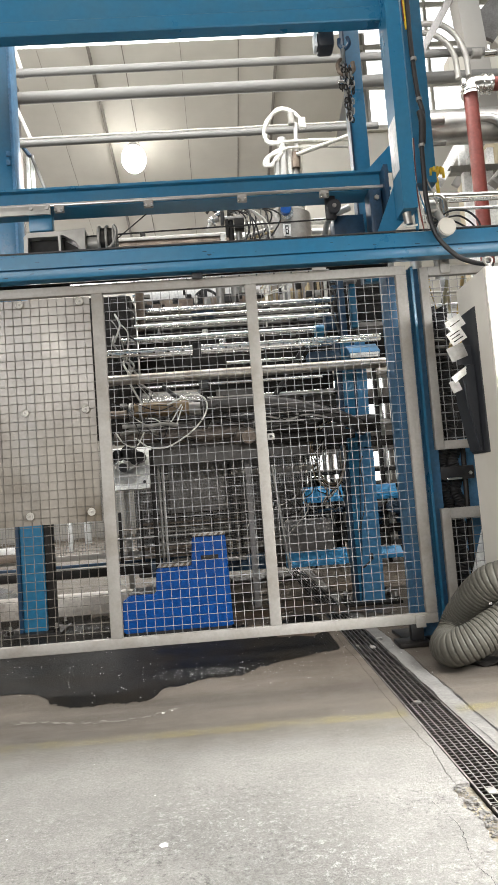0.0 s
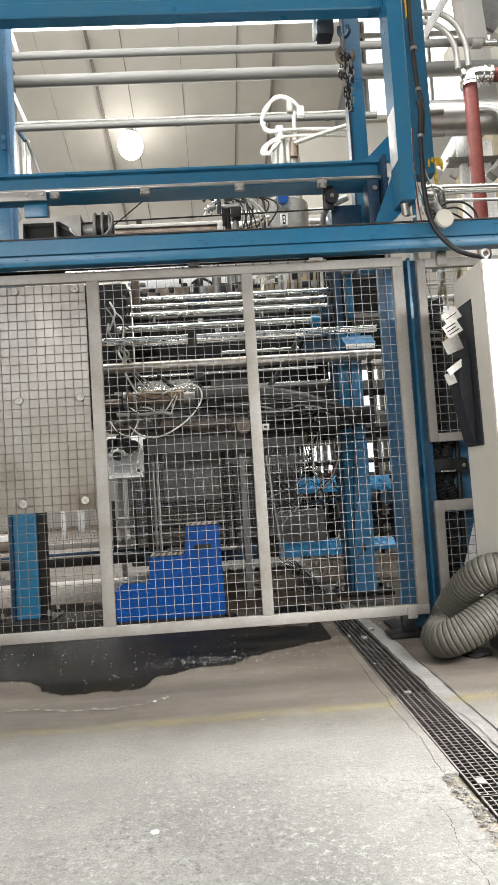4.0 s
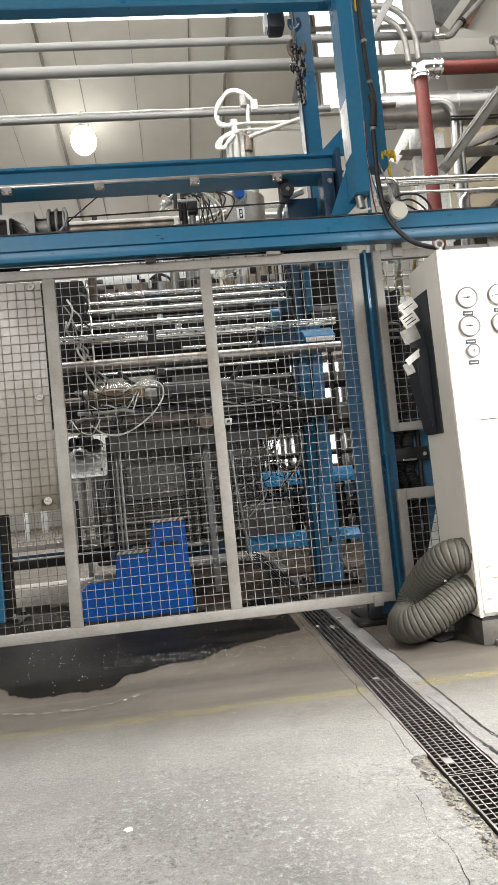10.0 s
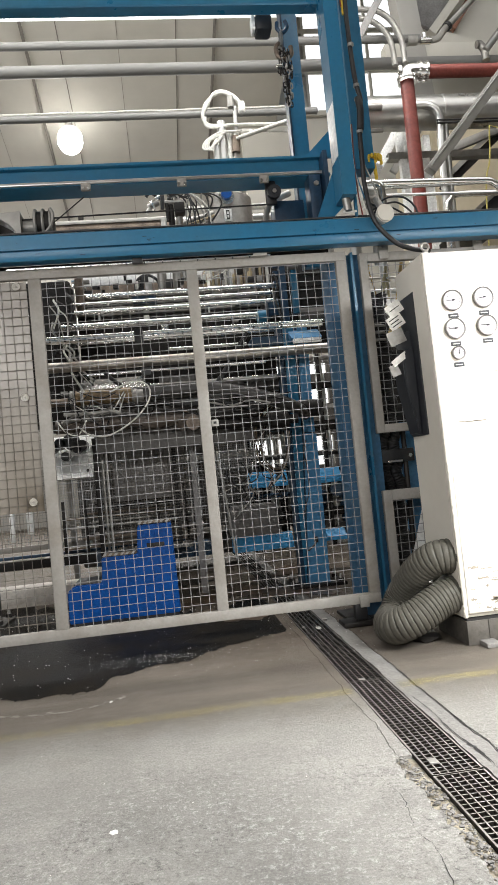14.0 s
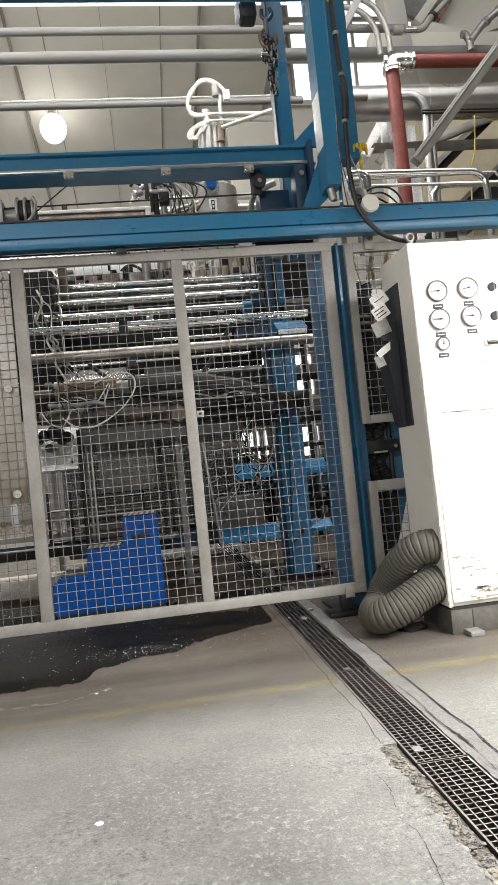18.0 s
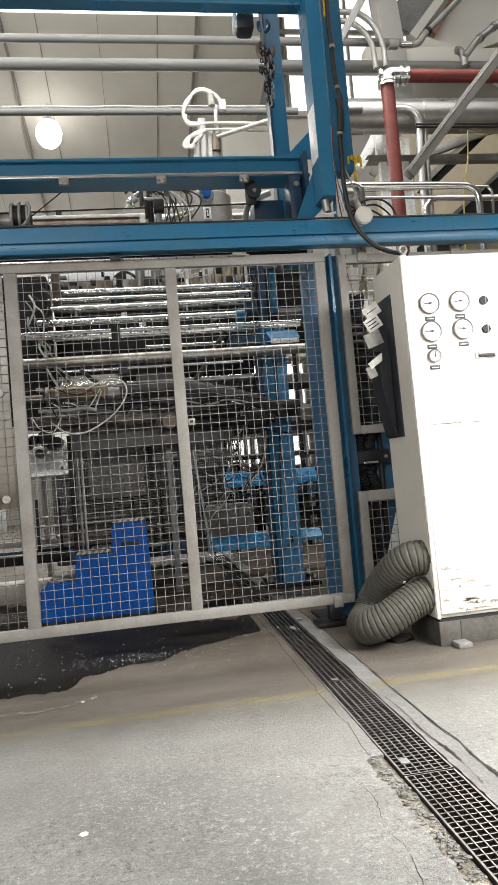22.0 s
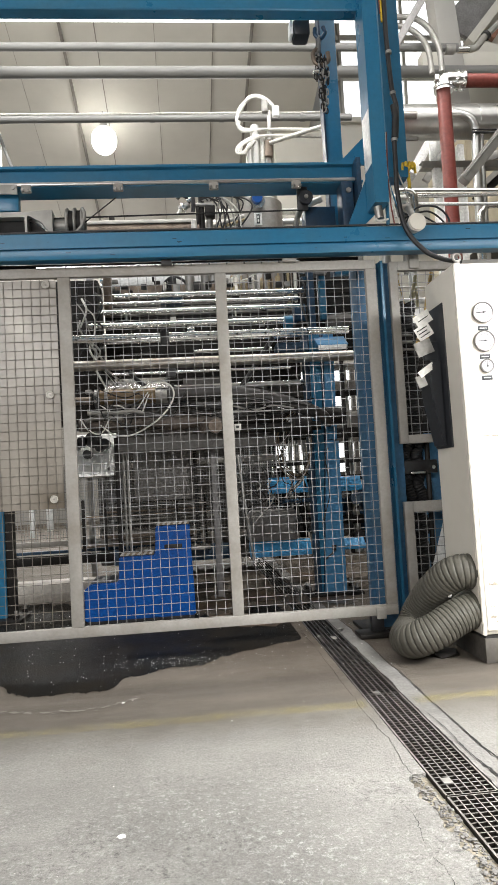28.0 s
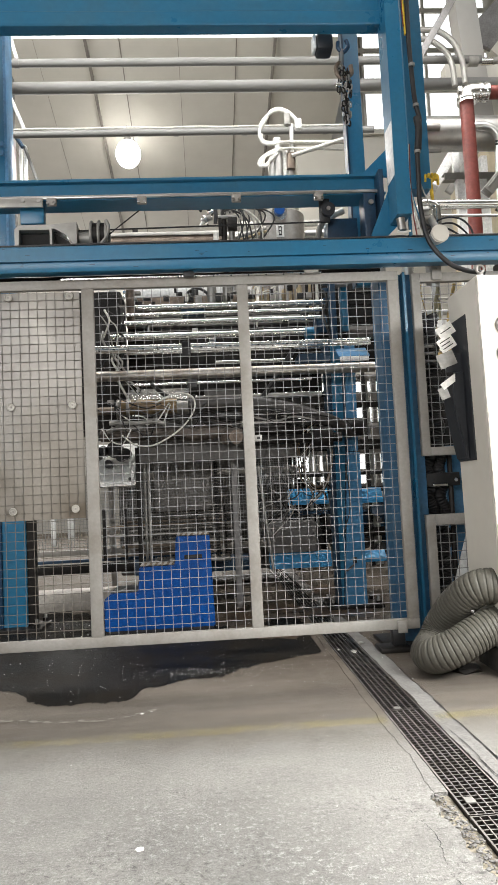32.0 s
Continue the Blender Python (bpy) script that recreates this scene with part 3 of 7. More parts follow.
def roof():
    bm = bmesh.new()
    y0, y1 = 7.6, 20.2
    for x0, x1 in ((HALL_X0 - 0.3, 2.6),):
        vs = [(x0, y0, roof_z(y0)), (x1, y0, roof_z(y0)), (x1, y1, roof_z(y1)), (x0, y1, roof_z(y1))]
        low = [bm.verts.new(v) for v in vs]
        high = [bm.verts.new((x, y, z + 0.2)) for x, y, z in vs]
        bm.faces.new(low[::-1])
        bm.faces.new(high)
        for k in range(4):
            bm.faces.new((low[k], low[(k + 1) % 4], high[(k + 1) % 4], high[k]))
    bmesh.ops.recalc_face_normals(bm, faces=bm.faces[:])
    # panel joints and ribs, standing proud below the panels
    for x, w, d in ((-7.5, 0.05, 0.05), (-4.56, 0.05, 0.05), (-1.60, 0.045, 0.05), (1.36, 0.045, 0.05), (-6.0, 0.014, 0.012), (-3.25, 0.008, 0.006), (-1.08, 0.014, 0.012), (0.75, 0.014, 0.012), (-0.17, 0.007, 0.006), (-2.4, 0.005, 0.004)):
        vs = [(x - w / 2, y0), (x + w / 2, y0), (x + w / 2, y1), (x - w / 2, y1)]
        low = [bm.verts.new((px, py, roof_z(py) - d)) for px, py in vs]
        high = [bm.verts.new((px, py, roof_z(py) + 0.01)) for px, py in vs]
        made = [bm.faces.new(low[::-1])] + [bm.faces.new((low[k], low[(k + 1) % 4], high[(k + 1) % 4], high[k])) for k in range(4)]
        for f in made:
            f.material_index = 1
    return bm


ob = solo("ceiling", roof(), CEILING, "cream sloped roof panels with dark joints", "ceiling", kind="structure")
ob.data.materials.append(SEAM)


def near_roof():
    """The saw-tooth bay over the camera, sloping down towards the machine."""
    bm = bmesh.new()
    vs = [(HALL_X0 - 0.3, HALL_Y0 - 0.3, 10.0), (HALL_X1 + 0.3, HALL_Y0 - 0.3, 10.0), (HALL_X1 + 0.3, 7.6, 7.0), (HALL_X0 - 0.3, 7.6, 7.0)]
    low = [bm.verts.new(v) for v in vs]
    high = [bm.verts.new((x, y, z + 0.2)) for x, y, z in vs]
    bm.faces.new(low[::-1])
    bm.faces.new(high)
    for k in range(4):
        bm.faces.new((low[k], low[(k + 1) % 4], high[(k + 1) % 4], high[k]))
    bmesh.ops.recalc_face_normals(bm, faces=bm.faces[:])
    return bm


solo("ceiling", near_roof(), CEILING, "cream sloped roof over the aisle", "ceiling", kind="structure")
solo("ceiling", box(2.6, HALL_X1 + 0.3, 7.6, HALL_Y1 + 0.3, 11.0, 11.2), CEILING, "high cream roof over the glazing", "ceiling", kind="structure")
solo("window_2", box(HALL_X0, HALL_X1, 7.5, 7.56, 7.2, 8.75), GLOW_SKY, "saw-tooth window band under the roof", "window", kind="structure")
solo("wall_1", box(2.6, HALL_X1, 7.4, 7.5, 8.76, 11.0), WALL, "plain wall above the window band", "wall", kind="structure")
solo("wall_2", box(2.6, 2.7, 7.6, HALL_Y1, 8.9, 11.0), WALL, "plain roof cheek wall", "wall", kind="structure")

# ---------------------------------------------------------------- sliding safety gate
GATE_Y = 3.891
# darker brown wire for the sheeted panel and one mesh door
WIRE_DARK = material("dark_wire", (0.14, 0.125, 0.105), 0.6, second=(0.07, 0.058, 0.046), scale=6, fine=90, amount=0.8, bump=0.0)


def gate():
    t = thing("sliding_safety_gate", (-0.2, GATE_Y, 0.118), "grey steel sliding gate with welded wire mesh over wet floor", "safety gate")
    y0, y1 = GATE_Y - 0.012, GATE_Y + 0.028
    part("top_rail", box(-1.56, 1.15, y0, y1, 2.112, 2.166, 0.003), GALV, t)
    part("bottom_rail", box(-1.56, 1.15, y0, y1, 0.118, 0.174, 0.003), GALV, t)
    posts = [(-1.56, -1.498), (-0.672, -0.606), (0.209, 0.272), (1.087, 1.15)]
    for a, b in posts:
        part("post", box(a, b, y0 + 0.001, y1 - 0.001, 0.174, 2.112, 0.003), GALV, t)
    for k in range(3):
        a, b = posts[k][1], posts[k + 1][0]
        part("wire_mesh", wire_net(a - 0.01, b + 0.01, 0.17, 2.11, GATE_Y + 0.004, 0.0497, 0.0014, phase_x=a + 0.03, phase_z=0.168, rng=random.Random(k + 1)), WIRE_DARK if k == 0 else WIRE, t, "welded square wire mesh")
    return t


def clear_sheet_material(name, light, stain, least, most):
    m = bpy.data.materials.new(name)
    m.use_nodes = True
    n, lk = m.node_tree.nodes, m.node_tree.links
    b = n["Principled BSDF"]
    b.inputs["Base Color"].default_value = (0.36, 0.33, 0.29, 1)
    b.inputs["Roughness"].default_value = 0.22
    geo = n.new("ShaderNodeNewGeometry")
    tx = n.new("ShaderNodeTexNoise")
    tx.inputs["Scale"].default_value, tx.inputs["Detail"].default_value = 3.0, 6
    lk.new(geo.outputs["Position"], tx.inputs["Vector"])
    col = n.new("ShaderNodeMix")
    col.data_type = "RGBA"
    col.inputs["A"].default_value, col.inputs["B"].default_value = (*light, 1), (*stain, 1)
    smear = n.new("ShaderNodeMapRange")
    smear.inputs["From Min"].default_value, smear.inputs["From Max"].default_value = 0.36, 0.72
    lk.new(tx.outputs["Fac"], smear.inputs["Value"])
    lk.new(smear.outputs["Result"], col.inputs["Factor"])
    lk.new(col.outputs["Result"], b.inputs["Base Color"])
    clear = n.new("ShaderNodeBsdfTransparent")
    mix = n.new("ShaderNodeMixShader")
    mr = n.new("ShaderNodeMapRange")
    mr.inputs["To Min"].default_value, mr.inputs["To Max"].default_value = least, most
    mr.inputs["From Min"].default_value, mr.inputs["From Max"].default_value = 0.35, 0.65
    lk.new(tx.outputs["Fac"], mr.inputs["Value"])
    lk.new(mr.outputs["Result"], mix.inputs[0])
    lk.new(clear.outputs[0], mix.inputs[1])
    lk.new(b.outputs[0], mix.inputs[2])
    lk.new(mix.outputs[0], n["Material Output"].inputs["Surface"])
    return m


SHEET = clear_sheet_material("scuffed_clear_sheet", (0.36, 0.33, 0.285), (0.13, 0.108, 0.08), 0.7, 0.94)
WASHER = material("clear_washer", (0.4, 0.38, 0.34), 0.3, second=(0.45, 0.42, 0.36), scale=20, bump=0)
GATE = gate()
part("clear_sheet", box(-1.49, -0.685, GATE_Y + 0.0085, GATE_Y + 0.0115, 0.825, 2.104), SHEET, GATE, "scuffed yellowed clear plastic sheet")
for x in (-1.43, -1.077, -0.738):
    for z in (2.075, 1.456, 0.878):
        ring = [(x + 0.018 * math.cos(a * math.tau / 24), GATE_Y - 0.008, z + 0.018 * math.sin(a * math.tau / 24)) for a in range(25)]
        w = part("washer", sweep(ring, 0.0042, 8, curve=False), WASHER, GATE, "clear plastic washer")
        part("washer_disc", rod((x, GATE_Y - 0.006, z), (x, GATE_Y - 0.003, z), 0.017, 20), WASHER, w)
        part("bolt", rod((x, GATE_Y - 0.012, z), (x, GATE_Y - 0.006, z), 0.006, 8), GALV, w)
part("latch_plate", box(0.273, 0.312, GATE_Y - 0.016, GATE_Y + 0.0, 1.207, 1.244, 0.002), PIPE, GATE, "white latch tag")
part("latch_slot", box(0.283, 0.3, GATE_Y - 0.018, GATE_Y - 0.016, 1.22, 1.233), BLACK, GATE)
part("guide_block", box(0.99, 1.06, GATE_Y - 0.02, GATE_Y + 0.04, 0.03, 0.116, 0.004), BLACK, GATE)
part("guide_clip", box(1.02, 1.075, GATE_Y - 0.025, GATE_Y - 0.013, 0.10, 0.165, 0.003), GALV, GATE)
solo("gate_floor_guide", box(0.91, 1.09, GATE_Y - 0.06, GATE_Y + 0.09, 0.0, 0.028, 0.006), GREASE, "greasy steel guide plate bolted to the floor under the gate", "guide plate")


# ---------------------------------------------------------------- fixed fence beside it
def fixed_fence():
    t = thing("fixed_fence_panel", (1.8, 3.97, 0), "grey steel framed fixed mesh panel beside the gate", "safety fence")
    y0, y1 = 3.95, 3.99
    part("post", box(1.252, 1.302, y0, y1, 1.085, 2.172, 0.003), GALV, t)
    part("top_rail", box(1.302, 2.35, y0, y1, 2.118, 2.172, 0.003), GALV, t)
    part("middle_rail", box(1.302, 2.35, y0, y1, 1.085, 1.135, 0.003), GALV, t)
    part("post", box(1.248, 1.302, y0, y1, 0.10, 0.744, 0.003), GALV, t)
    part("middle_rail", box(1.302, 2.35, y0, y1, 0.682, 0.744, 0.003), GALV, t)
    part("bottom_rail", box(1.302, 2.35, y0, y1, 0.10, 0.155, 0.003), GALV, t)
    part("post", box(2.35, 2.40, y0, y1, 0.0, 2.172, 0.003), GALV, t)
    part("wire_mesh", wire_net(1.29, 2.36, 1.13, 2.125, 3.97, 0.0497, 0.0018, phase_x=1.33, phase_z=1.15), WIRE, t)
    part("wire_mesh", wire_net(1.29, 2.36, 0.15, 0.69, 3.97, 0.0497, 0.0018, phase_x=1.33, phase_z=0.18), WIRE, t)
    lug = part("lug", box(1.372, 1.432, 3.935, 3.949, 2.125, 2.235, 0.004), GALV, t)
    part("bolt", rod((1.402, 3.925, 2.2), (1.402, 3.935, 2.2), 0.012, 6), STEEL, lug)
    lug = part("lug", box(1.97, 2.03, 3.935, 3.949, 2.125, 2.235, 0.004), GALV, t)
    part("bolt", rod((2.0, 3.925, 2.2), (2.0, 3.935, 2.2), 0.012, 6), STEEL, lug)


fixed_fence()

# ---------------------------------------------------------------- blue steelwork over the gate
def steelwork():
    t = thing("machine_portal_frame", (0, 3.8, 0), "blue painted steel portal frame over the machine front", "steel frame")
    # front rail: a deep upper flange over a shallow lower lip
    part("front_beam", profile_x(-3.2, 4.2, [(3.80, 2.25), (3.80, 2.33), (3.812, 2.338), (3.95, 2.338), (3.95, 2.21), (3.90, 2.195), (3.80, 2.187), (3.795, 2.195), (3.795, 2.236), (3.818, 2.24), (3.818, 2.248)]), BLUE, t)
    for z, y in ((2.343, 3.815), (2.343, 3.93)):
        part("cable", sweep([(-3.2 + 0.55 * k, y + 0.006 * math.sin(k * 2.1), z + 0.002) for k in range(14)], 0.006, 6), BLACK, t)
    part("lying_tube", rod((-0.55, 3.83, 2.3455), (0.46, 3.83, 2.3455), 0.0075, 8), WHITE, t, "white tube lying on the beam")
    rc = random.Random(4)
    for k in range(34):
        x, w = rc.uniform(-1.6, 2.2), rc.uniform(0.006, 0.03)
        z, h = rc.choice((rc.uniform(2.26, 2.325), rc.uniform(2.2, 2.232))), rc.uniform(0.001, 0.0035)
        part("paint_chip", box(x, x + w, 3.7985 - (0.005 if z < 2.24 else 0), 3.7995 - (0.005 if z < 2.24 else 0), z, z + h, 0.0), rc.choice((DARK_BLUE, GREASE)), t)
    # near-black plate standing in for the shade between beam and gate
    part("track_shade_plate", box(-3.2, 1.06, 3.925, 3.945, 2.17, 2.2), GREASE, t, "dark plate for the shaded gap over the gate track")
    part("track", box(-0.78, 0.70, 3.862, 3.876, 2.160, 2.168), CHROME, t, "bright sliding track")
    for k in range(14):
        part("track_stud", rod((-0.72 + 0.1 * k, 3.858, 2.159), (-0.72 + 0.1 * k, 3.863, 2.159), 0.005, 8), BLACK, t)
    part("track_clamp", box(-0.09, -0.03, 3.84, 3.87, 2.155, 2.186, 0.004), BLACK, t)
    part("track_clip", box(0.60, 0.68, 3.845, 3.868, 2.158, 2.176, 0.003), GALV, t)
    # column behind the gate's closing edge
    part("column", profile_z(0.0, 2.185, [(1.068, 4.02), (1.285, 4.02), (1.285, 4.20), (1.068, 4.20)]), MUTED_BLUE, t)
    part("base_plate", box(0.97, 1.34, 3.97, 4.27, 0, 0.02, 0.002), GREASE, t)
    part("column", box(1.20, 1.215, 3.96, 4.015, 0.02, 2.183), BLUE, t)
    # upper gantry: top beam and hanging post
    part("top_beam", profile_x(-3.2, 1.13, [(3.80, 3.625), (3.80, 3.70), (3.812, 3.71), (3.812, 4.15), (3.89, 4.15), (3.89, 3.618), (3.806, 3.618)]), BLUE, t)
    part("hanging_post", profile_z(2.434, 4.1, [(1.118, 3.70), (1.2, 3.70), (1.2, 3.87), (1.134, 3.87), (1.118, 3.86)]), BLUE, t)
    # glare on the glossy blue face, put in as a white plate
    part("glare_patch", box(1.1145, 1.1175, 3.704, 3.845, 2.66, 2.975, 0.001), WHITE, t, "glare on the post side, painted as a white plate")
    part("rear_post", profile_z(2.70, 4.1, [(1.30, 3.98), (1.42, 3.98), (1.42, 4.10), (1.30, 4.10)]), BLUE, t)
    part("gusset", profile_x(1.075, 1.10, [(3.88, 2.44), (3.88, 2.78), (4.12, 2.78), (4.12, 2.34), (3.98, 2.34)]), DARK_BLUE, t)
    part("bracket", box(0.99, 1.06, 3.93, 4.06, 2.338, 2.66, 0.004), DARK_BLUE, t)
    b = part("bracket", box(0.79, 0.975, 4.06, 4.2, 2.30, 2.56, 0.004), DARK_BLUE, t)
    part("bolt", rod((1.03, 3.915, 2.60), (1.03, 3.93, 2.60), 0.016, 6), STEEL, t)
    part("gusset", profile_y(4.0, 4.012, [(0.985, 2.787), (1.215, 2.787), (1.215, 3.0), (1.205, 3.0)]), BLUE, t)
    part("brace_plate", profile_y(3.872, 3.882, [(0.99, 2.34), (1.07, 2.34), (1.2, 2.46), (1.2, 2.66), (1.13, 2.66)]), BLUE, t)
    # lower gantry beam with its conductor rail
    part("gantry_beam", profile_x(-3.2, 1.13, i_beam(3.95, 4.126, 2.66, 2.785, 0.014, 0.10)), BLUE, t)
    part("conductor_rail", box(-3.2, 1.10, 3.932, 3.949, 2.664, 2.682, 0.003), CLADDING, t, "pale conductor rail")
    for x in (-1.35, -0.833, -0.315, 0.235, 0.722):
        c = part("rail_clip", box(x - 0.028, x + 0.028, 3.925, 3.95, 2.622, 2.668, 0.006), GALV, t)
        part("clip_screw", rod((x - 0.018, 3.915, 2.632), (x - 0.018, 3.925, 2.632), 0.009, 8), CHROME, c)
        part("clip_screw", rod((x + 0.018, 3.915, 2.632), (x + 0.018, 3.925, 2.632), 0.009, 8), CHROME, c)
    part("tension_wire", rod((-1.0, 4.02, 2.50), (0.78, 4.02, 2.525), 0.005, 8), BLACK, t)
    return t


steelwork()


def floor_column(name, x0, x1, y0, y1, top, mat, label):
    t = thing(name, ((x0 + x1) / 2, y0, 0), label, "column", "columns of the machine frame")
    w = 0.014
    xm = x1 - 0.06
    part("shaft", box(x0, x1, y0, y1, 0.025, top, 0.006), mat, t)
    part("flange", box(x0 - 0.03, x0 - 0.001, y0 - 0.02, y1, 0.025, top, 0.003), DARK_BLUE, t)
    part("base_plate", box(x0 - 0.12, x1 + 0.12, y0 - 0.1, y1 + 0.08, 0.0, 0.025, 0.003), GREASE, t)
    for x in (x0 - 0.08, x1 + 0.08):
        for y in (y0 - 0.06, y1 + 0.04):
            b = part("anchor_bolt", rod((x, y, 0.025), (x, y, 0.085), 0.012, 8), STEEL, t)
            part("nut", rod((x, y, 0.028), (x, y, 0.052), 0.024, 6), GREASE, b)
    return t


t = thing("column_lead", (1.06, 5.32, 0.6), "black lead clipped up the light blue column", "cable")
part("lead", sweep([(1.10, 5.318, 1.14), (1.075, 5.322, 1.06), (1.09, 5.318, 0.9), (1.085, 5.322, 0.75), (1.045, 5.32, 0.62), (1.02, 5.318, 0.55)], 0.006, 6), BLACK, t)
part("lead", sweep([(1.10, 5.32, 0.37), (1.09, 5.31, 0.33), (1.03, 5.318, 0.28)], 0.007, 6), BLACK, t)
part("plug", box(1.085, 1.115, 5.305, 5.33, 0.34, 0.385, 0.004), BLACK, t)
# plain dark bar along the right edge of the blue column
solo("dark_upright", box(-1.349, -1.295, 5.2, 5.3, 0.0, 2.3, 0.004), GREASE, "dark upright beside the blue column", "cable duct")
floor_column("machine_column", -1.52, -1.35, 5.18, 5.36, 2.3, BLUE, "blue steel column bolted to the wet floor")
# darker core and web paint in the shaded side; face plates are lighter
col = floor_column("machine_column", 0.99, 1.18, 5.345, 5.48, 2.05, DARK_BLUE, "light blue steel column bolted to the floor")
part("shaded_side", profile_y(5.33, 5.344, [(0.982, 0.026), (1.0, 0.026), (1.076, 1.18), (1.086, 2.05), (1.004, 2.05)]), BLUE, col)
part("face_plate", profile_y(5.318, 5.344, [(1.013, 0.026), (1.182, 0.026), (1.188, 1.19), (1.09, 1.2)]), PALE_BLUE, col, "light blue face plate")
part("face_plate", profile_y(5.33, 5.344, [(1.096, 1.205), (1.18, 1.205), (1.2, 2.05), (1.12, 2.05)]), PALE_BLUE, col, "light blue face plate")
t = thing("upper_column", (-1.53, 5.2, 2.3), "light blue steel upright carrying the gantry", "steel post")
part("shaft", box(-1.66, -1.435, 5.2, 5.32, 2.3, 4.9, 0.004), BLUE, t)
part("flange", box(-1.434, -1.412, 5.17, 5.35, 2.3, 4.9, 0.003), BLUE_DIRTY, t)
for z in (3.55, 3.62):
    part("lug", box(-1.47, -1.44, 5.15, 5.169, z, z + 0.04, 0.003), BLUE_DIRTY, t)
t = thing("hoist_column", (1.12, 4.6, 2.8), "slender blue steel upright behind the hoist chain", "steel post")
part("shaft", box(1.075, 1.185, 4.6, 4.66, 2.30, 4.3, 0.004), BLUE, t)
part("flange", box(1.063, 1.074, 4.58, 4.68, 2.30, 4.3), DARK_BLUE, t)
part("stop_block", box(1.15, 1.18, 4.57, 4.6, 2.9, 2.94, 0.003), BLUE, t)


# ---------------------------------------------------------------- blue step stool
def step_stool():
    t = thing("step_stool", (-0.37, 4.83, 0), "blue moulded plastic three-step stool with striped step edges", "step stool")
    y0, y1 = 4.83, 5.2
    bm = profile_y(y0, y1, [(-0.745, 0.02), (-0.745, 0.235), (-0.69, 0.275), (-0.51, 0.275), (-0.50, 0.445), (-0.255, 0.445), (-0.242, 0.64), (-0.008, 0.64), (0.008, 0.02)])
    bmesh.ops.bevel(bm, geom=[e for e in bm.edges], offset=0.008, segments=2, affect="EDGES")
    part("body", bm, BLUE_PLASTIC, t)
    part("base_skid", box(-0.73, -0.004, y0 + 0.01, y1 - 0.01, 0.0, 0.02), BLACK, t)
    for k, (a, b, z) in enumerate(((-0.70, -0.515, 0.277), (-0.495, -0.26, 0.447), (-0.238, -0.012, 0.642))):
        tread = part("tread", box(a, b, y0 + 0.01, y1 - 0.01, z, z + 0.004), CHARCOAL, t)
        if k:
            n = 6
            for s in range(n):
                x = a + (b - a) * s / n
                w = (b - a) / n
                bm = profile_y(y0 - 0.003, y0 + 0.035, [(x, z + 0.005), (x + w * 0.5, z + 0.005), (x + w * 0.9, z + 0.024), (x + w * 0.4, z + 0.024)])
                part("stripe", bm, PIPE, tread, "pale hazard stripe")
                bm = profile_y(y0 - 0.003, y0 + 0.035, [(x + w * 0.5, z + 0.005), (x + w, z + 0.005), (x + w * 1.4 if s < n - 1 else b, z + 0.024), (x + w * 0.9, z + 0.024)])
                part("stripe", bm, BROWN, tread, "dark hazard stripe")
    # grip slot drawn as a near-black plate for its inner shade
    bm = box(-0.187, -0.065, y0 - 0.004, y0 + 0.02, 0.484, 0.512, 0.003)
    part("hand_hole", bm, DARK, t, "dark grip slot")


step_stool()


# ---------------------------------------------------------------- control cabinet with gauges
BEZEL = material("tarnished_bezel", (0.2, 0.19, 0.185), 0.35, 0.8, second=(0.07, 0.065, 0.06), scale=25, fine=60, amount=0.6, bump=0.0)
DIAL = material("aged_dial", (0.36, 0.335, 0.36), 0.5, second=(0.34, 0.32, 0.33), scale=20, amount=0.5, bump=0.0, grainy=0.04)


def gauge(cab, x, z, r, turn):
    y = 3.182
    g = part("gauge", rod((x, y - 0.028, z), (x, y, z), r, 40), STEEL, cab, "round pressure gauge with steel rim")
    part("rim", sweep([(x + (r - 0.003) * math.cos(a * math.tau / 40), y - 0.028, z + (r - 0.003) * math.sin(a * math.tau / 40)) for a in range(41)], 0.0038, 8, curve=False), BEZEL, g)
    part("dial", rod((x, y - 0.0295, z), (x, y - 0.0282, z), r * 0.8, 40), DIAL, g, "white gauge dial")
    bm = bmesh.new()
    for k in range(11):
        a = radians(225 - 27 * k)
        c, s = math.cos(a), math.sin(a)
        rod((x + c * r * 0.6, y - 0.0298, z + s * r * 0.6), (x + c * r * 0.7, y - 0.0298, z + s * r * 0.7), 0.0006, 4, bm)
    part("scale", bm, INK, g)
    c, s = math.cos(turn), math.sin(turn)
    part("needle", rod((x - c * r * 0.2, y - 0.0315, z - s * r * 0.2), (x + c * r * 0.7, y - 0.0315, z + s * r * 0.7), 0.0024, 6, r2=0.0008), INK, g)
    part("hub", rod((x, y - 0.033, z), (x, y - 0.0297, z), r * 0.09, 12), INK, g)
    plate = part("label_plate", box(x - 0.026, x + 0.026, 3.165, 3.168, z - r - 0.034, z - r - 0.012, 0.001), CHARCOAL, cab)
    part("lettering", box(x - 0.018, x + 0.018, 3.1644, 3.165, z - r - 0.026, z - r - 0.022), PIPE, plate)


SCUFF = material("scuffed_enamel", (0.3, 0.26, 0.2), 0.6, second=(0.1, 0.085, 0.065), scale=30, amount=0.8)
DIRTY_PLINTH = material("dirty_plinth", (0.085, 0.077, 0.066), 0.8, second=(0.05, 0.044, 0.036), scale=6, fine=40, amount=0.8, bump=0.2)


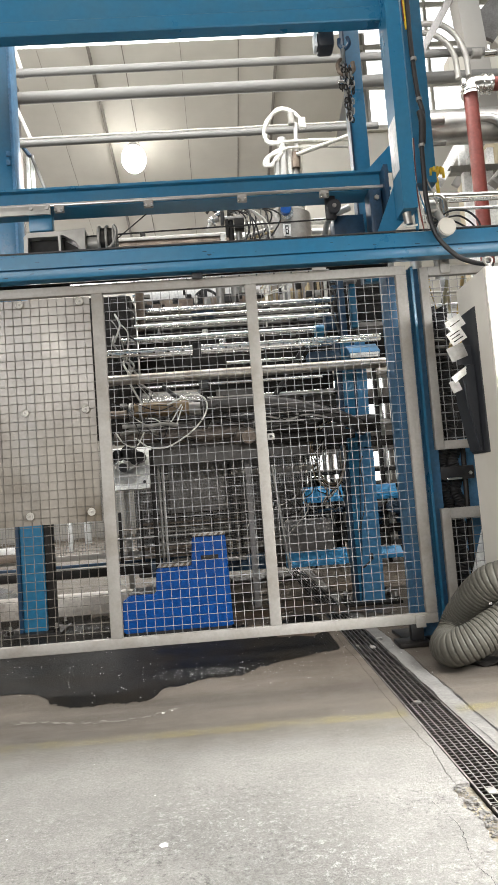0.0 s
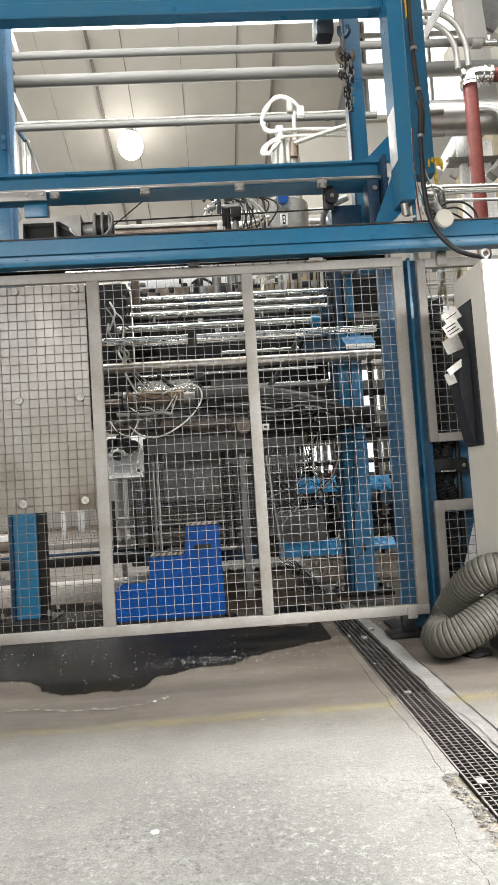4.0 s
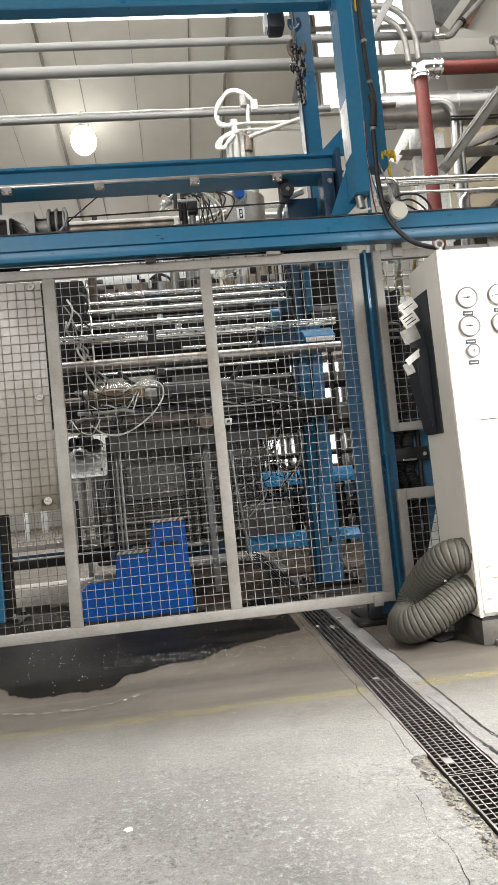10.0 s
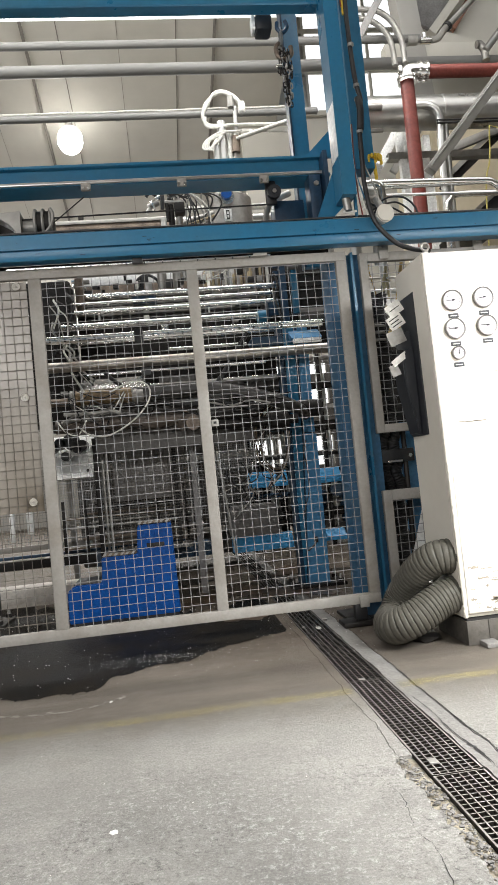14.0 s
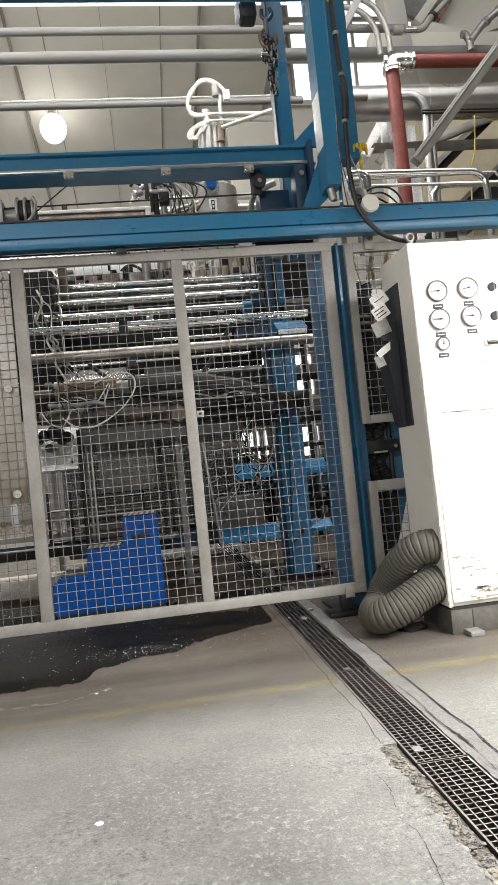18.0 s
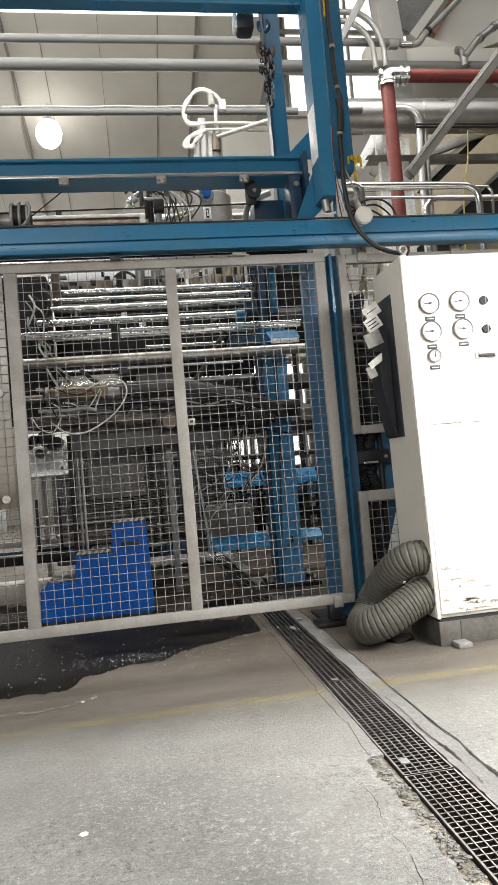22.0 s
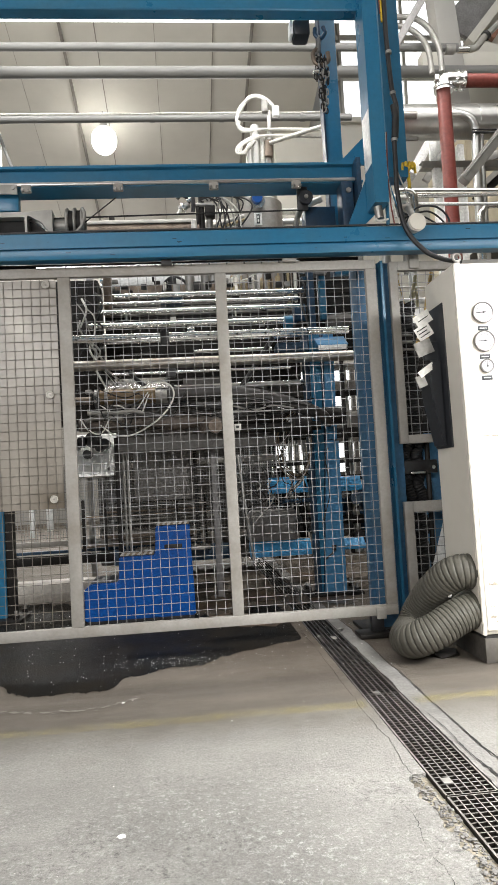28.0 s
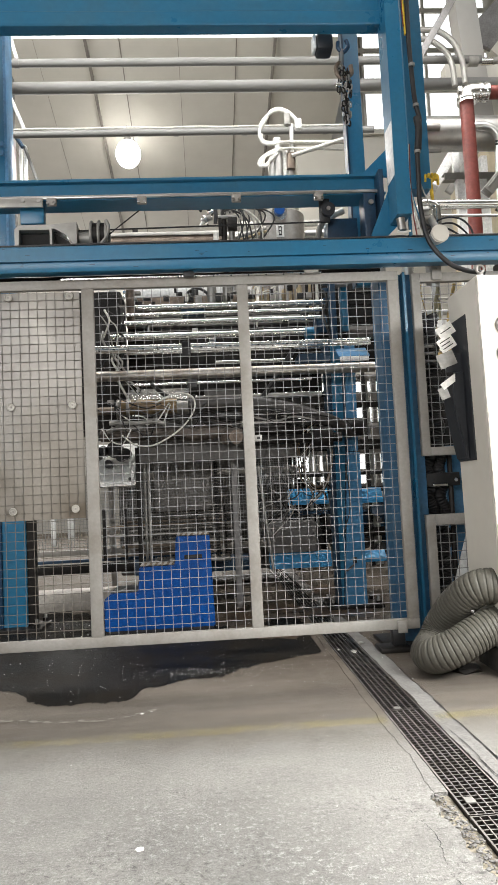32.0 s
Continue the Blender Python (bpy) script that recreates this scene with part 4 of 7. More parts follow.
def cabinet():
    t = thing("gauge_cabinet", (1.74, 3.38, 0), "cream enamelled steel cabinet with pressure gauges, on a grey plinth", "cabinet")
    x0, x1, y0, y1, z0, z1 = 1.337, 2.14, 3.172, 3.575, 0.135, 1.911
    lean = 0.018

    def leaning(a, b, c, d, near, far, bevel):
        """A slab whose hinge side leans out towards the top, as the worn cabinet does."""
        bm = profile_y(near, far, [(a - lean * c / z1, c), (b, c), (b, d), (a - lean * d / z1, d)])
        bmesh.ops.bevel(bm, geom=bm.edges[:], offset=bevel, segments=2, affect="EDGES")
        return bm

    part("body", leaning(x0, x1, z0, z1, y0 + 0.012, y1, 0.006), CREAM, t)
    part("door", leaning(x0 + 0.022, x1 - 0.02, z0 + 0.02, z1 - 0.006, y0 - 0.004, y0 + 0.012, 0.003), CREAM, t)
    part("corner_post", leaning(x0 + 0.001, x0 + 0.019, z0, z1 - 0.002, y0 - 0.002, y0 + 0.012, 0.003), CREAM, t)
    part("plinth", box(x0 + 0.012, x0 + 0.12, y0 + 0.015, y1 - 0.02, 0.0, z0 - 0.02, 0.003), DIRTY_PLINTH, t, "grey plinth block")
    part("plinth", box(x0 + 0.123, x1 - 0.02, y0 + 0.018, y1 - 0.02, 0.0, z0 - 0.02, 0.003), DIRTY_PLINTH, t, "grey plinth block")
    # near-black strip painted in for the shade under the cabinet
    part("shadow_gap", box(x0 + 0.02, x1 - 0.02, y0 + 0.025, y1 - 0.02, z0 - 0.02, z0), DARK, t)
    for x, z, r, a in ((1.444, 1.662, 0.051, 3.2), (1.602, 1.667, 0.051, 3.3), (1.442, 1.524, 0.051, 3.14), (1.606, 1.529, 0.051, 3.05), (1.446, 1.404, 0.033, 1.5)):
        gauge(t, x, z, r, a)
    for z in (1.666, 1.523):
        k = part("switch", rod((1.731, 3.157, z), (1.731, 3.168, z), 0.021, 24), INK, t, "black selector switch")
        part("pointer", box(1.735, 1.741, 3.1545, 3.157, z - 0.018, z + 0.018, 0.001), DOOR_GREY, k)
    h = part("door_handle", box(1.66, 1.772, 3.158, 3.168, 1.378, 1.41, 0.003), CREAM, t, "flush lift handle")
    part("lever", box(1.67, 1.764, 3.149, 3.158, 1.396, 1.408, 0.003), STEEL, h)
    # recess is a near-black plate, its shade painted on
    part("recess", box(1.672, 1.762, 3.1565, 3.158, 1.382, 1.393), DARK, h)
    rs = random.Random(19)
    for k in range(40):
        low_down = k > 13
        x, z = (rs.triangular(1.37, 1.75, 1.38) if low_down else rs.uniform(1.39, 1.9)), rs.choice((1.3, 1.292, 1.302, 1.07, 1.062, 1.068)) if not low_down else rs.triangular(0.15, 0.42, 0.16)
        n = rs.uniform(0.01, 0.07) if low_down else rs.uniform(0.04, 0.2)
        h = rs.uniform(0.0008, 0.0055) if low_down else rs.uniform(0.0005, 0.0022)
        bm = bmesh.new()
        up = [bm.verts.new((x + n * i / 6, 3.1672, z + rs.uniform(0, 2) * h)) for i in range(7)]
        dn = [bm.verts.new((x + n * i / 6, 3.1672, z - rs.uniform(0.1, 2) * h)) for i in range(7)]
        for i in range(6):
            bm.faces.new((dn[i], dn[i + 1], up[i + 1], up[i]))
        part("scuff", bm, SCUFF, t, "brown scuff in the enamel")
    eye = part("eye_bolt", rod((1.352, 3.2, 1.911), (1.352, 3.2, 1.926), 0.014, 16), STEEL, t)
    part("ring", sweep([(1.352 + 0.019 * math.cos(a * math.tau / 24), 3.2, 1.945 + 0.019 * math.sin(a * math.tau / 24)) for a in range(25)], 0.006, 8, curve=False), STEEL, eye)
    for z in (0.885, 0.82, 0.405):
        part("bolt_head", rod((x0 - 0.004, 3.205, z), (x0, 3.205, z), 0.006, 6), STEEL, t)
    # black pocket with papers on the cabinet's side
    pocket = part("document_pocket", box(1.318, 1.3365, 3.34, 3.56, 1.03, 1.765, 0.004), CHARCOAL, t, "charcoal plastic document pocket")
    bm = profile_y(3.405, 3.555, [(1.317, 1.485), (1.27, 1.475), (1.252, 1.44), (1.258, 1.29), (1.305, 1.04), (1.317, 1.034)])
    bmesh.ops.bevel(bm, geom=bm.edges[:], offset=0.006, segments=2, affect="EDGES")
    part("pouch", bm, CHARCOAL, pocket, "bulging charcoal pouch")
    part("divider", box(1.235, 1.317, 3.43, 3.433, 1.486, 1.58), CHARCOAL, pocket)


cabinet()
solo("levelling_wedge", box(1.405, 1.475, 3.11, 3.2, 0.0, 0.024, 0.004), MORTAR, "grey levelling shim on the floor at the cabinet plinth", "shim")


FADED = material("greyed_paper", (0.3, 0.29, 0.27), 0.6, second=(0.2, 0.19, 0.18), scale=12, amount=0.6, bump=0.02)


def paper_note(name, centre, w, h, lean, swing, bars, paper):
    t = thing(name, centre, "white paper note tucked behind the document pocket", "paper", "papers on the cabinet")
    m = Matrix.Translation(centre) @ pose(0, 0, 0, 0, lean, swing)

    def slab(a, b, c, d, y0, y1):
        bm = box(a, b, y0, y1, c, d)
        bm.transform(m)
        return bm

    s = part("sheet", slab(-w / 2, w / 2, -h / 2, h / 2, -0.0008, 0.0008), paper, t)
    for k in range(bars):
        z = h / 2 - h * (k + 1.0) / (bars + 1)
        part("lettering", slab(-w * 0.36, w * (0.34 - 0.1 * (k % 2)), z - h * 0.035, z + h * 0.035, -0.0016, -0.0008), INK, s)


paper_note("paper_note", (1.242, 3.42, 1.70), 0.094, 0.064, -31, 6, 1, PAPER)
paper_note("paper_note", (1.241, 3.415, 1.632), 0.09, 0.07, -30, 6, 3, PAPER)
paper_note("paper_note", (1.234, 3.41, 1.548), 0.094, 0.074, -20, 4, 0, FADED)
paper_note("paper_note", (1.236, 3.40, 1.432), 0.1, 0.034, -33, 10, 0, PAPER)
paper_note("paper_note", (1.206, 3.402, 1.375), 0.05, 0.06, -20, 4, 0, FADED)


# ---------------------------------------------------------------- spiral hose at the cabinet
def spiral_hose():
    t = thing("spiral_hose", (1.1, 3.3, 0), "grey ribbed spiral hose looped on the floor beside the cabinet", "hose")
    path = [(1.44, 3.272, 0.412), (1.345, 3.274, 0.422), (1.268, 3.30, 0.412), (1.205, 3.375, 0.345), (1.155, 3.505, 0.215), (1.108, 3.505, 0.13), (1.062, 3.455, 0.1), (1.032, 3.37, 0.1), (1.048, 3.295, 0.112), (1.13, 3.256, 0.152), (1.26, 3.262, 0.216), (1.40, 3.27, 0.256)]
    line = spline(path, 60)
    gone = [0.0]
    for a, b in zip(line, line[1:]):
        gone.append(gone[-1] + (b - a).length)
    pts, step, i = [], 0.0025, 0
    for k in range(int(gone[-1] / step)):
        while gone[i + 1] < k * step:
            i += 1
        pts.append(line[i].lerp(line[i + 1], (k * step - gone[i]) / max(1e-6, gone[i + 1] - gone[i])))
    bm = sweep(pts, 0.0865, 32, curve=False)
    for n, v in enumerate(bm.verts):
        ring = n // 32
        mid = pts[ring]
        v.co += (v.co - mid).normalized() * -0.005 * max(0.0, math.cos(ring * math.tau / 8)) ** 3
    part("hose", bm, HOSE, t)
    part("clip", box(1.222, 1.24, 3.285, 3.31, 0.30, 0.322, 0.002), CHROME, t)


spiral_hose()

# ---------------------------------------------------------------- moulding machine behind the gate
M_AT = (0.2, 5.2, 0)
MACHINE = thing("moulding_machine", M_AT, "greasy moulding machine with chromed guide rods, pipes and cables", "machine")


AZURE = material("azure_paint", (0.045, 0.3, 0.6), 0.4, second=(0.03, 0.2, 0.42), scale=3, fine=30, amount=0.5, bump=0.03, grainy=0.06)
SOOTY = material("sooty_brown_metal", (0.105, 0.085, 0.07), 0.42, 0.25, second=(0.03, 0.024, 0.02), scale=8, fine=60, amount=0.85, bump=0.12)
AGED_GREY = material("oil_smeared_grey", (0.2, 0.19, 0.17), 0.35, 0.2, second=(0.05, 0.044, 0.038), scale=9, fine=60, amount=0.85, bump=0.08)
DUSTY_RUBBER = material("dusty_rubber", (0.05, 0.046, 0.042), 0.4, second=(0.02, 0.019, 0.018), scale=5, fine=40, amount=0.8, bump=0.05)


def mrod(name, x0, x1, y, z, r, mat, label="", seg=20):
    return part(name, rod((x0, y, z), (x1, y, z), r, seg), mat, MACHINE, label)


mrod("guide_rod", -0.60, 1.05, 5.6, 2.466, 0.025, CHROME, "bright chromed rod")
mrod("guide_rod", -0.66, 0.95, 5.35, 2.277, 0.018, CHROME, "bright chromed rod")
mrod("guide_rod", -0.68, 0.79, 5.15, 2.124, 0.023, CHROME, "bright chromed rod")
part("rod_collar", rod((0.785, 5.15, 2.108), (0.85, 5.15, 2.108), 0.046, 20), BLUE, MACHINE)
rail = part("slotted_rail", box(-0.80, 1.25, 4.985, 5.02, 1.97, 2.012, 0.013), CHROME, MACHINE, "steel rail with a row of holes")
# holes are near-black discs for their shade, not cut into the rail
for k in range(18):
    x = -0.745 + 0.105 * k
    if x < 1.2:
        part("hole", rod((x, 4.983, 1.993), (x, 4.9855, 1.993), 0.009, 12), DARK, rail)
part("rail_top", rod((-0.80, 5.0, 2.02), (1.25, 5.0, 2.016), 0.008, 10), CHROME, rail)
part("clamp", box(-0.148, -0.086, 4.965, 5.03, 1.935, 2.04, 0.006), BLACK, rail)
mrod("support_rod", -0.47, -0.2, 5.3, 1.919, 0.02, GREASE)
mrod("support_rod", 0.1, 0.70, 5.3, 1.937, 0.014, CHROME)
mrod("thin_rod", -0.68, 0.30, 5.32, 1.892, 0.008, CHROME)
mrod("carriage_tube", -0.79, 1.29, 5.1, 1.822, 0.039, TUBE, "thick dull steel tube")
part("tube_cap", rod((-0.80, 5.1, 1.826), (-0.78, 5.1, 1.826), 0.03, 20), GREASE, MACHINE)
for x0, x1 in ((-0.505, -0.388), (-0.358, -0.115), (-0.054, 0.79)):
    mrod("support_rod", x0, x1, 5.0, 1.733, 0.011, CHROME)
part("rod_block", box(-0.12, -0.05, 4.98, 5.03, 1.70, 1.76, 0.004), BLACK, MACHINE)
part("lever", sweep([(0.70, 5.19, 2.0), (0.57, 5.2, 1.81), (0.436, 5.2, 1.63)], 0.02, 8), BLACK, MACHINE)
part("lever", sweep([(-0.40, 5.18, 1.78), (-0.345, 5.18, 1.72), (-0.28, 5.18, 1.665)], 0.016, 8), BLACK, MACHINE)
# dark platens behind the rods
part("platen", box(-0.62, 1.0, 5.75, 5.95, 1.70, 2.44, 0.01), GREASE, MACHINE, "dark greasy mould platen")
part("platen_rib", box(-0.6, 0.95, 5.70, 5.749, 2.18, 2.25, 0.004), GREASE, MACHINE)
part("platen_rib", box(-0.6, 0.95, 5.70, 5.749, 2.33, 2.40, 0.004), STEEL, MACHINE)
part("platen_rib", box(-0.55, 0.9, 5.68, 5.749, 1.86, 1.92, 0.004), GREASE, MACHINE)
part("platen_rib", box(-0.15, 1.0, 5.68, 5.749, 1.60, 1.74, 0.004), GREY_PANEL, MACHINE)
part("drive_block", box(-0.16, 0.04, 5.60, 5.7, 2.39, 2.455, 0.006), DARK_BLUE, MACHINE)
# cylinder with flanges, hoses and lower pipes
OCHRE = material("varnished_ochre_metal", (0.2, 0.14, 0.075), 0.3, 0.3, second=(0.05, 0.034, 0.022), scale=7, fine=50, amount=0.85, bump=0.08)
mrod("cylinder", -0.82, -0.68, 5.2, 1.578, 0.03, BROWN)
cyl = mrod("cylinder", -0.62, -0.21, 5.2, 1.597, 0.06, OCHRE, "brown oil-stained cylinder")
for x in (-0.66, -0.585):
    part("flange", rod((x, 5.2, 1.59), (x + 0.022, 5.2, 1.59), 0.07, 24), STEEL, cyl)
part("end_cap", rod((-0.21, 5.2, 1.585), (-0.12, 5.2, 1.582), 0.05, 20), PIPE, MACHINE)
part("end_ring", rod((-0.19, 5.2, 1.584), (-0.175, 5.2, 1.584), 0.055, 20), STEEL, MACHINE)
part("cover_plate", profile_x(-0.58, -0.12, [(5.30, 1.665), (5.42, 1.765), (5.43, 1.76), (5.31, 1.66)]), CHROME, MACHINE, "bright bare steel cover plate")
part("cover_plate", profile_x(0.0, 0.36, [(5.45, 1.672), (5.48, 1.762), (5.49, 1.76), (5.46, 1.67)]), GREY_PANEL, MACHINE)
mrod("bright_pipe", -0.056, 0.91, 5.3, 1.66, 0.02, STEEL)
part("rubber_hose", sweep([(-0.12, 5.08, 1.585), (0.1, 5.07, 1.588), (0.34, 5.06, 1.578), (0.52, 5.06, 1.55), (0.74, 5.06, 1.49), (0.95, 5.08, 1.41), (1.1, 5.2, 1.34)], 0.05, 18), DUSTY_RUBBER, MACHINE, "thick black rubber hose")
part("rubber_hose", sweep([(0.10, 5.2, 1.50), (0.35, 5.18, 1.49), (0.6, 5.16, 1.45), (0.85, 5.2, 1.40)], 0.03, 12), BLACK, MACHINE)
low = mrod("lower_pipe", -0.77, -0.44, 5.12, 1.384, 0.046, SOOTY, "wide greasy pipe")
part("sleeve", sweep([(-0.43, 5.12, 1.384), (-0.3, 5.12, 1.388), (-0.18, 5.12, 1.384), (-0.07, 5.12, 1.372), (0.06, 5.12, 1.385), (0.2, 5.11, 1.405)], 0.056, 20), SOOTY, low)
part("sleeve_fold", sweep([(-0.42, 5.09, 1.425), (-0.36, 5.08, 1.446), (-0.28, 5.08, 1.44), (-0.2, 5.09, 1.425), (-0.12, 5.1, 1.41)], 0.022, 10), DUSTY_RUBBER, low)
part("sleeve_fold", sweep([(-0.71, 5.09, 1.41), (-0.64, 5.08, 1.432), (-0.54, 5.08, 1.428), (-0.46, 5.09, 1.42)], 0.02, 10), AGED_GREY, low)
part("tail_pipe", rod((-0.07, 5.12, 1.375), (0.75, 5.12, 1.372), 0.036, 16), GREASE, low)
# black ring drawn in for the shaded gap between pipe and sleeve
part("dark_gap", rod((-0.455, 5.12, 1.385), (-0.425, 5.12, 1.386), 0.04, 16), BLACK, low)
part("flange", rod((0.10, 5.12, 1.375), (0.13, 5.12, 1.375), 0.06, 24), SOOTY, low)
part("pipe_joint", sweep([(0.13, 5.06, 1.30), (0.15, 5.03, 1.345), (0.2, 5.02, 1.365), (0.26, 5.03, 1.35), (0.28, 5.06, 1.30)], 0.036, 16), SOOTY, low)
part("joint_cap", rod((0.215, 4.965, 1.325), (0.215, 5.05, 1.325), 0.05, 20), BROWN, low)
part("upper_hose", sweep([(-0.7, 5.06, 1.47), (-0.5, 5.05, 1.462), (-0.38, 5.05, 1.47), (-0.3, 5.05, 1.45)], 0.016, 10), PIPE, MACHINE)
mrod("lower_pipe", 0.30, 1.0, 5.06, 1.30, 0.035, GREASE)
part("cross_beam", profile_x(-0.50, 0.70, channel(5.15, 5.3, 1.18, 1.285, 0.012)), GREY_PANEL, MACHINE, "grey steel channel")
part("motor_drum", rod((0.78, 5.05, 1.30), (0.92, 5.05, 1.30), 0.085, 24), GREASE, MACHINE)
part("motor_drum", rod((1.05, 5.2, 1.38), (1.2, 5.2, 1.38), 0.07, 24), GREASE, MACHINE)
# uprights, lower doors
part("upright", box(-0.545, -0.51, 5.28, 5.33, 0.05, 1.30, 0.003), GREASE, MACHINE)
part("upright", box(0.18, 0.225, 5.3, 5.35, 0.05, 1.18, 0.003), DOOR_GREY, MACHINE)
for x in (-0.485, -0.455):
    part("air_pipe", rod((x, 5.34, 0.4), (x, 5.34, 1.18), 0.011, 10), PIPE, MACHINE)
part("sliding_door", box(-0.43, 0.02, 5.58, 5.60, 0.80, 1.3, 0.004), DOOR_GREY, MACHINE, "dull grey sliding door")
# near-black bar drawn in for the shaded gap beside the door
part("door_gap", box(0.045, 0.075, 5.5, 5.54, 0.42, 1.18), DARK, MACHINE)
# stacked brown slats and rails in the base, behind the fine mesh
rs = random.Random(31)
for k in range(11):
    z = 0.44 + 0.034 * k + rs.uniform(-0.006, 0.006)
    a, b = rs.uniform(-0.95, -0.55), rs.uniform(0.0, 0.3)
    part("base_slat", box(a, b, 5.78 + rs.uniform(0, 0.12), 5.95, z, z + rs.uniform(0.012, 0.024), 0.002), rs.choice((BROWN, BROWN, OCHRE, PIPE, GREASE, DOOR_GREY)), MACHINE)
for x, w in ((-0.88, 0.03), (-0.70, 0.02), (-0.12, 0.025), (0.12, 0.02)):
    part("base_strut", box(x, x + w, 5.76, 5.78, 0.42, 0.84, 0.002), GREASE, MACHINE)
part("air_pipe", rod((0.386, 5.25, 1.117), (0.466, 5.25, 0.30), 0.011, 10), PIPE, MACHINE)
part("screen_panel", wire_net(0.39, 0.727, 0.98, 1.195, 5.6, 0.018, 0.002), WIRE, MACHINE, "fine mesh screen", kind="stuff")
part("base_frame", box(-0.62, 0.36, 5.62, 5.75, 0.30, 0.42, 0.006), DARK_BLUE, MACHINE)
part("base_frame", box(-2.2, 0.1, 6.0, 6.1, 0.30, 0.38, 0.006), GREASE, MACHINE)
part("base_rail", box(-2.2, 0.1, 5.98, 6.02, 0.395, 0.42, 0.003), DARK_BLUE, MACHINE)
part("mesh_door", wire_net(-0.44, 0.17, 0.42, 1.22, 5.5, 0.022, 0.0012), WIRE_DARK, MACHINE, "fine wire mesh door")
part("mesh_door", wire_net(-1.05, -0.55, 0.45, 1.02, 5.9, 0.024, 0.0013), WIRE, MACHINE, "fine wire mesh door")
part("tray", box(-0.44, 0.15, 5.45, 5.7, 0.40, 0.43, 0.004), PIPE, MACHINE)
# blue table and dark head on the far end
part("table_arm", box(0.73, 0.975, 5.2, 5.4, 1.892, 1.962, 0.006), DARK_BLUE, MACHINE)
part("table", profile_x(1.045, 1.285, [(5.2, 1.925), (5.2, 1.935), (5.34, 2.02), (5.5, 2.02), (5.5, 1.925)]), BLUE_DIRTY, MACHINE, "blue sloping table plate")
# bright highlight along the blue table, modelled as white paint
part("table_highlight", box(1.05, 1.274, 5.185, 5.199, 1.889, 1.926, 0.002), WHITE, MACHINE, "highlight on the table edge, put in as a white strip")
# dark plate added behind the head to cover a pale gap
part("dark_head_fill", box(0.95, 1.6, 5.95, 6.0, 1.95, 2.8), GREASE, MACHINE)
part("head_column", box(1.03, 1.082, 5.38, 5.45, 1.9, 2.66, 0.006), DARK_BLUE, MACHINE, "blue upright of the mould head")
part("head_column", box(1.15, 1.2, 5.5, 5.56, 2.2, 2.66, 0.004), BLUE, MACHINE)
part("head_block", box(1.225, 1.45, 5.6, 5.9, 2.28, 2.66, 0.01), DARK, MACHINE)
for k in range(3):
    part("head_rib", box(1.228, 1.44, 5.585, 5.599, 2.33 + 0.1 * k, 2.345 + 0.1 * k, 0.002), GREASE, MACHINE)
part("head_guard", profile_x(1.2, 1.42, [(5.5, 2.14), (5.5, 2.2), (5.58, 2.255), (5.6, 2.255), (5.6, 2.14)]), GREY_PANEL, MACHINE)
part("clamp_motor", rod((0.915, 5.45, 2.235), (1.0, 5.45, 2.235), 0.085, 24), DARK_BLUE, MACHINE)
part("clamp_body", box(0.93, 1.02, 5.4, 5.5, 2.13, 2.31, 0.01), GREASE, MACHINE)
part("head_cap", box(1.1, 1.21, 5.45, 5.56, 2.56, 2.64, 0.012), DOOR_GREY, MACHINE)
for z in (2.42, 2.5, 2.56):
    part("head_lug", box(0.985, 1.03, 5.4, 5.44, z, z + 0.03, 0.004), DARK_BLUE, MACHINE)
part("head_cable", sweep([(0.98, 5.36, 2.5), (1.0, 5.34, 2.4), (0.97, 5.35, 2.3), (1.01, 5.35, 2.1), (0.97, 5.36, 2.0)], 0.009, 8), BLACK, MACHINE)

# dark box added to fill a pale area left of the platens
part("dark_side_fill", box(-1.2, -0.64, 5.55, 5.9, 1.45, 2.6, 0.02), GREASE, MACHINE)
for y, z, r, m in ((5.45, 2.37, 0.014, CHROME), (5.5, 2.205, 0.012, STEEL), (5.45, 2.06, 0.016, CHROME), (5.4, 1.885, 0.012, STEEL), (5.62, 2.40, 0.012, STEEL), (5.5, 1.70, 0.012, CHROME), (5.55, 1.55, 0.018, GREASE)):
    mrod("cross_rod", -0.62, 0.98, y, z, r, m)
# fittings, valves and blocks crowded between the rods
rk = random.Random(77)
for k in range(90):
    x, z = rk.uniform(-0.8, 1.0), rk.choice((2.52, 2.56, 2.60, 2.33, 2.2, 1.9, 1.66, 1.5, 1.45)) + rk.uniform(-0.03, 0.03)
    y = 5.62 if z > 2.45 else rk.uniform(5.3, 5.66)
    w, h = rk.uniform(0.01, 0.032), rk.uniform(0.01, 0.036)
    m = rk.choice((GREASE, STEEL, CHROME, STEEL, BLACK, PIPE, BLACK, WHITE_HOSE))
    if k % 3:
        part("fitting", box(x - w, x + w, y - 0.02, y + 0.02, z - h, z + h, 0.004), m, MACHINE)
    else:
        part("fitting", rod((x, y, z - h), (x, y, z + h), w * 0.6, 12), m, MACHINE)
# tan valve bank above the rods
AGED_TAN = material("aged_tan_paint", (0.42, 0.34, 0.2), 0.5, second=(0.24, 0.17, 0.09), scale=12, fine=50, amount=0.8, bump=0.04)
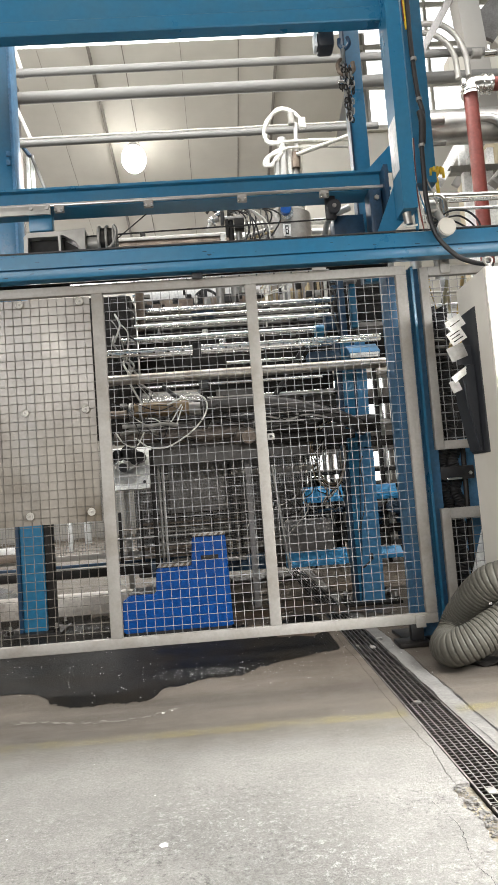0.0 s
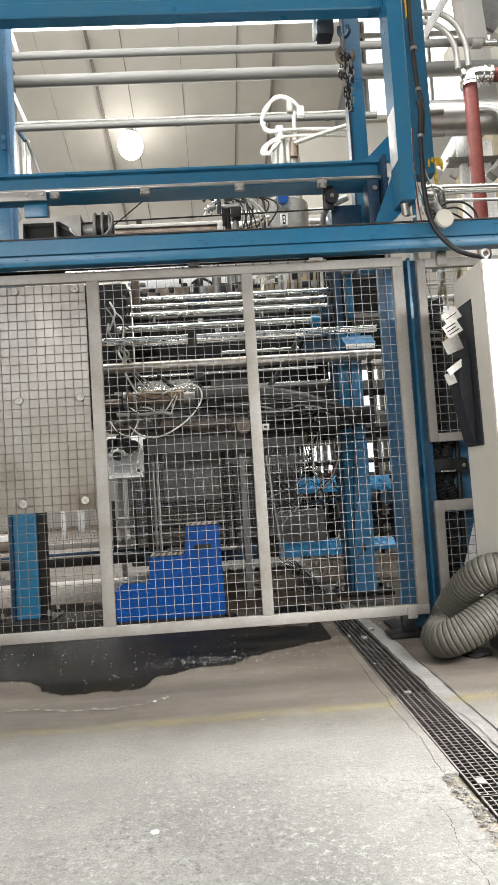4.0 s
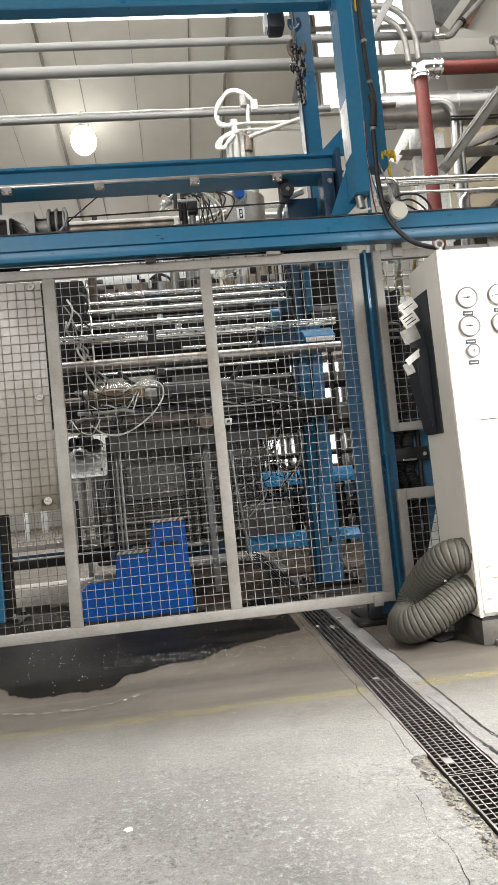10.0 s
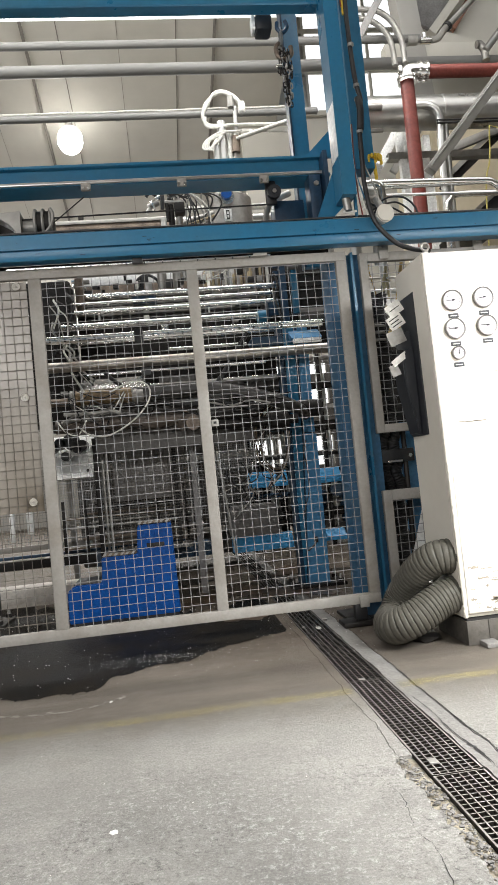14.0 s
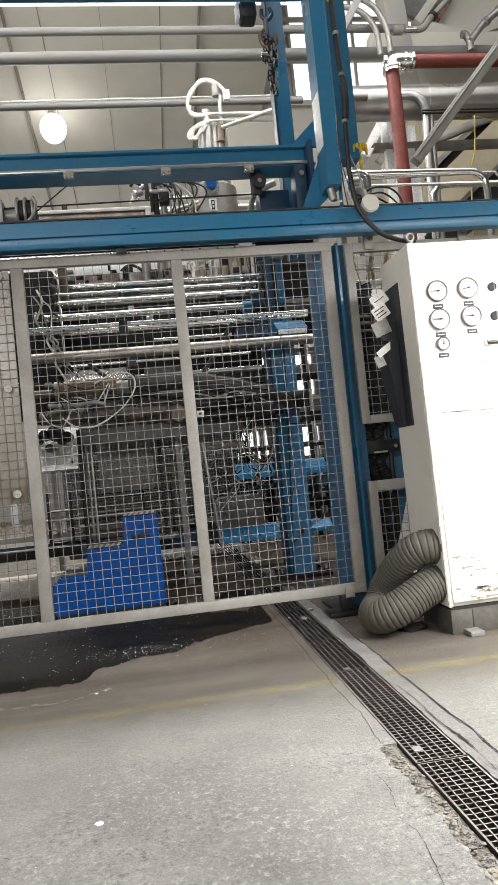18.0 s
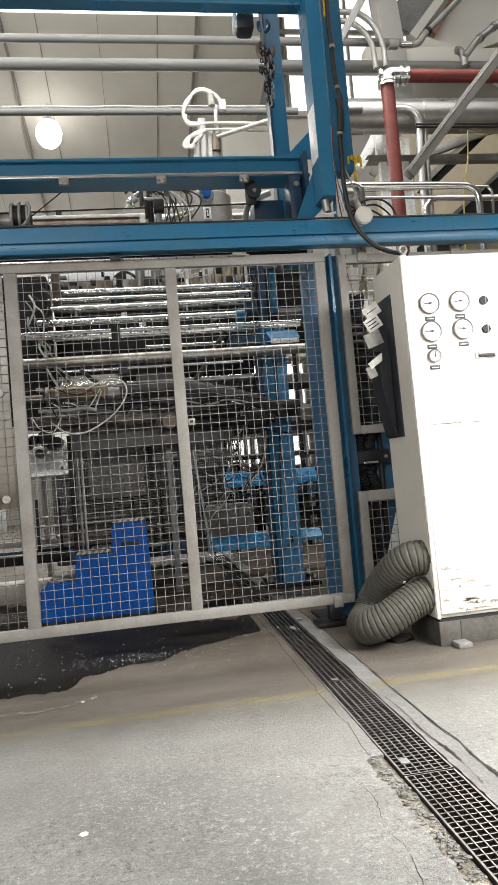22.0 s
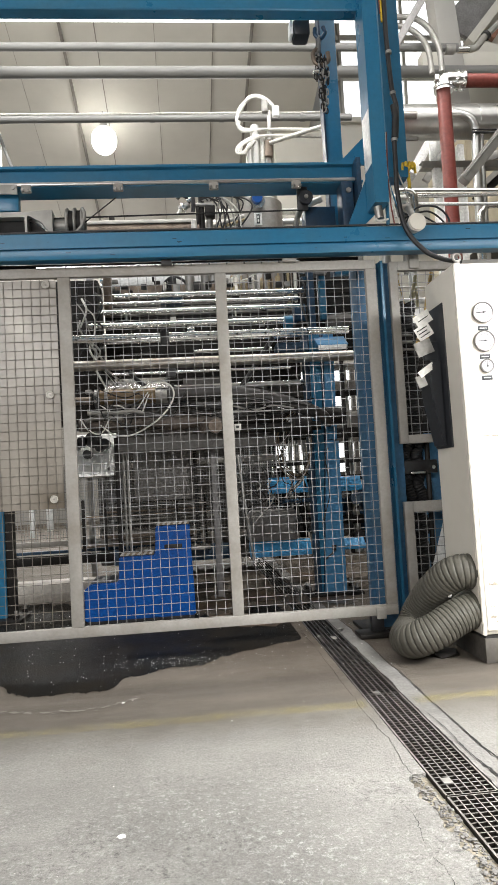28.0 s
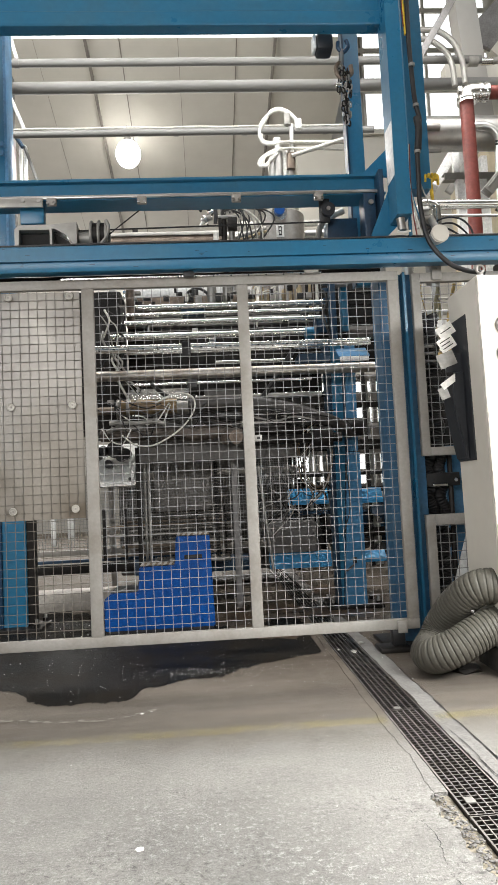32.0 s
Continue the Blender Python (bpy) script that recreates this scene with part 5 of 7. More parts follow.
for k in range(7):
    x = 0.45 + 0.066 * k
    part("valve_body", box(x, x + rk.uniform(0.03, 0.05), 5.86, 5.93, 2.56 + rk.uniform(-0.01, 0.02), 2.68 + rk.uniform(-0.03, 0.03), 0.006), rk.choice((AGED_TAN, AGED_TAN, BRASS, WHITE_HOSE)), MACHINE)
    part("valve_stem", rod((x + 0.02, 5.84, 2.53), (x + 0.02, 5.84, 2.72), rk.uniform(0.006, 0.012), 10), rk.choice((AGED_TAN, BROWN, PIPE)), MACHINE)
for k in range(5):
    x, z = rk.uniform(0.42, 0.7), rk.uniform(2.57, 2.68)
    part("valve_hose", sweep([(x, 5.82, z), (x + 0.08, 5.8, z + rk.uniform(0.0, 0.06)), (x + rk.uniform(0.15, 0.25), 5.82, z + rk.uniform(0.0, 0.05))], 0.006, 8), WHITE_HOSE, MACHINE)
for x, r, m in ((0.895, 0.009, GREASE), (0.926, 0.012, AGED_TAN), (0.955, 0.008, BROWN), (0.986, 0.014, WHITE_HOSE)):
    part("supply_pipe", rod((x, 5.7, 2.4), (x + 0.004, 5.7, 2.7), r, 12), m, MACHINE)

# cables and thin hoses that droop over the machine
rng = random.Random(11)
part("loop_hose", sweep([(-0.36, 5.0, 1.60), (-0.2, 4.98, 1.66), (-0.09, 4.97, 1.63), (-0.08, 4.96, 1.53), (-0.18, 4.95, 1.40), (-0.36, 4.95, 1.295), (-0.50, 4.95, 1.295), (-0.60, 4.98, 1.37)], 0.006, 8), WHITE_HOSE, MACHINE, "pale looped hose")
for k in range(15):
    x = rng.uniform(-0.82, -0.45)
    w = rng.uniform(0.12, 0.5)
    z = rng.uniform(1.42, 1.70)
    d = rng.uniform(0.04, 0.2)
    y = rng.uniform(4.95, 5.12)
    pts = [(x, y, z), (x + w * 0.3, y - 0.03, z - d * rng.uniform(0.2, 0.9)), (x + w * 0.7, y - 0.03, z - d), (x + w, y, z + rng.uniform(-0.12, 0.1))]
    part("cable", sweep(pts, rng.choice((0.003, 0.004, 0.005)), 6), rng.choice((BLACK, BLACK, WHITE_HOSE, GREASE, DUSTY_RUBBER, GREASE)), MACHINE)
for k in range(18):
    x = rng.uniform(-0.2, 0.5)
    w = rng.uniform(0.25, 0.55)
    z = rng.uniform(1.43, 1.52)
    y = rng.uniform(4.99, 5.1)
    pts = [(x, y, z), (x + w * 0.4, y, z - rng.uniform(0, 0.06)), (x + w * 0.7, y, z - rng.uniform(0.0, 0.09)), (x + w, y, z - rng.uniform(-0.02, 0.1))]
    part("cable", sweep(pts, rng.choice((0.004, 0.006, 0.008)), 6), rng.choice((BLACK, GREASE, BLACK, GREASE, DUSTY_RUBBER, PIPE)), MACHINE)
for k in range(16):
    x = rng.uniform(0.66, 0.78)
    r = rng.uniform(0.05, 0.16)
    z = rng.uniform(1.2, 1.42)
    y = rng.uniform(5.05, 5.2)
    pts = [(0.82 + rng.uniform(-0.06, 0.06), y, z + 0.05), (x, y, z - r), (0.72 + rng.uniform(-0.03, 0.03), y, 1.05 - r * 0.5), (0.84, y, 0.98 - r * 0.5), (0.92, y, 1.08), (0.93, y, 1.3)]
    part("cable", sweep(pts, rng.choice((0.0028, 0.004)), 6), rng.choice((BLACK, OCHRE, BROWN, GREASE, PIPE)), MACHINE)
for k in range(22):
    x = rng.uniform(0.38, 0.92)
    z = rng.uniform(0.78, 1.02)
    y = rng.uniform(5.35, 5.6)
    pts = [(x, y, z), (x + rng.uniform(-0.1, 0.1), y, z - 0.08), (x + rng.uniform(-0.15, 0.15), y, z - rng.uniform(0.1, 0.25))]
    part("cable", sweep(pts, rng.choice((0.004, 0.005, 0.009)), 6), rng.choice((BLACK, BLACK, PIPE, GREASE, STEEL)), MACHINE)
for k in range(14):
    x = rng.uniform(-0.80, -0.62)
    z = rng.uniform(1.85, 2.5)
    pts = [(x, 5.15, z), (x + rng.uniform(0.0, 0.1), 5.1, z - 0.1), (x + rng.uniform(-0.05, 0.2), 5.12, z - rng.uniform(0.2, 0.35))]
    part("cable", sweep(pts, rng.choice((0.005, 0.008)), 6), rng.choice((BLACK, PIPE, WHITE_HOSE, GREASE)), MACHINE)

part("lubricator", box(-0.77, -0.62, 5.3, 5.45, 2.0, 2.5, 0.01), GREASE, MACHINE)
part("lubricator_pipe", rod((-0.56, 5.5, 2.28), (-0.56, 5.5, 2.62), 0.035, 16), BROWN, MACHINE)
part("arch_hose", sweep([(-0.13, 5.7, 2.5), (-0.11, 5.7, 2.6), (-0.03, 5.7, 2.65), (0.06, 5.7, 2.6), (0.08, 5.7, 2.5)], 0.012, 8), BLACK, MACHINE)
for x in (0.10, 0.23):
    part("valve_pot", rod((x, 5.7, 2.50), (x, 5.7, 2.68), 0.04, 16), STEEL, MACHINE)

# ---------------------------------------------------------------- behind the machine
WORN_WHITE = material("worn_white_paint", (0.5, 0.46, 0.41), 0.6, second=(0.26, 0.22, 0.18), scale=5, fine=50, amount=0.8, bump=0.06)
solo("kerb", box(-3.2, -0.05, 5.93, 6.25, 0.0, 0.15, 0.01), WORN_WHITE, "white painted concrete kerb on the wet floor", "kerb", kind="structure")
t = thing("rear_machine", (0, 7.2, 0), "dark machine standing behind the white kerb", "machine")
part("body", box(-0.9, 0.80, 7.0, 7.9, 0.15, 2.2, 0.02), GREY_PANEL, t)
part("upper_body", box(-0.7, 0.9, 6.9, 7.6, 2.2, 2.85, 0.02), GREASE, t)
part("white_band", box(-0.68, 0.5, 6.3, 6.36, 2.76, 2.85, 0.004), WHITE, t)
part("brown_beam", box(-0.68, 0.5, 6.3, 6.9, 2.66, 2.755, 0.004), BROWN, t)
part("white_cover", profile_x(-1.06, -0.675, [(6.42, 1.035), (6.56, 1.25), (6.80, 1.45), (6.84, 1.45), (6.84, 1.03)]), WHITE, t)
part("dark_gearbox", box(-1.1, -0.66, 6.45, 6.6, 1.465, 1.62, 0.03), BLACK, t)
for x, z, r in ((-0.95, 1.36, 0.05), (-0.85, 1.37, 0.075), (-0.75, 1.33, 0.05), (-0.91, 1.24, 0.04), (-1.02, 1.33, 0.05), (-0.80, 1.30, 0.04)):
    part("gear", rod((x, 6.42, z), (x, 6.56, z), r, 16), BLACK, t)
part("bolt", rod((-0.72, 6.44, 1.10), (-0.72, 6.48, 1.08), 0.013, 10), BLACK, t)
for x0, x1, z0, z1 in ((0.70, 1.04, 0.79, 0.93), (0.51, 1.04, 0.25, 0.38), (1.30, 1.52, 0.78, 0.91), (1.30, 1.52, 0.27, 0.36)):
    part("blue_bar", profile_x(x0, x1, [(5.98, z0), (5.98, z0 + 0.035), (6.04, z1), (6.12, z1), (6.12, z0)]), AZURE, t)
for x0, x1, z0, z1 in ((-1.476, -1.434, 0.50, 0.772), (-1.322, -1.261, 0.56, 0.764), (-2.2, -1.9, 0.513, 0.58)):
    part("white_panel", box(x0, x1, 6.56, 6.6, z0, z1, 0.003), WHITE if z1 < 0.9 or x0 > 1.5 else PIPE, t)
part("red_bar", box(-2.3, -1.895, 6.5, 6.6, 0.44, 0.508, 0.003), BROWN, t)
part("grey_box", box(0.51, 0.92, 6.0, 6.3, 0.383, 0.645, 0.008), DOOR_GREY, t)
t = thing("rear_mesh_fence", (-0.5, 6.7, 0), "fine grey mesh fence behind the machine", "safety fence")
part("wire_mesh", wire_net(-2.4, 0.9, 0.45, 1.1, 6.7, 0.03, 0.002), WIRE, t)
part("post", box(-0.95, -0.9, 6.68, 6.73, 0, 1.15, 0.003), GALV, t)
part("top_rail", box(-2.4, 0.9, 6.68, 6.73, 1.1, 1.15, 0.003), GALV, t)
part("middle_rail", box(-2.4, 0.9, 6.68, 6.73, 0.40, 0.45, 0.003), GALV, t)

# ---------------------------------------------------------------- overhead pipes and lamp
def pipe_x(name, x0, x1, y, z, r, mat, label, joints=(), leg=None):
    t = thing(name, (x0, y, z), label, "pipe")
    part("tube", rod((x0, y, z), (x1, y, z), r, 20), mat, t)
    for x in joints:
        part("joint", rod((x - 0.03, y, z), (x + 0.03, y, z), r * 1.15, 20), mat, t)
    if leg:
        part("leg", rod((leg[0], y, leg[1]), (leg[0], y, z), 0.018, 10), PIPE, t)


solo("pipe_rack_post", box(-2.34, -2.24, 7.9, 8.6, 0.0, 6.3, 0.004), GREY_PANEL, "grey steel pipe rack post behind the column", "post")
pipe_x("overhead_pipe", -2.3, 3.6, 8.0, 6.13, 0.048, DULL_PIPE, "thin grey steel pipe under the roof", (-2.05,))
pipe_x("overhead_pipe", -2.3, 5.6, 8.5, 6.125, 0.074, DULL_PIPE, "clad grey pipe under the roof", ())
pipe_x("overhead_pipe", -2.3, 2.2, 8.0, 5.252, 0.042, DULL_PIPE, "grey steel pipe with a cable along its top", (-0.2, 0.62, 1.6))
# glare along an edge under the roof, put in as a hung glowing bar
t = thing("bright_roof_line", (-0.9, 9.0, 7.13), "long bright line under the roof, given its own glow", "strip light")
part("tube", box(-2.7, 2.4, 9.0, 9.04, 7.15, 7.17, 0.004), GLOW_SKY, t)
for x in (-2.6, 0.8):
    part("hanger", rod((x, 9.02, 7.17), (x, 9.02, 8.42), 0.006, 6), STEEL, t)
t = thing("high_bay_lamp", (-1.16, 12.0, 7.0), "round white high bay lamp hanging from the roof", "lamp")
part("housing", rod((-1.16, 12.0, 7.25), (-1.16, 12.0, 7.36), 0.1, 24, r2=0.05), PIPE, t)
bm = bmesh.new()
bmesh.ops.create_uvsphere(bm, u_segments=24, v_segments=16, radius=0.22, matrix=Matrix.Translation((-1.16, 12.0, 7.03)) @ Matrix.Diagonal((1, 1, 1.12, 1)))
part("lens", bm, GLOW_LAMP, t)
part("hanger", rod((-1.16, 12.0, 7.35), (-1.16, 12.0, 7.56), 0.015, 8), STEEL, t)

# pale cables that sag along the top of the lower pipe
t = thing("pipe_cables", (-2.0, 7.96, 5.3), "pale cables lying along the overhead pipe", "cable")
for k, (z, y) in enumerate(((5.302, 7.985), (5.304, 8.01))):
    part("cable", sweep([(-2.2 + 0.37 * i, y, z + 0.012 * abs(math.sin(i * 1.3 + k))) for i in range(12)], 0.009, 6), WHITE_HOSE, t)

# ---------------------------------------------------------------- chain hoist on the gantry
def chain_link(at, r, wire, turn):
    pts = []
    for k in range(17):
        a = k * math.tau / 16
        c, s = math.cos(a) * r, math.sin(a) * r + (0.5 * r if math.sin(a) > 0 else -0.5 * r)
        pts.append((at[0] + c * math.cos(turn), at[1] + c * math.sin(turn), at[2] + s))
    return sweep(pts, wire, 6, curve=False)


def hoist():
    t = thing("chain_hoist", (0.9, 3.95, 3.08), "black chain hoist with hook and bunched steel chain", "hoist")
    part("motor_box", box(0.765, 0.865, 3.93, 4.05, 3.56, 3.67, 0.02), CHARCOAL, t)
    part("box_cover", box(0.745, 0.764, 3.95, 4.03, 3.575, 3.665, 0.004), WHITE, t)
    part("hook", sweep([(0.945, 3.95, 3.62), (0.955, 3.95, 3.58), (0.925, 3.95, 3.545), (0.895, 3.95, 3.57), (0.895, 3.95, 3.61)], 0.012, 8), DARK_BLUE, t)
    part("shank", sweep([(0.915, 3.95, 3.56), (0.91, 3.95, 3.50), (0.905, 3.95, 3.46)], 0.013, 8), STEEL, t)
    part("lower_hook", sweep([(0.90, 3.95, 3.48), (0.875, 3.95, 3.45), (0.885, 3.95, 3.40), (0.925, 3.95, 3.385), (0.965, 3.95, 3.41), (0.965, 3.95, 3.46)], 0.014, 8), BROWN, t)
    rg = random.Random(3)
    z = 3.44
    k = 0
    while z > 3.09:
        spread = 0.038 if z > 3.26 else 0.02
        for s in range(4 if z > 3.26 else 3):
            x = 0.915 + (3.44 - z) * 0.045 + rg.uniform(-spread, spread)
            part("chain_link", chain_link((x, 3.945 + rg.uniform(-0.015, 0.015), z + rg.uniform(-0.006, 0.006)), 0.0115, 0.0045, k * 1.4 + s), GREASE if (k + s) % 3 else STEEL, t)
        z -= 0.021
        k += 1
    part("shackle", box(0.865, 0.905, 3.93, 3.955, 3.322, 3.342, 0.004), CHROME, t)
    return t


hoist()


# ---------------------------------------------------------------- things on the blue beam
def winch():
    t = thing("winch_drive", (-0.8, 4.0, 2.338), "grey cast winch drive with a strapped pulley on the blue beam", "winch")
    part("casting", profile_y(3.965, 4.10, [(-1.055, 2.338), (-1.055, 2.50), (-1.03, 2.525), (-0.855, 2.525), (-0.70, 2.535), (-0.70, 2.40), (-0.72, 2.40), (-0.76, 2.46), (-0.825, 2.50), (-0.842, 2.50), (-0.842, 2.338), (-0.855, 2.338), (-0.855, 2.495), (-1.03, 2.495), (-1.035, 2.338)]), PIPE, t, "pale cast housing")
    # near-black filler for the shade inside the casting
    part("dark_inside", box(-1.034, -0.856, 4.02, 4.09, 2.339, 2.494), DARK, t)
    part("rib_plate", profile_y(4.04, 4.05, [(-0.84, 2.338), (-0.84, 2.498), (-0.76, 2.45), (-0.70, 2.338)]), GREASE, t)
    part("shaft", rod((-0.70, 4.05, 2.465), (-0.62, 4.05, 2.465), 0.045, 20), PIPE, t)
    part("pulley", rod((-0.615, 4.05, 2.478), (-0.535, 4.05, 2.478), 0.078, 24), GREASE, t)
    for x in (-0.622, -0.578, -0.535):
        part("pulley_rim", sweep([(x, 4.05 + 0.085 * math.cos(a * math.tau / 20), 2.478 + 0.085 * math.sin(a * math.tau / 20)) for a in range(21)], 0.009, 8, curve=False), PIPE, t)
    part("strap", sweep([(-0.53, 3.96, 2.54), (-0.515, 3.955, 2.50), (-0.53, 3.955, 2.44), (-0.565, 3.96, 2.40)], 0.01, 6), PIPE, t)
    part("hitch", box(-1.02, -0.884, 3.962, 4.02, 2.53, 2.667, 0.006), BLUE, t)
    part("rail_end", box(-1.9, -0.88, 3.915, 3.931, 2.61, 2.664, 0.003), PIPE, t, "pale aluminium rail end")
    for x in (-0.99, -0.9):
        part("screw", rod((x, 3.908, 2.645), (x, 3.915, 2.645), 0.011, 8), STEEL, t)
    part("guy_wire", rod((-0.545, 4.1, 2.50), (-0.30, 4.12, 2.70), 0.004, 6), BLACK, t)
    part("nut_block", box(-1.20, -1.08, 3.98, 4.02, 2.338, 2.355, 0.003), DARK_BLUE, t)


winch()
t = thing("sheave_block", (0.77, 4.02, 2.5), "black rope sheave hanging under the gantry beam", "sheave")
part("cheek", box(0.735, 0.80, 4.0, 4.03, 2.515, 2.665, 0.01), BLACK, t)
part("sheave", rod((0.783, 3.97, 2.585), (0.783, 4.0, 2.585), 0.042, 24), CHARCOAL, t)
part("pin", rod((0.783, 3.96, 2.585), (0.783, 3.97, 2.585), 0.012, 12), STEEL, t)
t = MACHINE
part("riser_hose", sweep([(0.80, 4.5, 2.44), (0.805, 4.5, 2.58), (0.83, 4.5, 2.69), (0.87, 4.5, 2.70)], 0.02, 10), PIPE, t)
part("riser_hose", sweep([(0.88, 4.5, 2.44), (0.88, 4.5, 2.60), (0.90, 4.5, 2.74), (0.99, 4.5, 2.79)], 0.022, 10), CLADDING, t)
part("riser_collar", rod((0.88, 4.5, 2.58), (0.88, 4.5, 2.65), 0.032, 16), CHARCOAL, t)
part("riser_bracket", box(0.76, 0.96, 4.46, 4.54, 2.42, 2.44, 0.004), GREASE, t)

# cables down the hanging post
t = thing("cable_bundle", (1.25, 3.72, 2.05), "thick black cable strapped along the blue post", "cable")
part("sheath", sweep([(1.262, 3.72, 4.1), (1.255, 3.72, 3.62), (1.25, 3.71, 3.40), (1.258, 3.70, 3.10), (1.278, 3.70, 2.97), (1.255, 3.70, 2.82), (1.25, 3.70, 2.61), (1.25, 3.70, 2.48), (1.278, 3.69, 2.28), (1.365, 3.66, 2.14), (1.44, 3.6, 2.07), (1.50, 3.5, 2.02)], 0.0135, 10), BLACK, t)
part("splice", sweep([(1.262, 3.70, 2.99), (1.268, 3.695, 2.92), (1.256, 3.695, 2.80)], 0.02, 10), BLACK, t)
for z, x in ((3.30, 1.254), (3.06, 1.263), (2.79, 1.253)):
    part("strap", rod((x, 3.70, z - 0.008), (x, 3.70, z + 0.008), 0.0175, 16), PIPE, t)
for k, (dx, m) in enumerate(((-0.03, RED_PIPE), (-0.036, WHITE_HOSE), (-0.042, BLUE), (0.02, PIPE))):
    part("wire", sweep([(1.25 + dx, 3.73, 2.85), (1.243 + dx, 3.73, 2.65), (1.25 + dx + 0.02 * k, 3.74, 2.45), (1.24 + 0.03 * k, 3.76, 2.33)], 0.004, 6), m, t)
part("wire", sweep([(1.238, 3.73, 4.0), (1.235, 3.73, 3.7), (1.24, 3.73, 3.5)], 0.008, 6), YELLOW_CLEAN, t)
part("wire", sweep([(1.228, 3.73, 4.0), (1.23, 3.73, 3.7), (1.232, 3.73, 3.55)], 0.006, 6), RED_PIPE, t)
for k in range(3):
    part("loop", sweep([(1.37, 3.98, 2.40 + 0.04 * k), (1.45, 3.97, 2.50 - 0.03 * k), (1.58 - 0.04 * k, 3.98, 2.51 - 0.03 * k), (1.66 - 0.03 * k, 4.0, 2.44 - 0.02 * k), (1.64, 4.0, 2.345), (1.5, 4.02, 2.345 + 0.03 * k)], 0.006, 6), BLACK if k % 2 else CHARCOAL, t)
t = thing("beacon_lamp", (1.36, 3.74, 2.25), "round white lamp housing fixed on the blue beam", "lamp")
part("dome", rod((1.352, 3.70, 2.315), (1.352, 3.775, 2.315), 0.052, 28, r2=0.04), CREAM, t)
part("rim", rod((1.352, 3.69, 2.315), (1.352, 3.70, 2.315), 0.047, 28), CREAM, t)
part("neck", rod((1.345, 3.74, 2.36), (1.335, 3.78, 2.43), 0.02, 12), PIPE, t)
t = thing("lifting_hook", (1.42, 4.0, 2.66), "small yellow hook on a chain beside the post", "hook")
for k in range(12):
    a = k * 0.53
    part("hook_finger", sweep([(1.425, 4.0, 2.74), (1.425 + 0.04 * math.cos(a), 4.0 + 0.03 * math.sin(a), 2.785), (1.425 + 0.046 * math.cos(a), 4.0 + 0.03 * math.sin(a), 2.74 + 0.03 * math.sin(a * 1.7))], 0.0085, 6), YELLOW_CLEAN, t)
part("stem", rod((1.43, 4.0, 2.64), (1.427, 4.0, 2.73), 0.011, 8), YELLOW_CLEAN, t)
part("chain", rod((1.42, 4.0, 2.76), (1.40, 4.02, 3.3), 0.004, 6), STEEL, t)
solo("steel_bracket", box(1.42, 1.50, 3.98, 4.0, 2.93, 2.95, 0.002), STEEL, "short steel cable arm on the blue post", "bracket")

# motor foot and small pieces under the hanging post
t = thing("limit_switch", (1.15, 3.78, 2.34), "grey limit switch with drooping leads under the post", "switch")
part("body", rod((1.158, 3.76, 2.36), (1.15, 3.76, 2.43), 0.024, 14), STEEL, t)
part("lead", sweep([(1.15, 3.76, 2.37), (1.13, 3.75, 2.35), (1.16, 3.74, 2.342), (1.2, 3.74, 2.35)], 0.006, 6), WHITE_HOSE, t)
part("stay", box(1.205, 1.222, 3.78, 3.8, 2.338, 2.46, 0.002), BLUE, t)

# ---------------------------------------------------------------- black corrugated cables behind the fixed fence
t = thing("corrugated_cable_drop", (1.4, 4.12, 0), "black corrugated cable hoses clamped behind the fence", "cable")
for x, r in ((1.335, 0.034), (1.405, 0.034)):
    pts = [(x + 0.012 * math.sin(k * 0.3), 4.12, 0.05 + 0.008 * k) for k in range(240)]
    part("corrugated_hose", sweep(pts, r, 12, ribs=0.005, pitch=1, curve=False), BLACK, t)
part("bright_hose", sweep([(1.45, 4.10, 0.3), (1.452, 4.09, 0.7), (1.456, 4.09, 1.1)], 0.016, 8), GREASE, t)
c = part("clamp", box(1.285, 1.50, 4.05, 4.085, 0.905, 0.985, 0.006), BLACK, t)
part("clamp_bar", box(1.33, 1.42, 4.04, 4.05, 0.905, 0.918, 0.002), CHROME, c)
part("clamp_bolt", rod((1.47, 4.035, 0.94), (1.47, 4.05, 0.94), 0.012, 8), CHROME, c)
t = thing("ribbed_bellows", (1.345, 4.07, 1.6), "dark spring bellows behind the fence mesh", "bellows")
for k in range(6):
    part("ring", sweep([(1.36 + 0.05 * math.cos(a * math.tau / 20), 4.10 + 0.04 * math.sin(a * math.tau / 20), 1.64 + 0.022 * k) for a in range(21)], 0.009, 6, curve=False), STEEL if k % 2 else GREASE, t)
t = thing("pipe_cluster", (1.45, 4.4, 1.3), "dirty pipes and yellow sleeved cables behind the fence", "pipe")
part("pipe", sweep([(1.30, 4.35, 2.12), (1.38, 4.35, 1.98), (1.50, 4.4, 1.82)], 0.02, 10), STEEL, t)
part("sleeve", sweep([(1.33, 4.3, 1.84), (1.42, 4.3, 1.80), (1.54, 4.32, 1.73)], 0.03, 10), BRASS, t)
part("sleeve", sweep([(1.32, 4.28, 1.78), (1.42, 4.28, 1.76), (1.54, 4.3, 1.70)], 0.02, 10), SLEEVE, t)
part("crosspipe", rod((1.28, 4.5, 1.92), (1.9, 4.5, 1.92), 0.018, 10), CLADDING, t)
part("standpipe", rod((1.43, 4.5, 1.8), (1.43, 4.5, 2.1), 0.018, 10), CLADDING, t)
part("block", box(1.29, 1.36, 4.3, 4.4, 1.98, 2.06, 0.01), WHITE, t)
part("back_panel", box(1.46, 2.3, 4.16, 4.2, 0.05, 1.15, 0.004), BLUE_DIRTY, t)
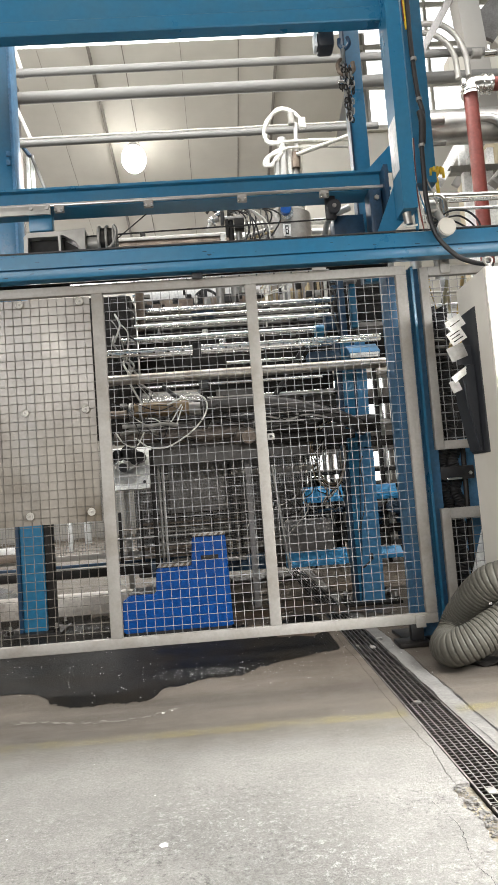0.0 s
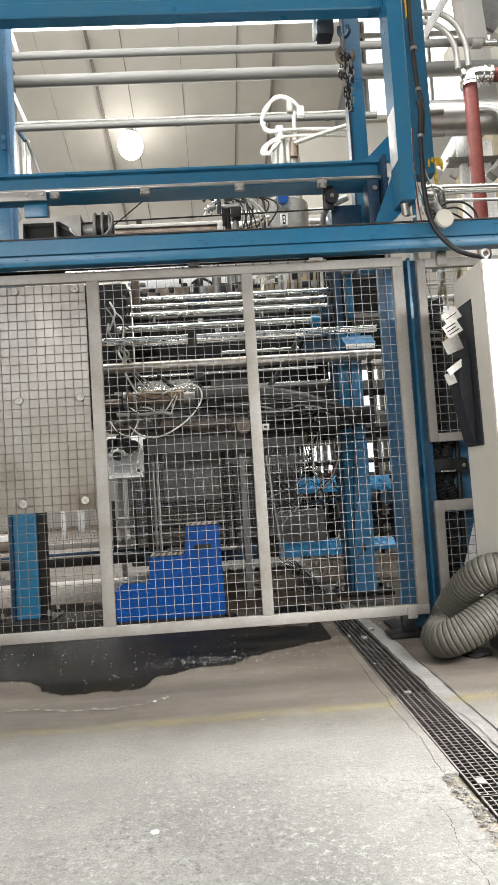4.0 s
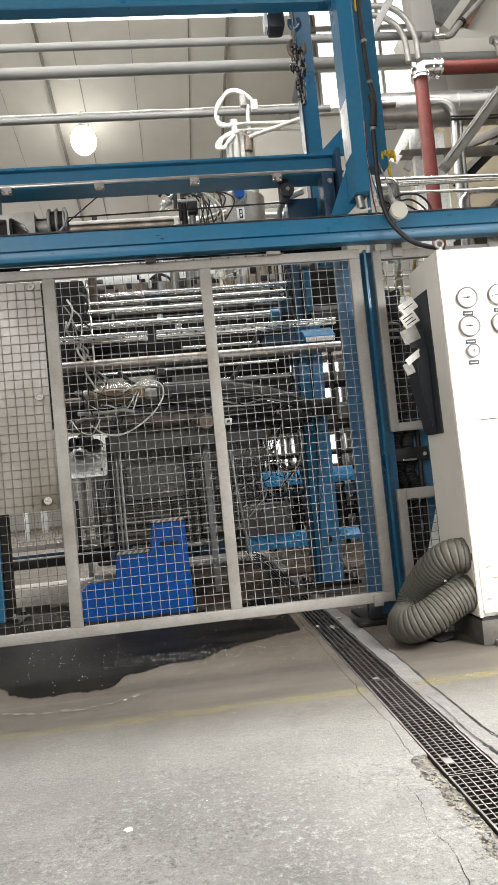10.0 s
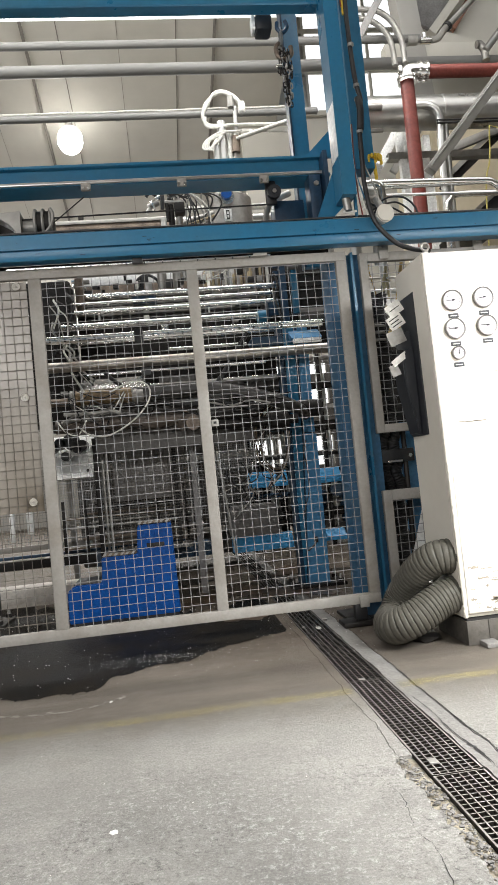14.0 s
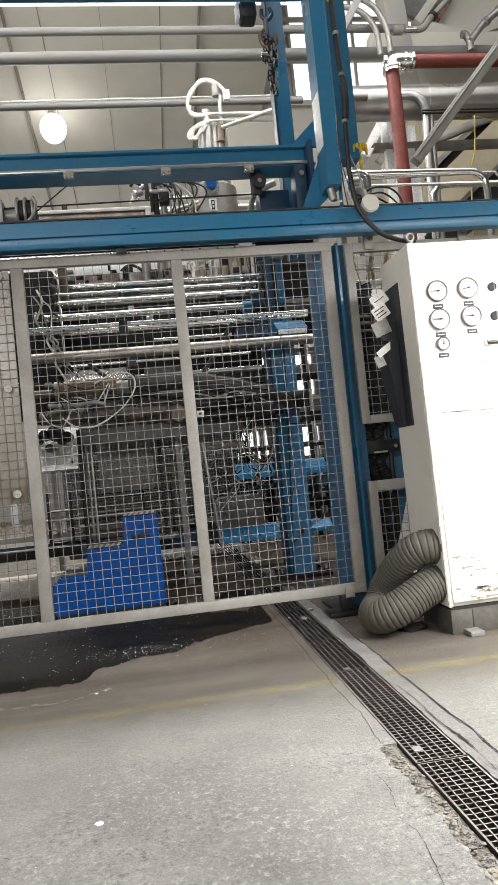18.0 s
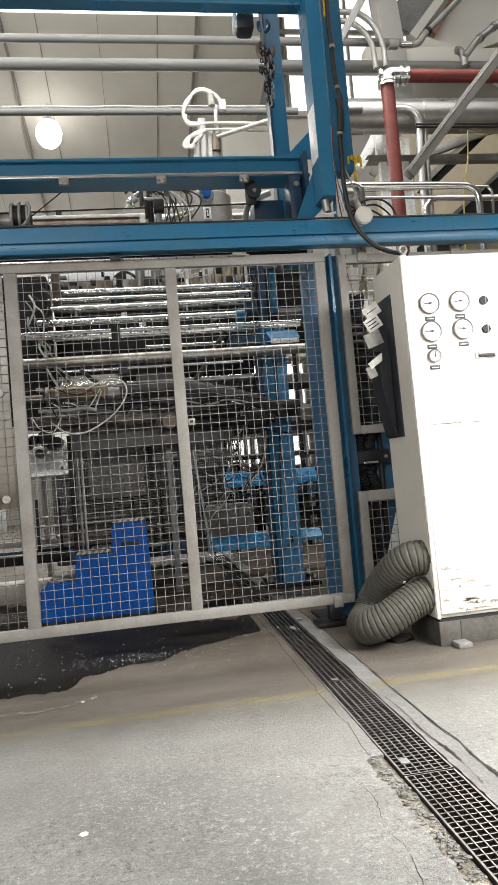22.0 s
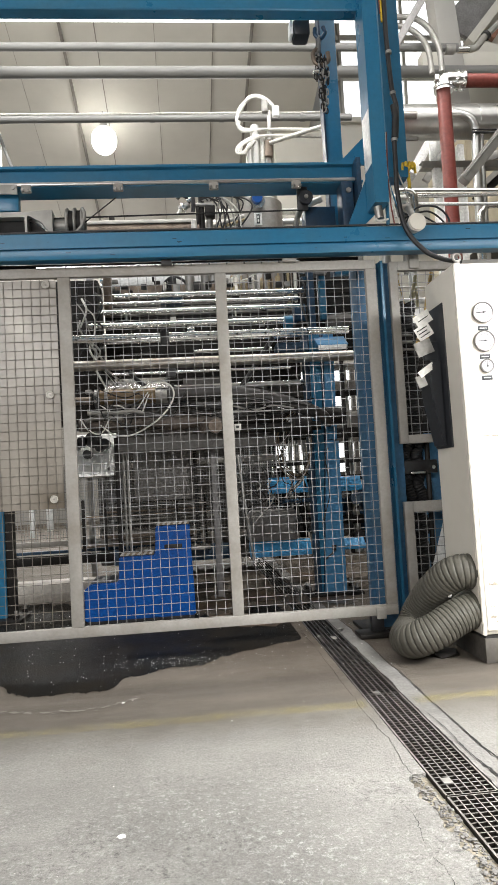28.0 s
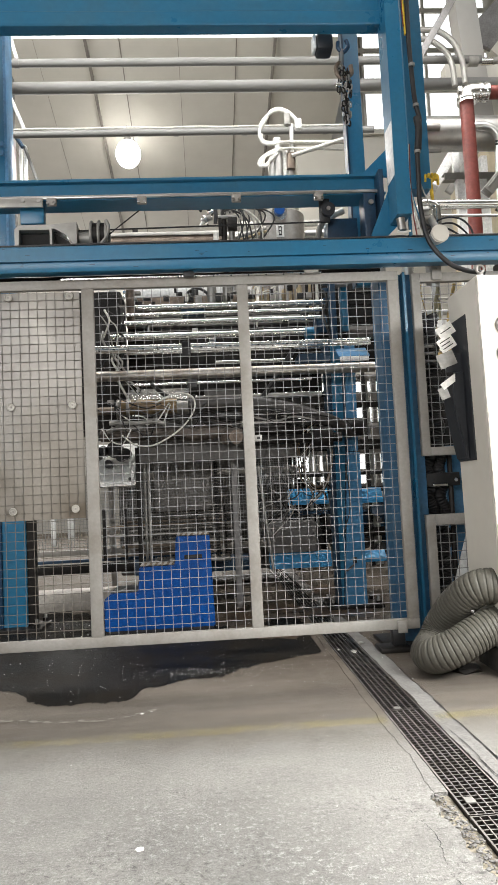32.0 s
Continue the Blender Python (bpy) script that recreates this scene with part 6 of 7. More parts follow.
part("slope_plate", profile_y(4.06, 4.07, [(1.36, 0.12), (1.56, 0.12), (1.56, 0.62), (1.52, 0.62)]), WHITE, t)
# dark box added to darken the view behind the mesh
part("dark_body", box(1.3, 2.3, 4.6, 4.8, 1.0, 1.74, 0.02), GREASE, t)
rf = random.Random(64)
for k in range(9):
    z, y = 1.78 + 0.05 * k, rf.uniform(4.5, 5.0)
    part("side_pipe", rod((1.32 + rf.uniform(0, 0.1), y, z), (2.2, y, z + rf.uniform(-0.04, 0.04)), rf.choice((0.008, 0.014, 0.022)), 12), rf.choice((CLADDING, WHITE, PIPE, BROWN, GREASE)), t)
for k in range(7):
    x, y = rf.uniform(1.36, 1.75), rf.uniform(4.4, 4.9)
    part("side_cable", sweep([(x, y, 2.25), (x + rf.uniform(-0.08, 0.08), y, 2.0), (x + rf.uniform(-0.1, 0.12), y, 1.76)], rf.choice((0.005, 0.008, 0.012)), 8), rf.choice((BLACK, BRASS, SLEEVE, WHITE_HOSE)), t)
part("side_box", box(1.55, 1.68, 4.5, 4.58, 1.9, 2.02, 0.008), WHITE, t)
part("side_box", box(1.42, 1.5, 4.46, 4.55, 1.8, 1.88, 0.008), DOOR_GREY, t)
t = thing("junction_boxes", (1.26, 4.3, 1.0), "small white boxes behind the blue column", "box")
for x, z, h in ((1.285, 1.43, 0.05), (1.292, 1.30, 0.055), (1.298, 1.16, 0.05)):
    part("box", box(x, x + 0.05, 4.25, 4.3, z, z + h, 0.003), WHITE, t)

# ---------------------------------------------------------------- above the machine
t = thing("steam_tank", (0.85, 6.5, 3.0), "grey dished steel tank with a blue valve", "tank")
part("shell", rod((0.84, 6.75, 2.7), (0.84, 6.75, 3.66), 0.24, 36), STEEL, t)
part("dome", rod((0.84, 6.75, 3.66), (0.84, 6.75, 3.72), 0.24, 36, r2=0.16), STEEL, t)
v = part("valve_flange", rod((0.80, 6.46, 3.60), (0.80, 6.52, 3.60), 0.075, 24), CHROME, t)
part("valve_wheel", rod((0.80, 6.43, 3.62), (0.80, 6.46, 3.62), 0.05, 16), BLUE_PLASTIC, v)
tag = part("rating_plate", box(0.765, 0.84, 6.49, 6.5, 3.37, 3.49, 0.002), WHITE, t, "white rating plate")
part("lettering", box(0.787, 0.818, 6.486, 6.49, 3.385, 3.475), INK, tag)
part("lettering", box(0.795, 0.811, 6.484, 6.486, 3.40, 3.425), WHITE, tag)
part("lettering", box(0.795, 0.811, 6.484, 6.486, 3.435, 3.46), WHITE, tag)

t = thing("white_hose_manifold", (0.9, 7.0, 3.4), "white plastic hoses looping round a pipe manifold", "manifold")
for dx, dz in ((0, 0), (0.025, 0.02)):
    part("hose", sweep([(0.70, 7.0, 4.64 + dz), (0.705, 7.0, 4.72), (0.74 + dx, 7.0, 4.82), (0.84, 7.0, 4.91 + dz), (0.94, 7.0, 4.93 + dz), (1.05, 7.0, 4.87 + dz), (1.12, 7.0, 4.79)], 0.017, 10), WHITE_HOSE, t)
for k in range(3):
    part("hose", sweep([(0.70 + 0.012 * k, 6.97, 4.66), (0.72, 6.97, 4.575 + 0.015 * k), (0.80, 6.97, 4.545 + 0.012 * k), (1.05, 6.97, 4.57), (1.6, 6.97, 4.563 - 0.004 * k)], 0.015, 10), WHITE_HOSE, t)
for k in range(4):
    part("hose", sweep([(1.57, 6.95, 4.47), (1.0, 6.95, 4.49), (0.84, 6.95, 4.475 - 0.012 * k), (0.71 + 0.012 * k, 6.95, 4.40), (0.67 + 0.018 * k, 6.95, 4.33), (0.70 + 0.02 * k, 6.95, 4.30), (0.80, 6.95, 4.36 + 0.01 * k), (0.88, 6.95, 4.44)], 0.013, 8), WHITE_HOSE, t)
part("arm", rod((1.02, 6.93, 4.40), (1.58, 6.9, 4.56), 0.022, 10), WHITE_HOSE, t)
for x, z0, z1, r, m in ((0.80, 3.5, 4.36, 0.035, CLADDING), (0.87, 3.5, 4.62, 0.045, CLADDING), (0.945, 3.5, 4.5, 0.03, WHITE_HOSE), (1.0, 3.5, 4.45, 0.04, STEEL), (1.03, 4.2, 4.78, 0.022, CLADDING)):
    part("standpipe", rod((x, 7.0, z0), (x + 0.012, 7.0, z1), r, 14), m, t)
part("fitting", rod((1.0, 6.98, 4.76), (1.0, 6.98, 4.88), 0.035, 12), PIPE, t)
part("fitting", box(1.08, 1.15, 6.97, 7.03, 4.72, 4.83, 0.01), WHITE, t)
part("fitting", rod((1.01, 6.97, 4.27), (1.02, 6.97, 4.44), 0.045, 14), BROWN, t)

t = thing("valve_tree", (0.24, 6.0, 2.9), "steel valve tree with air lines above the machine", "valve")
part("stem", rod((0.24, 6.0, 2.7), (0.24, 6.0, 3.46), 0.026, 12), GREASE, t)
part("stem", rod((0.31, 6.05, 2.7), (0.31, 6.05, 3.46), 0.03, 12), STEEL, t)
part("valve_head", rod((0.045, 5.98, 3.335), (0.13, 5.98, 3.375), 0.03, 14), STEEL, t)
part("valve_collar", rod((0.07, 5.98, 3.345), (0.085, 5.98, 3.352), 0.048, 14), CHROME, t)
part("handle", sweep([(0.03, 5.97, 3.42), (0.06, 5.96, 3.45), (0.1, 5.96, 3.44), (0.14, 5.97, 3.40)], 0.014, 8), BLACK, t)
part("handle", sweep([(0.16, 5.95, 3.47), (0.17, 5.95, 3.40), (0.165, 5.95, 3.30)], 0.018, 8), BLACK, t)
part("bottle", rod((0.165, 5.96, 3.12), (0.165, 5.96, 3.22), 0.026, 14), WHITE_HOSE, t)
part("brace", rod((0.36, 6.0, 3.16), (0.62, 6.0, 3.24), 0.013, 8), AGED_TAN, t)
part("brace", rod((0.40, 6.0, 3.05), (0.56, 6.0, 3.2), 0.01, 8), PIPE, t)
part("valve_head", rod((0.11, 5.98, 3.40), (0.17, 5.98, 3.43), 0.03, 12), CHROME, t)
part("spout", rod((0.02, 5.97, 3.27), (0.06, 5.97, 3.33), 0.016, 10), WHITE_HOSE, t)
part("block", box(0.19, 0.22, 5.96, 6.0, 3.20, 3.36, 0.006), GREASE, t)
part("branch", rod((0.17, 5.98, 3.37), (0.36, 5.98, 3.37), 0.02, 10), STEEL, t)
part("manifold_block", box(0.27, 0.36, 5.95, 6.05, 3.26, 3.36, 0.01), GREASE, t)
rg = random.Random(8)
for k in range(12):
    x = rg.uniform(0.2, 0.4)
    part("air_line", sweep([(x, 5.96, 3.40), (x + rg.uniform(-0.1, 0.2), 5.95, 3.44), (x + rg.uniform(0.1, 0.35), 5.96, 3.40 - rg.uniform(0, 0.1)), (x + rg.uniform(0.1, 0.3), 5.98, 3.1)], 0.007, 6), rg.choice((BLACK, PIPE, WHITE_HOSE, BLACK)), t)
part("arm", rod((0.33, 6.6, 3.40), (0.69, 6.6, 3.50), 0.028, 12), PIPE, t)

for z, y, r, x0, x1 in ((3.52, 7.2, 0.035, 0.3, 1.5), (3.66, 7.2, 0.045, 0.3, 1.6), (3.80, 7.25, 0.035, 0.33, 1.7), (3.58, 7.5, 0.07, -0.2, 1.8), (3.38, 7.4, 0.05, 0.2, 1.9)):
    pipe_x("header_pipe", x0, x1, y, z, r, CLADDING if r > 0.04 else WHITE_HOSE, "pale header pipe above the machine", (x0 + 0.3,), leg=(1.45, 2.2))
t = thing("timber_capped_beam", (-0.3, 8.0, 3.9), "dark beam with a pale top edge above the machine", "beam")
part("web", box(-2.24, 0.30, 8.0, 8.12, 3.88, 3.985, 0.004), BROWN, t)
part("cap", box(-1.66, 0.31, 7.98, 8.14, 3.986, 4.03, 0.004), PIPE, t)
part("stub", box(-0.76, -0.70, 8.0, 8.06, 4.031, 4.09, 0.004), GREASE, t)
t = thing("roof_stanchion", (-2.2, 8.4, 5.2), "white bracket and struts beside the blue column", "bracket")
part("strut", rod((-2.28, 8.4, 6.95), (-2.15, 8.4, 6.45), 0.022, 8), WHITE, t)
part("strut", rod((-2.27, 8.2, 6.05), (-2.03, 8.2, 5.42), 0.022, 8), WHITE, t)
part("strut", rod((-2.27, 8.2, 5.55), (-2.05, 8.2, 5.2), 0.025, 8), DARK_BLUE, t)
part("strut", rod((-2.05, 8.25, 5.25), (-1.84, 8.25, 4.6), 0.02, 8), DULL_PIPE, t)
part("upright", box(-2.115, -2.085, 8.25, 8.31, 3.6, 5.25, 0.004), WHITE, t)
part("upright", box(-2.06, -2.025, 8.25, 8.31, 3.6, 5.25, 0.004), WHITE, t)

# red-brown rafters far behind the beam
for x in (-0.24,):
    solo("rafter_post", box(x - 0.05, x + 0.05, 15.0, 15.1, 6.2, 7.0), RED_PIPE, "red-brown painted post under the roof", "post")

# ---------------------------------------------------------------- pipes, ducts and roof beside the machine
RUST = material("red_brown_primer", (0.19, 0.085, 0.05), 0.7, second=(0.13, 0.055, 0.035), scale=3, amount=0.6)


def bent_pipe(name, pts, r, mat, label, seg=16):
    return solo(name, sweep(pts, r, seg), mat, label, "pipe")


t = thing("clad_duct", (2.4, 7.0, 4.5), "large silver clad duct under the roof", "duct")
part("shell", rod((2.2, 7.18, 4.74), (6.6, 7.18, 4.74), 0.185, 40), CLADDING, t)
for x in (3.38, 4.6, 5.8):
    part("seam_band", rod((x - 0.02, 7.18, 4.74), (x + 0.02, 7.18, 4.74), 0.19, 40), CLADDING, t)
part("inner_pipe", rod((2.2, 6.95, 4.70), (2.62, 6.95, 4.70), 0.04, 16), STEEL, t)
solo("cable_line", rod((3.2, 6.9, 4.478), (6.0, 6.9, 4.47), 0.014, 8), BLACK, "black cable under the duct", "cable")
solo("cable_line", rod((3.2, 6.9, 4.508), (6.0, 6.9, 4.50), 0.010, 8), BLACK, "black cable under the duct", "cable")

t = thing("red_sprinkler_pipe", (2.76, 6.5, 2.4), "red painted pipe with bright couplings", "pipe")
part("riser", rod((2.745, 6.5, 0.0), (2.745, 6.5, 4.72), 0.068, 24), RED_PIPE, t)
part("branch", rod((2.95, 6.5, 4.805), (4.05, 6.5, 4.805), 0.066, 24), RED_PIPE, t)
part("branch", rod((4.12, 6.5, 4.79), (4.6, 6.5, 4.72), 0.068, 24), RED_PIPE, t)
e = part("elbow", sweep([(2.745, 6.5, 4.70), (2.75, 6.5, 4.78), (2.80, 6.5, 4.81), (2.96, 6.5, 4.806)], 0.08, 20), CHROME, t, "bright steel elbow coupling")
for z in (4.70, 4.74):
    part("clamp_ring", rod((2.745, 6.5, z - 0.012), (2.745, 6.5, z + 0.012), 0.095, 24), CHROME, e)
for x in (2.88, 2.95):
    part("clamp_ring", rod((x - 0.012, 6.5, 4.806), (x + 0.012, 6.5, 4.806), 0.098, 24), CHROME, e)
part("clamp_ring", rod((4.05, 6.5, 4.80), (4.12, 6.5, 4.79), 0.085, 24), CHROME, t)
part("bolt_lug", box(2.64, 2.68, 6.42, 6.47, 4.76, 4.83, 0.005), CHROME, t)

bent_pipe("silver_pipe", [(3.02, 7.0, 4.73), (3.12, 6.98, 4.72), (3.22, 6.96, 4.66), (3.27, 6.96, 4.52), (3.25, 6.96, 4.2), (3.22, 6.96, 2.5)], 0.045, CLADDING, "silver clad pipe bending down beside the red riser")
bent_pipe("silver_pipe", [(3.34, 7.0, 4.5), (3.33, 7.0, 4.2), (3.31, 7.0, 2.5)], 0.03, CLADDING, "thin silver clad pipe beside the red riser")
for x0, x1 in ((2.99, 3.07), (3.25, 3.34)):
    solo("white_post", box(x0, x1, 7.5, 7.58, 2.5, 4.38, 0.004), WHITE, "white painted steel post", "post")
solo("white_post", box(2.98, 3.06, 7.55, 7.6, 4.45, 4.9, 0.004), WHITE, "white painted steel post", "post")
t = thing("grey_channel", (2.9, 7.5, 4.38), "grey steel channel crossing behind the pipes", "channel")
part("channel", profile_x(2.85, 6.0, channel(7.5, 7.6, 4.375, 4.455, 0.012)), PIPE, t)


def strut(name, a, b, w, d, mat, label):
    """A square steel member from a to b."""
    a, b = Vector(a), Vector(b)
    bm = box(-w / 2, w / 2, -d / 2, d / 2, 0, (b - a).length, 0.004)
    bm.transform(Matrix.Translation(a) @ (b - a).to_track_quat("Z", "Y").to_matrix().to_4x4())
    return solo(name, bm, mat, label, "strut")


strut("roof_strut", (2.66, 6.0, 3.552), (5.98, 6.0, 7.3), 0.10, 0.10, PIPE, "pale steel channel strut running up to the roof")
strut("roof_strut", (2.66, 5.94, 3.587), (5.95, 5.94, 7.3), 0.022, 0.014, CLADDING, "bright lip of the steel channel strut")
strut("roof_strut", (2.5, 7.45, 5.6), (3.42, 7.45, 7.05), 0.06, 0.08, DOOR_GREY, "dull steel diagonal brace under the roof")
strut("roof_strut", (3.78, 8.0, 4.68), (4.85, 8.0, 5.05), 0.07, 0.10, STEEL, "dull steel diagonal brace under the roof")
strut("roof_strut", (4.28, 9.13, 6.92), (5.6, 9.15, 8.5), 0.15, 0.12, CEILING, "pale steel roof beam")
strut("roof_strut", (4.66, 9.24, 7.07), (5.75, 9.24, 8.55), 0.09, 0.1, RUST, "red-brown painted roof purlin")
strut("roof_strut", (4.9, 8.0, 5.55), (9.9, 8.0, 11.0), 0.08, 0.2, PIPE, "pale steel roof brace")
strut("roof_strut", (3.05, 8.5, 4.7), (3.62, 8.5, 5.6), 0.3, 0.1, WHITE, "cream painted sloping roof rib")
strut("roof_strut", (3.3, 8.6, 4.7), (3.95, 8.6, 5.6), 0.05, 0.1, PIPE, "pale steel roof rib")

bent_pipe("conduit", [(2.5, 7.8, 6.38), (2.9, 7.8, 6.375), (3.05, 7.8, 6.34), (3.19, 7.8, 6.21), (3.28, 7.8, 5.99), (3.30, 7.8, 5.7)], 0.034, PIPE, "grey conduit curving down from the roof")
bent_pipe("conduit", [(2.5, 7.85, 6.31), (2.8, 7.85, 6.30), (2.94, 7.85, 6.27), (3.09, 7.85, 6.15), (3.17, 7.85, 5.98), (3.19, 7.85, 5.7)], 0.034, PIPE, "grey conduit curving down from the roof")
t = thing("pipe_coupling", (3.5, 8.0, 6.1), "zinc pipe coupling with a flexible elbow", "coupling")
part("union", rod((3.44, 8.0, 6.105), (3.56, 8.0, 6.105), 0.06, 16), PIPE, t)
part("union", rod((3.60, 8.0, 6.10), (3.74, 8.0, 6.105), 0.045, 16), CHROME, t)
part("elbow", sweep([(3.74, 8.0, 6.105), (3.84, 8.0, 6.13), (3.92, 8.0, 6.22), (3.99, 8.0, 6.30)], 0.042, 12), PIPE, t)
part("riser", rod((3.98, 8.0, 6.28), (4.7, 8.0, 6.95), 0.04, 14), CLADDING, t)
part("collar", rod((3.97, 8.0, 6.27), (4.0, 8.0, 6.30), 0.06, 14), BLACK, t)
t = thing("flexible_duct_elbow", (4.6, 8.3, 6.1), "grey flexible elbow rising to the roof", "duct")
part("ring", sweep([(4.53, 8.35, 6.26), (4.58, 8.35, 6.26), (4.63, 8.35, 6.18), (4.64, 8.35, 6.05)], 0.05, 12), STEEL, t)
part("tube", sweep([(4.62, 8.3, 6.15), (4.82, 8.3, 6.37), (5.03, 8.3, 6.53), (5.6, 8.3, 6.95)], 0.046, 12), CLADDING, t)
for p, q in (((4.84, 8.3, 6.385), (4.88, 8.3, 6.415)), ((5.05, 8.3, 6.545), (5.09, 8.3, 6.575)), ((5.2, 8.3, 6.655), (5.24, 8.3, 6.685))):
    part("band", rod(p, q, 0.06, 14), STEEL, t)

# slanted concrete post and roof panels
solo("steel_post", box(3.55, 3.65, 8.8, 8.9, 0.0, 5.5, 0.006), WHITE, "white painted steel post behind the red pipe", "post")
solo("steel_post", box(3.86, 3.95, 8.8, 8.9, 0.0, 5.3, 0.006), WHITE, "white painted steel post behind the red pipe", "post")
strut("concrete_post", (4.0, 9.0, 5.6), (3.78, 9.0, 8.2), 0.26, 0.3, WALL, "cream painted concrete roof post")


def roof_slab(name, corners, thick, mat, label):
    bm = bmesh.new()
    low = [bm.verts.new(c) for c in corners]
    high = [bm.verts.new((x, y, z + thick)) for x, y, z in corners]
    bm.faces.new(low[::-1])
    bm.faces.new(high)
    for k in range(4):
        bm.faces.new((low[k], low[(k + 1) % 4], high[(k + 1) % 4], high[k]))
    bmesh.ops.recalc_face_normals(bm, faces=bm.faces[:])
    return solo(name, bm, mat, label, "ceiling", kind="structure")


roof_slab("ceiling", [(5.6, 9.6, 8.4), (12.9, 9.6, 8.4), (12.9, 12.5, 9.4), (5.9, 12.5, 9.4)], 0.15, CEILING, "cream roof panel beside the skylight")
solo("ceiling", profile_y(9.42, 9.5, [(4.74, 7.12), (5.9, 8.7), (9.0, 8.7), (9.0, 7.2), (6.15, 7.2), (5.15, 6.86)]), CEILING, "cream roof cheek panel", "ceiling", kind="structure")
solo("ceiling", profile_y(9.3, 9.36, [(3.97, 7.38), (4.7, 8.1), (5.2, 8.1), (4.37, 7.12), (4.15, 7.24)]), DOOR_GREY, "dark roof valley behind the beams", "ceiling", kind="structure")
solo("roof_gusset", profile_y(9.1, 9.14, [(4.1, 6.6), (4.42, 6.96), (4.94, 6.83), (5.3, 6.6)]), CEILING, "cream gusset plate on the roof girder", "gusset")
solo("roof_girder", box(3.5, 9.0, 8.9, 9.1, 6.42, 6.66, 0.01), CEILING, "cream painted roof girder", "girder")

# glazed monitor: bright panes between cream mullions
solo("wall_3", box(1.95, HALL_X1, 12.52, 12.7, 0, 11.0), CEILING, "cream wall that carries the glazing", "wall", kind="structure")
g = thing("window_1", (2.2, 12.5, 4.0), "tall hall glazing with cream frames", "window", kind="structure")
for i in range(4):
    x = 3.3 + 0.62 * i
    part("mullion", box(x - 0.05, x, 12.4, 12.5, 7.6, 11.0), CEILING, g)
    for j in range(2, 6):
        z = 6.05 + 0.8 * j
        part("pane", box(x + 0.006, x + 0.564, 12.44, 12.45, z, z + 0.7), GLOW_SKY, g)
for j in range(2, 7):
    z = 6.0 + 0.8 * j
    part("transom", box(3.1, 5.8, 12.41, 12.49, z - 0.05, z + 0.045), CEILING, g)

# stainless hand rails and pipes just above the blue beam
t = thing("handrail_pipework", (2.4, 5.5, 2.3), "polished steel pipes bent over the blue beam", "pipe")
part("rail", sweep([(1.85, 5.5, 3.25), (2.3, 5.5, 3.245), (2.86, 5.5, 3.235), (2.99, 5.5, 3.215), (3.055, 5.5, 3.13), (3.06, 5.5, 2.9), (3.05, 5.5, 2.4)], 0.03, 14), CHROME, t)
part("rail", sweep([(4.2, 6.0, 3.31), (3.3, 6.0, 3.322), (2.92, 6.0, 3.325), (2.83, 6.0, 3.28), (2.80, 6.0, 3.15), (2.79, 6.0, 2.4)], 0.03, 14), CHROME, t)
part("thin_rail", sweep([(1.9, 5.5, 3.205), (2.6, 5.5, 3.21), (3.08, 5.5, 3.219), (3.17, 5.5, 3.20), (3.19, 5.5, 3.13), (3.175, 5.5, 2.9)], 0.012, 8), CHROME, t)
part("thin_rail", rod((1.9, 5.5, 3.147), (3.6, 5.5, 3.115), 0.014, 8), CHROME, t)
t = thing("steel_elbow", (1.62, 4.6, 2.4), "polished steel elbow above the blue beam", "pipe")
part("elbow", sweep([(1.55, 4.6, 2.865), (1.62, 4.6, 2.87), (1.66, 4.6, 2.85), (1.672, 4.6, 2.79), (1.672, 4.6, 2.45)], 0.028, 14), CHROME, t)
part("flange", rod((1.52, 4.6, 2.80), (1.60, 4.6, 2.80), 0.05, 18), CLADDING, t)
part("flange", rod((1.53, 4.6, 2.74), (1.62, 4.6, 2.74), 0.05, 18), STEEL, t)
part("standpipe", rod((1.60, 4.65, 2.3), (1.60, 4.65, 3.0), 0.02, 12), STEEL, t)
for x, y, r in ((1.45, 5.3, 0.03), (1.75, 5.6, 0.05), (2.05, 5.8, 0.04), (2.35, 5.6, 0.03), (3.42, 6.2, 0.05), (3.62, 6.2, 0.03)):
    solo("vertical_pipe", rod((x, y, 0.0), (x, y, 2.95 if x < 3 else 2.75), r, 16), CLADDING if r > 0.03 else PIPE, "silver clad vertical pipe", "pipe", "vertical pipes behind the cabinet")
TAN = material("tan_paint", (0.52, 0.45, 0.32), 0.5, second=(0.42, 0.36, 0.25), scale=2, fine=10, amount=0.5, grainy=0.04, bump=0.0)
SLEEVE_ROPE = material("faded_yellow_rope", (0.5, 0.42, 0.12), 0.7)
# tan silo with a dark conveyor in front
solo("tan_silo", box(4.05, 7.2, 9.0, 10.5, 0.0, 5.6, 0.05), TAN, "tan painted silo behind the pipework", "silo")
t = thing("inclined_conveyor", (4.3, 8.0, 3.0), "dark inclined conveyor running up behind the pipes", "conveyor")
part("lower_belt", profile_y(8.2, 8.6, [(3.7, 3.6), (5.6, 5.08), (5.6, 4.62), (4.3, 3.6)]), BLACK, t)
part("edge_rail", profile_y(8.16, 8.199, [(3.66, 3.6), (5.6, 5.13), (5.6, 5.06), (3.74, 3.6)]), STEEL, t)
part("upper_belt", profile_y(8.05, 8.3, [(3.77, 4.33), (4.62, 5.02), (4.75, 5.02), (3.86, 4.28)]), GREASE, t)
part("upper_rail", profile_y(8.0, 8.049, [(3.70, 4.35), (4.52, 5.02), (4.60, 5.02), (3.78, 4.33)]), PIPE, t)
part("trestle", box(3.85, 3.95, 8.3, 8.4, 0.0, 4.35, 0.004), GREASE, t)
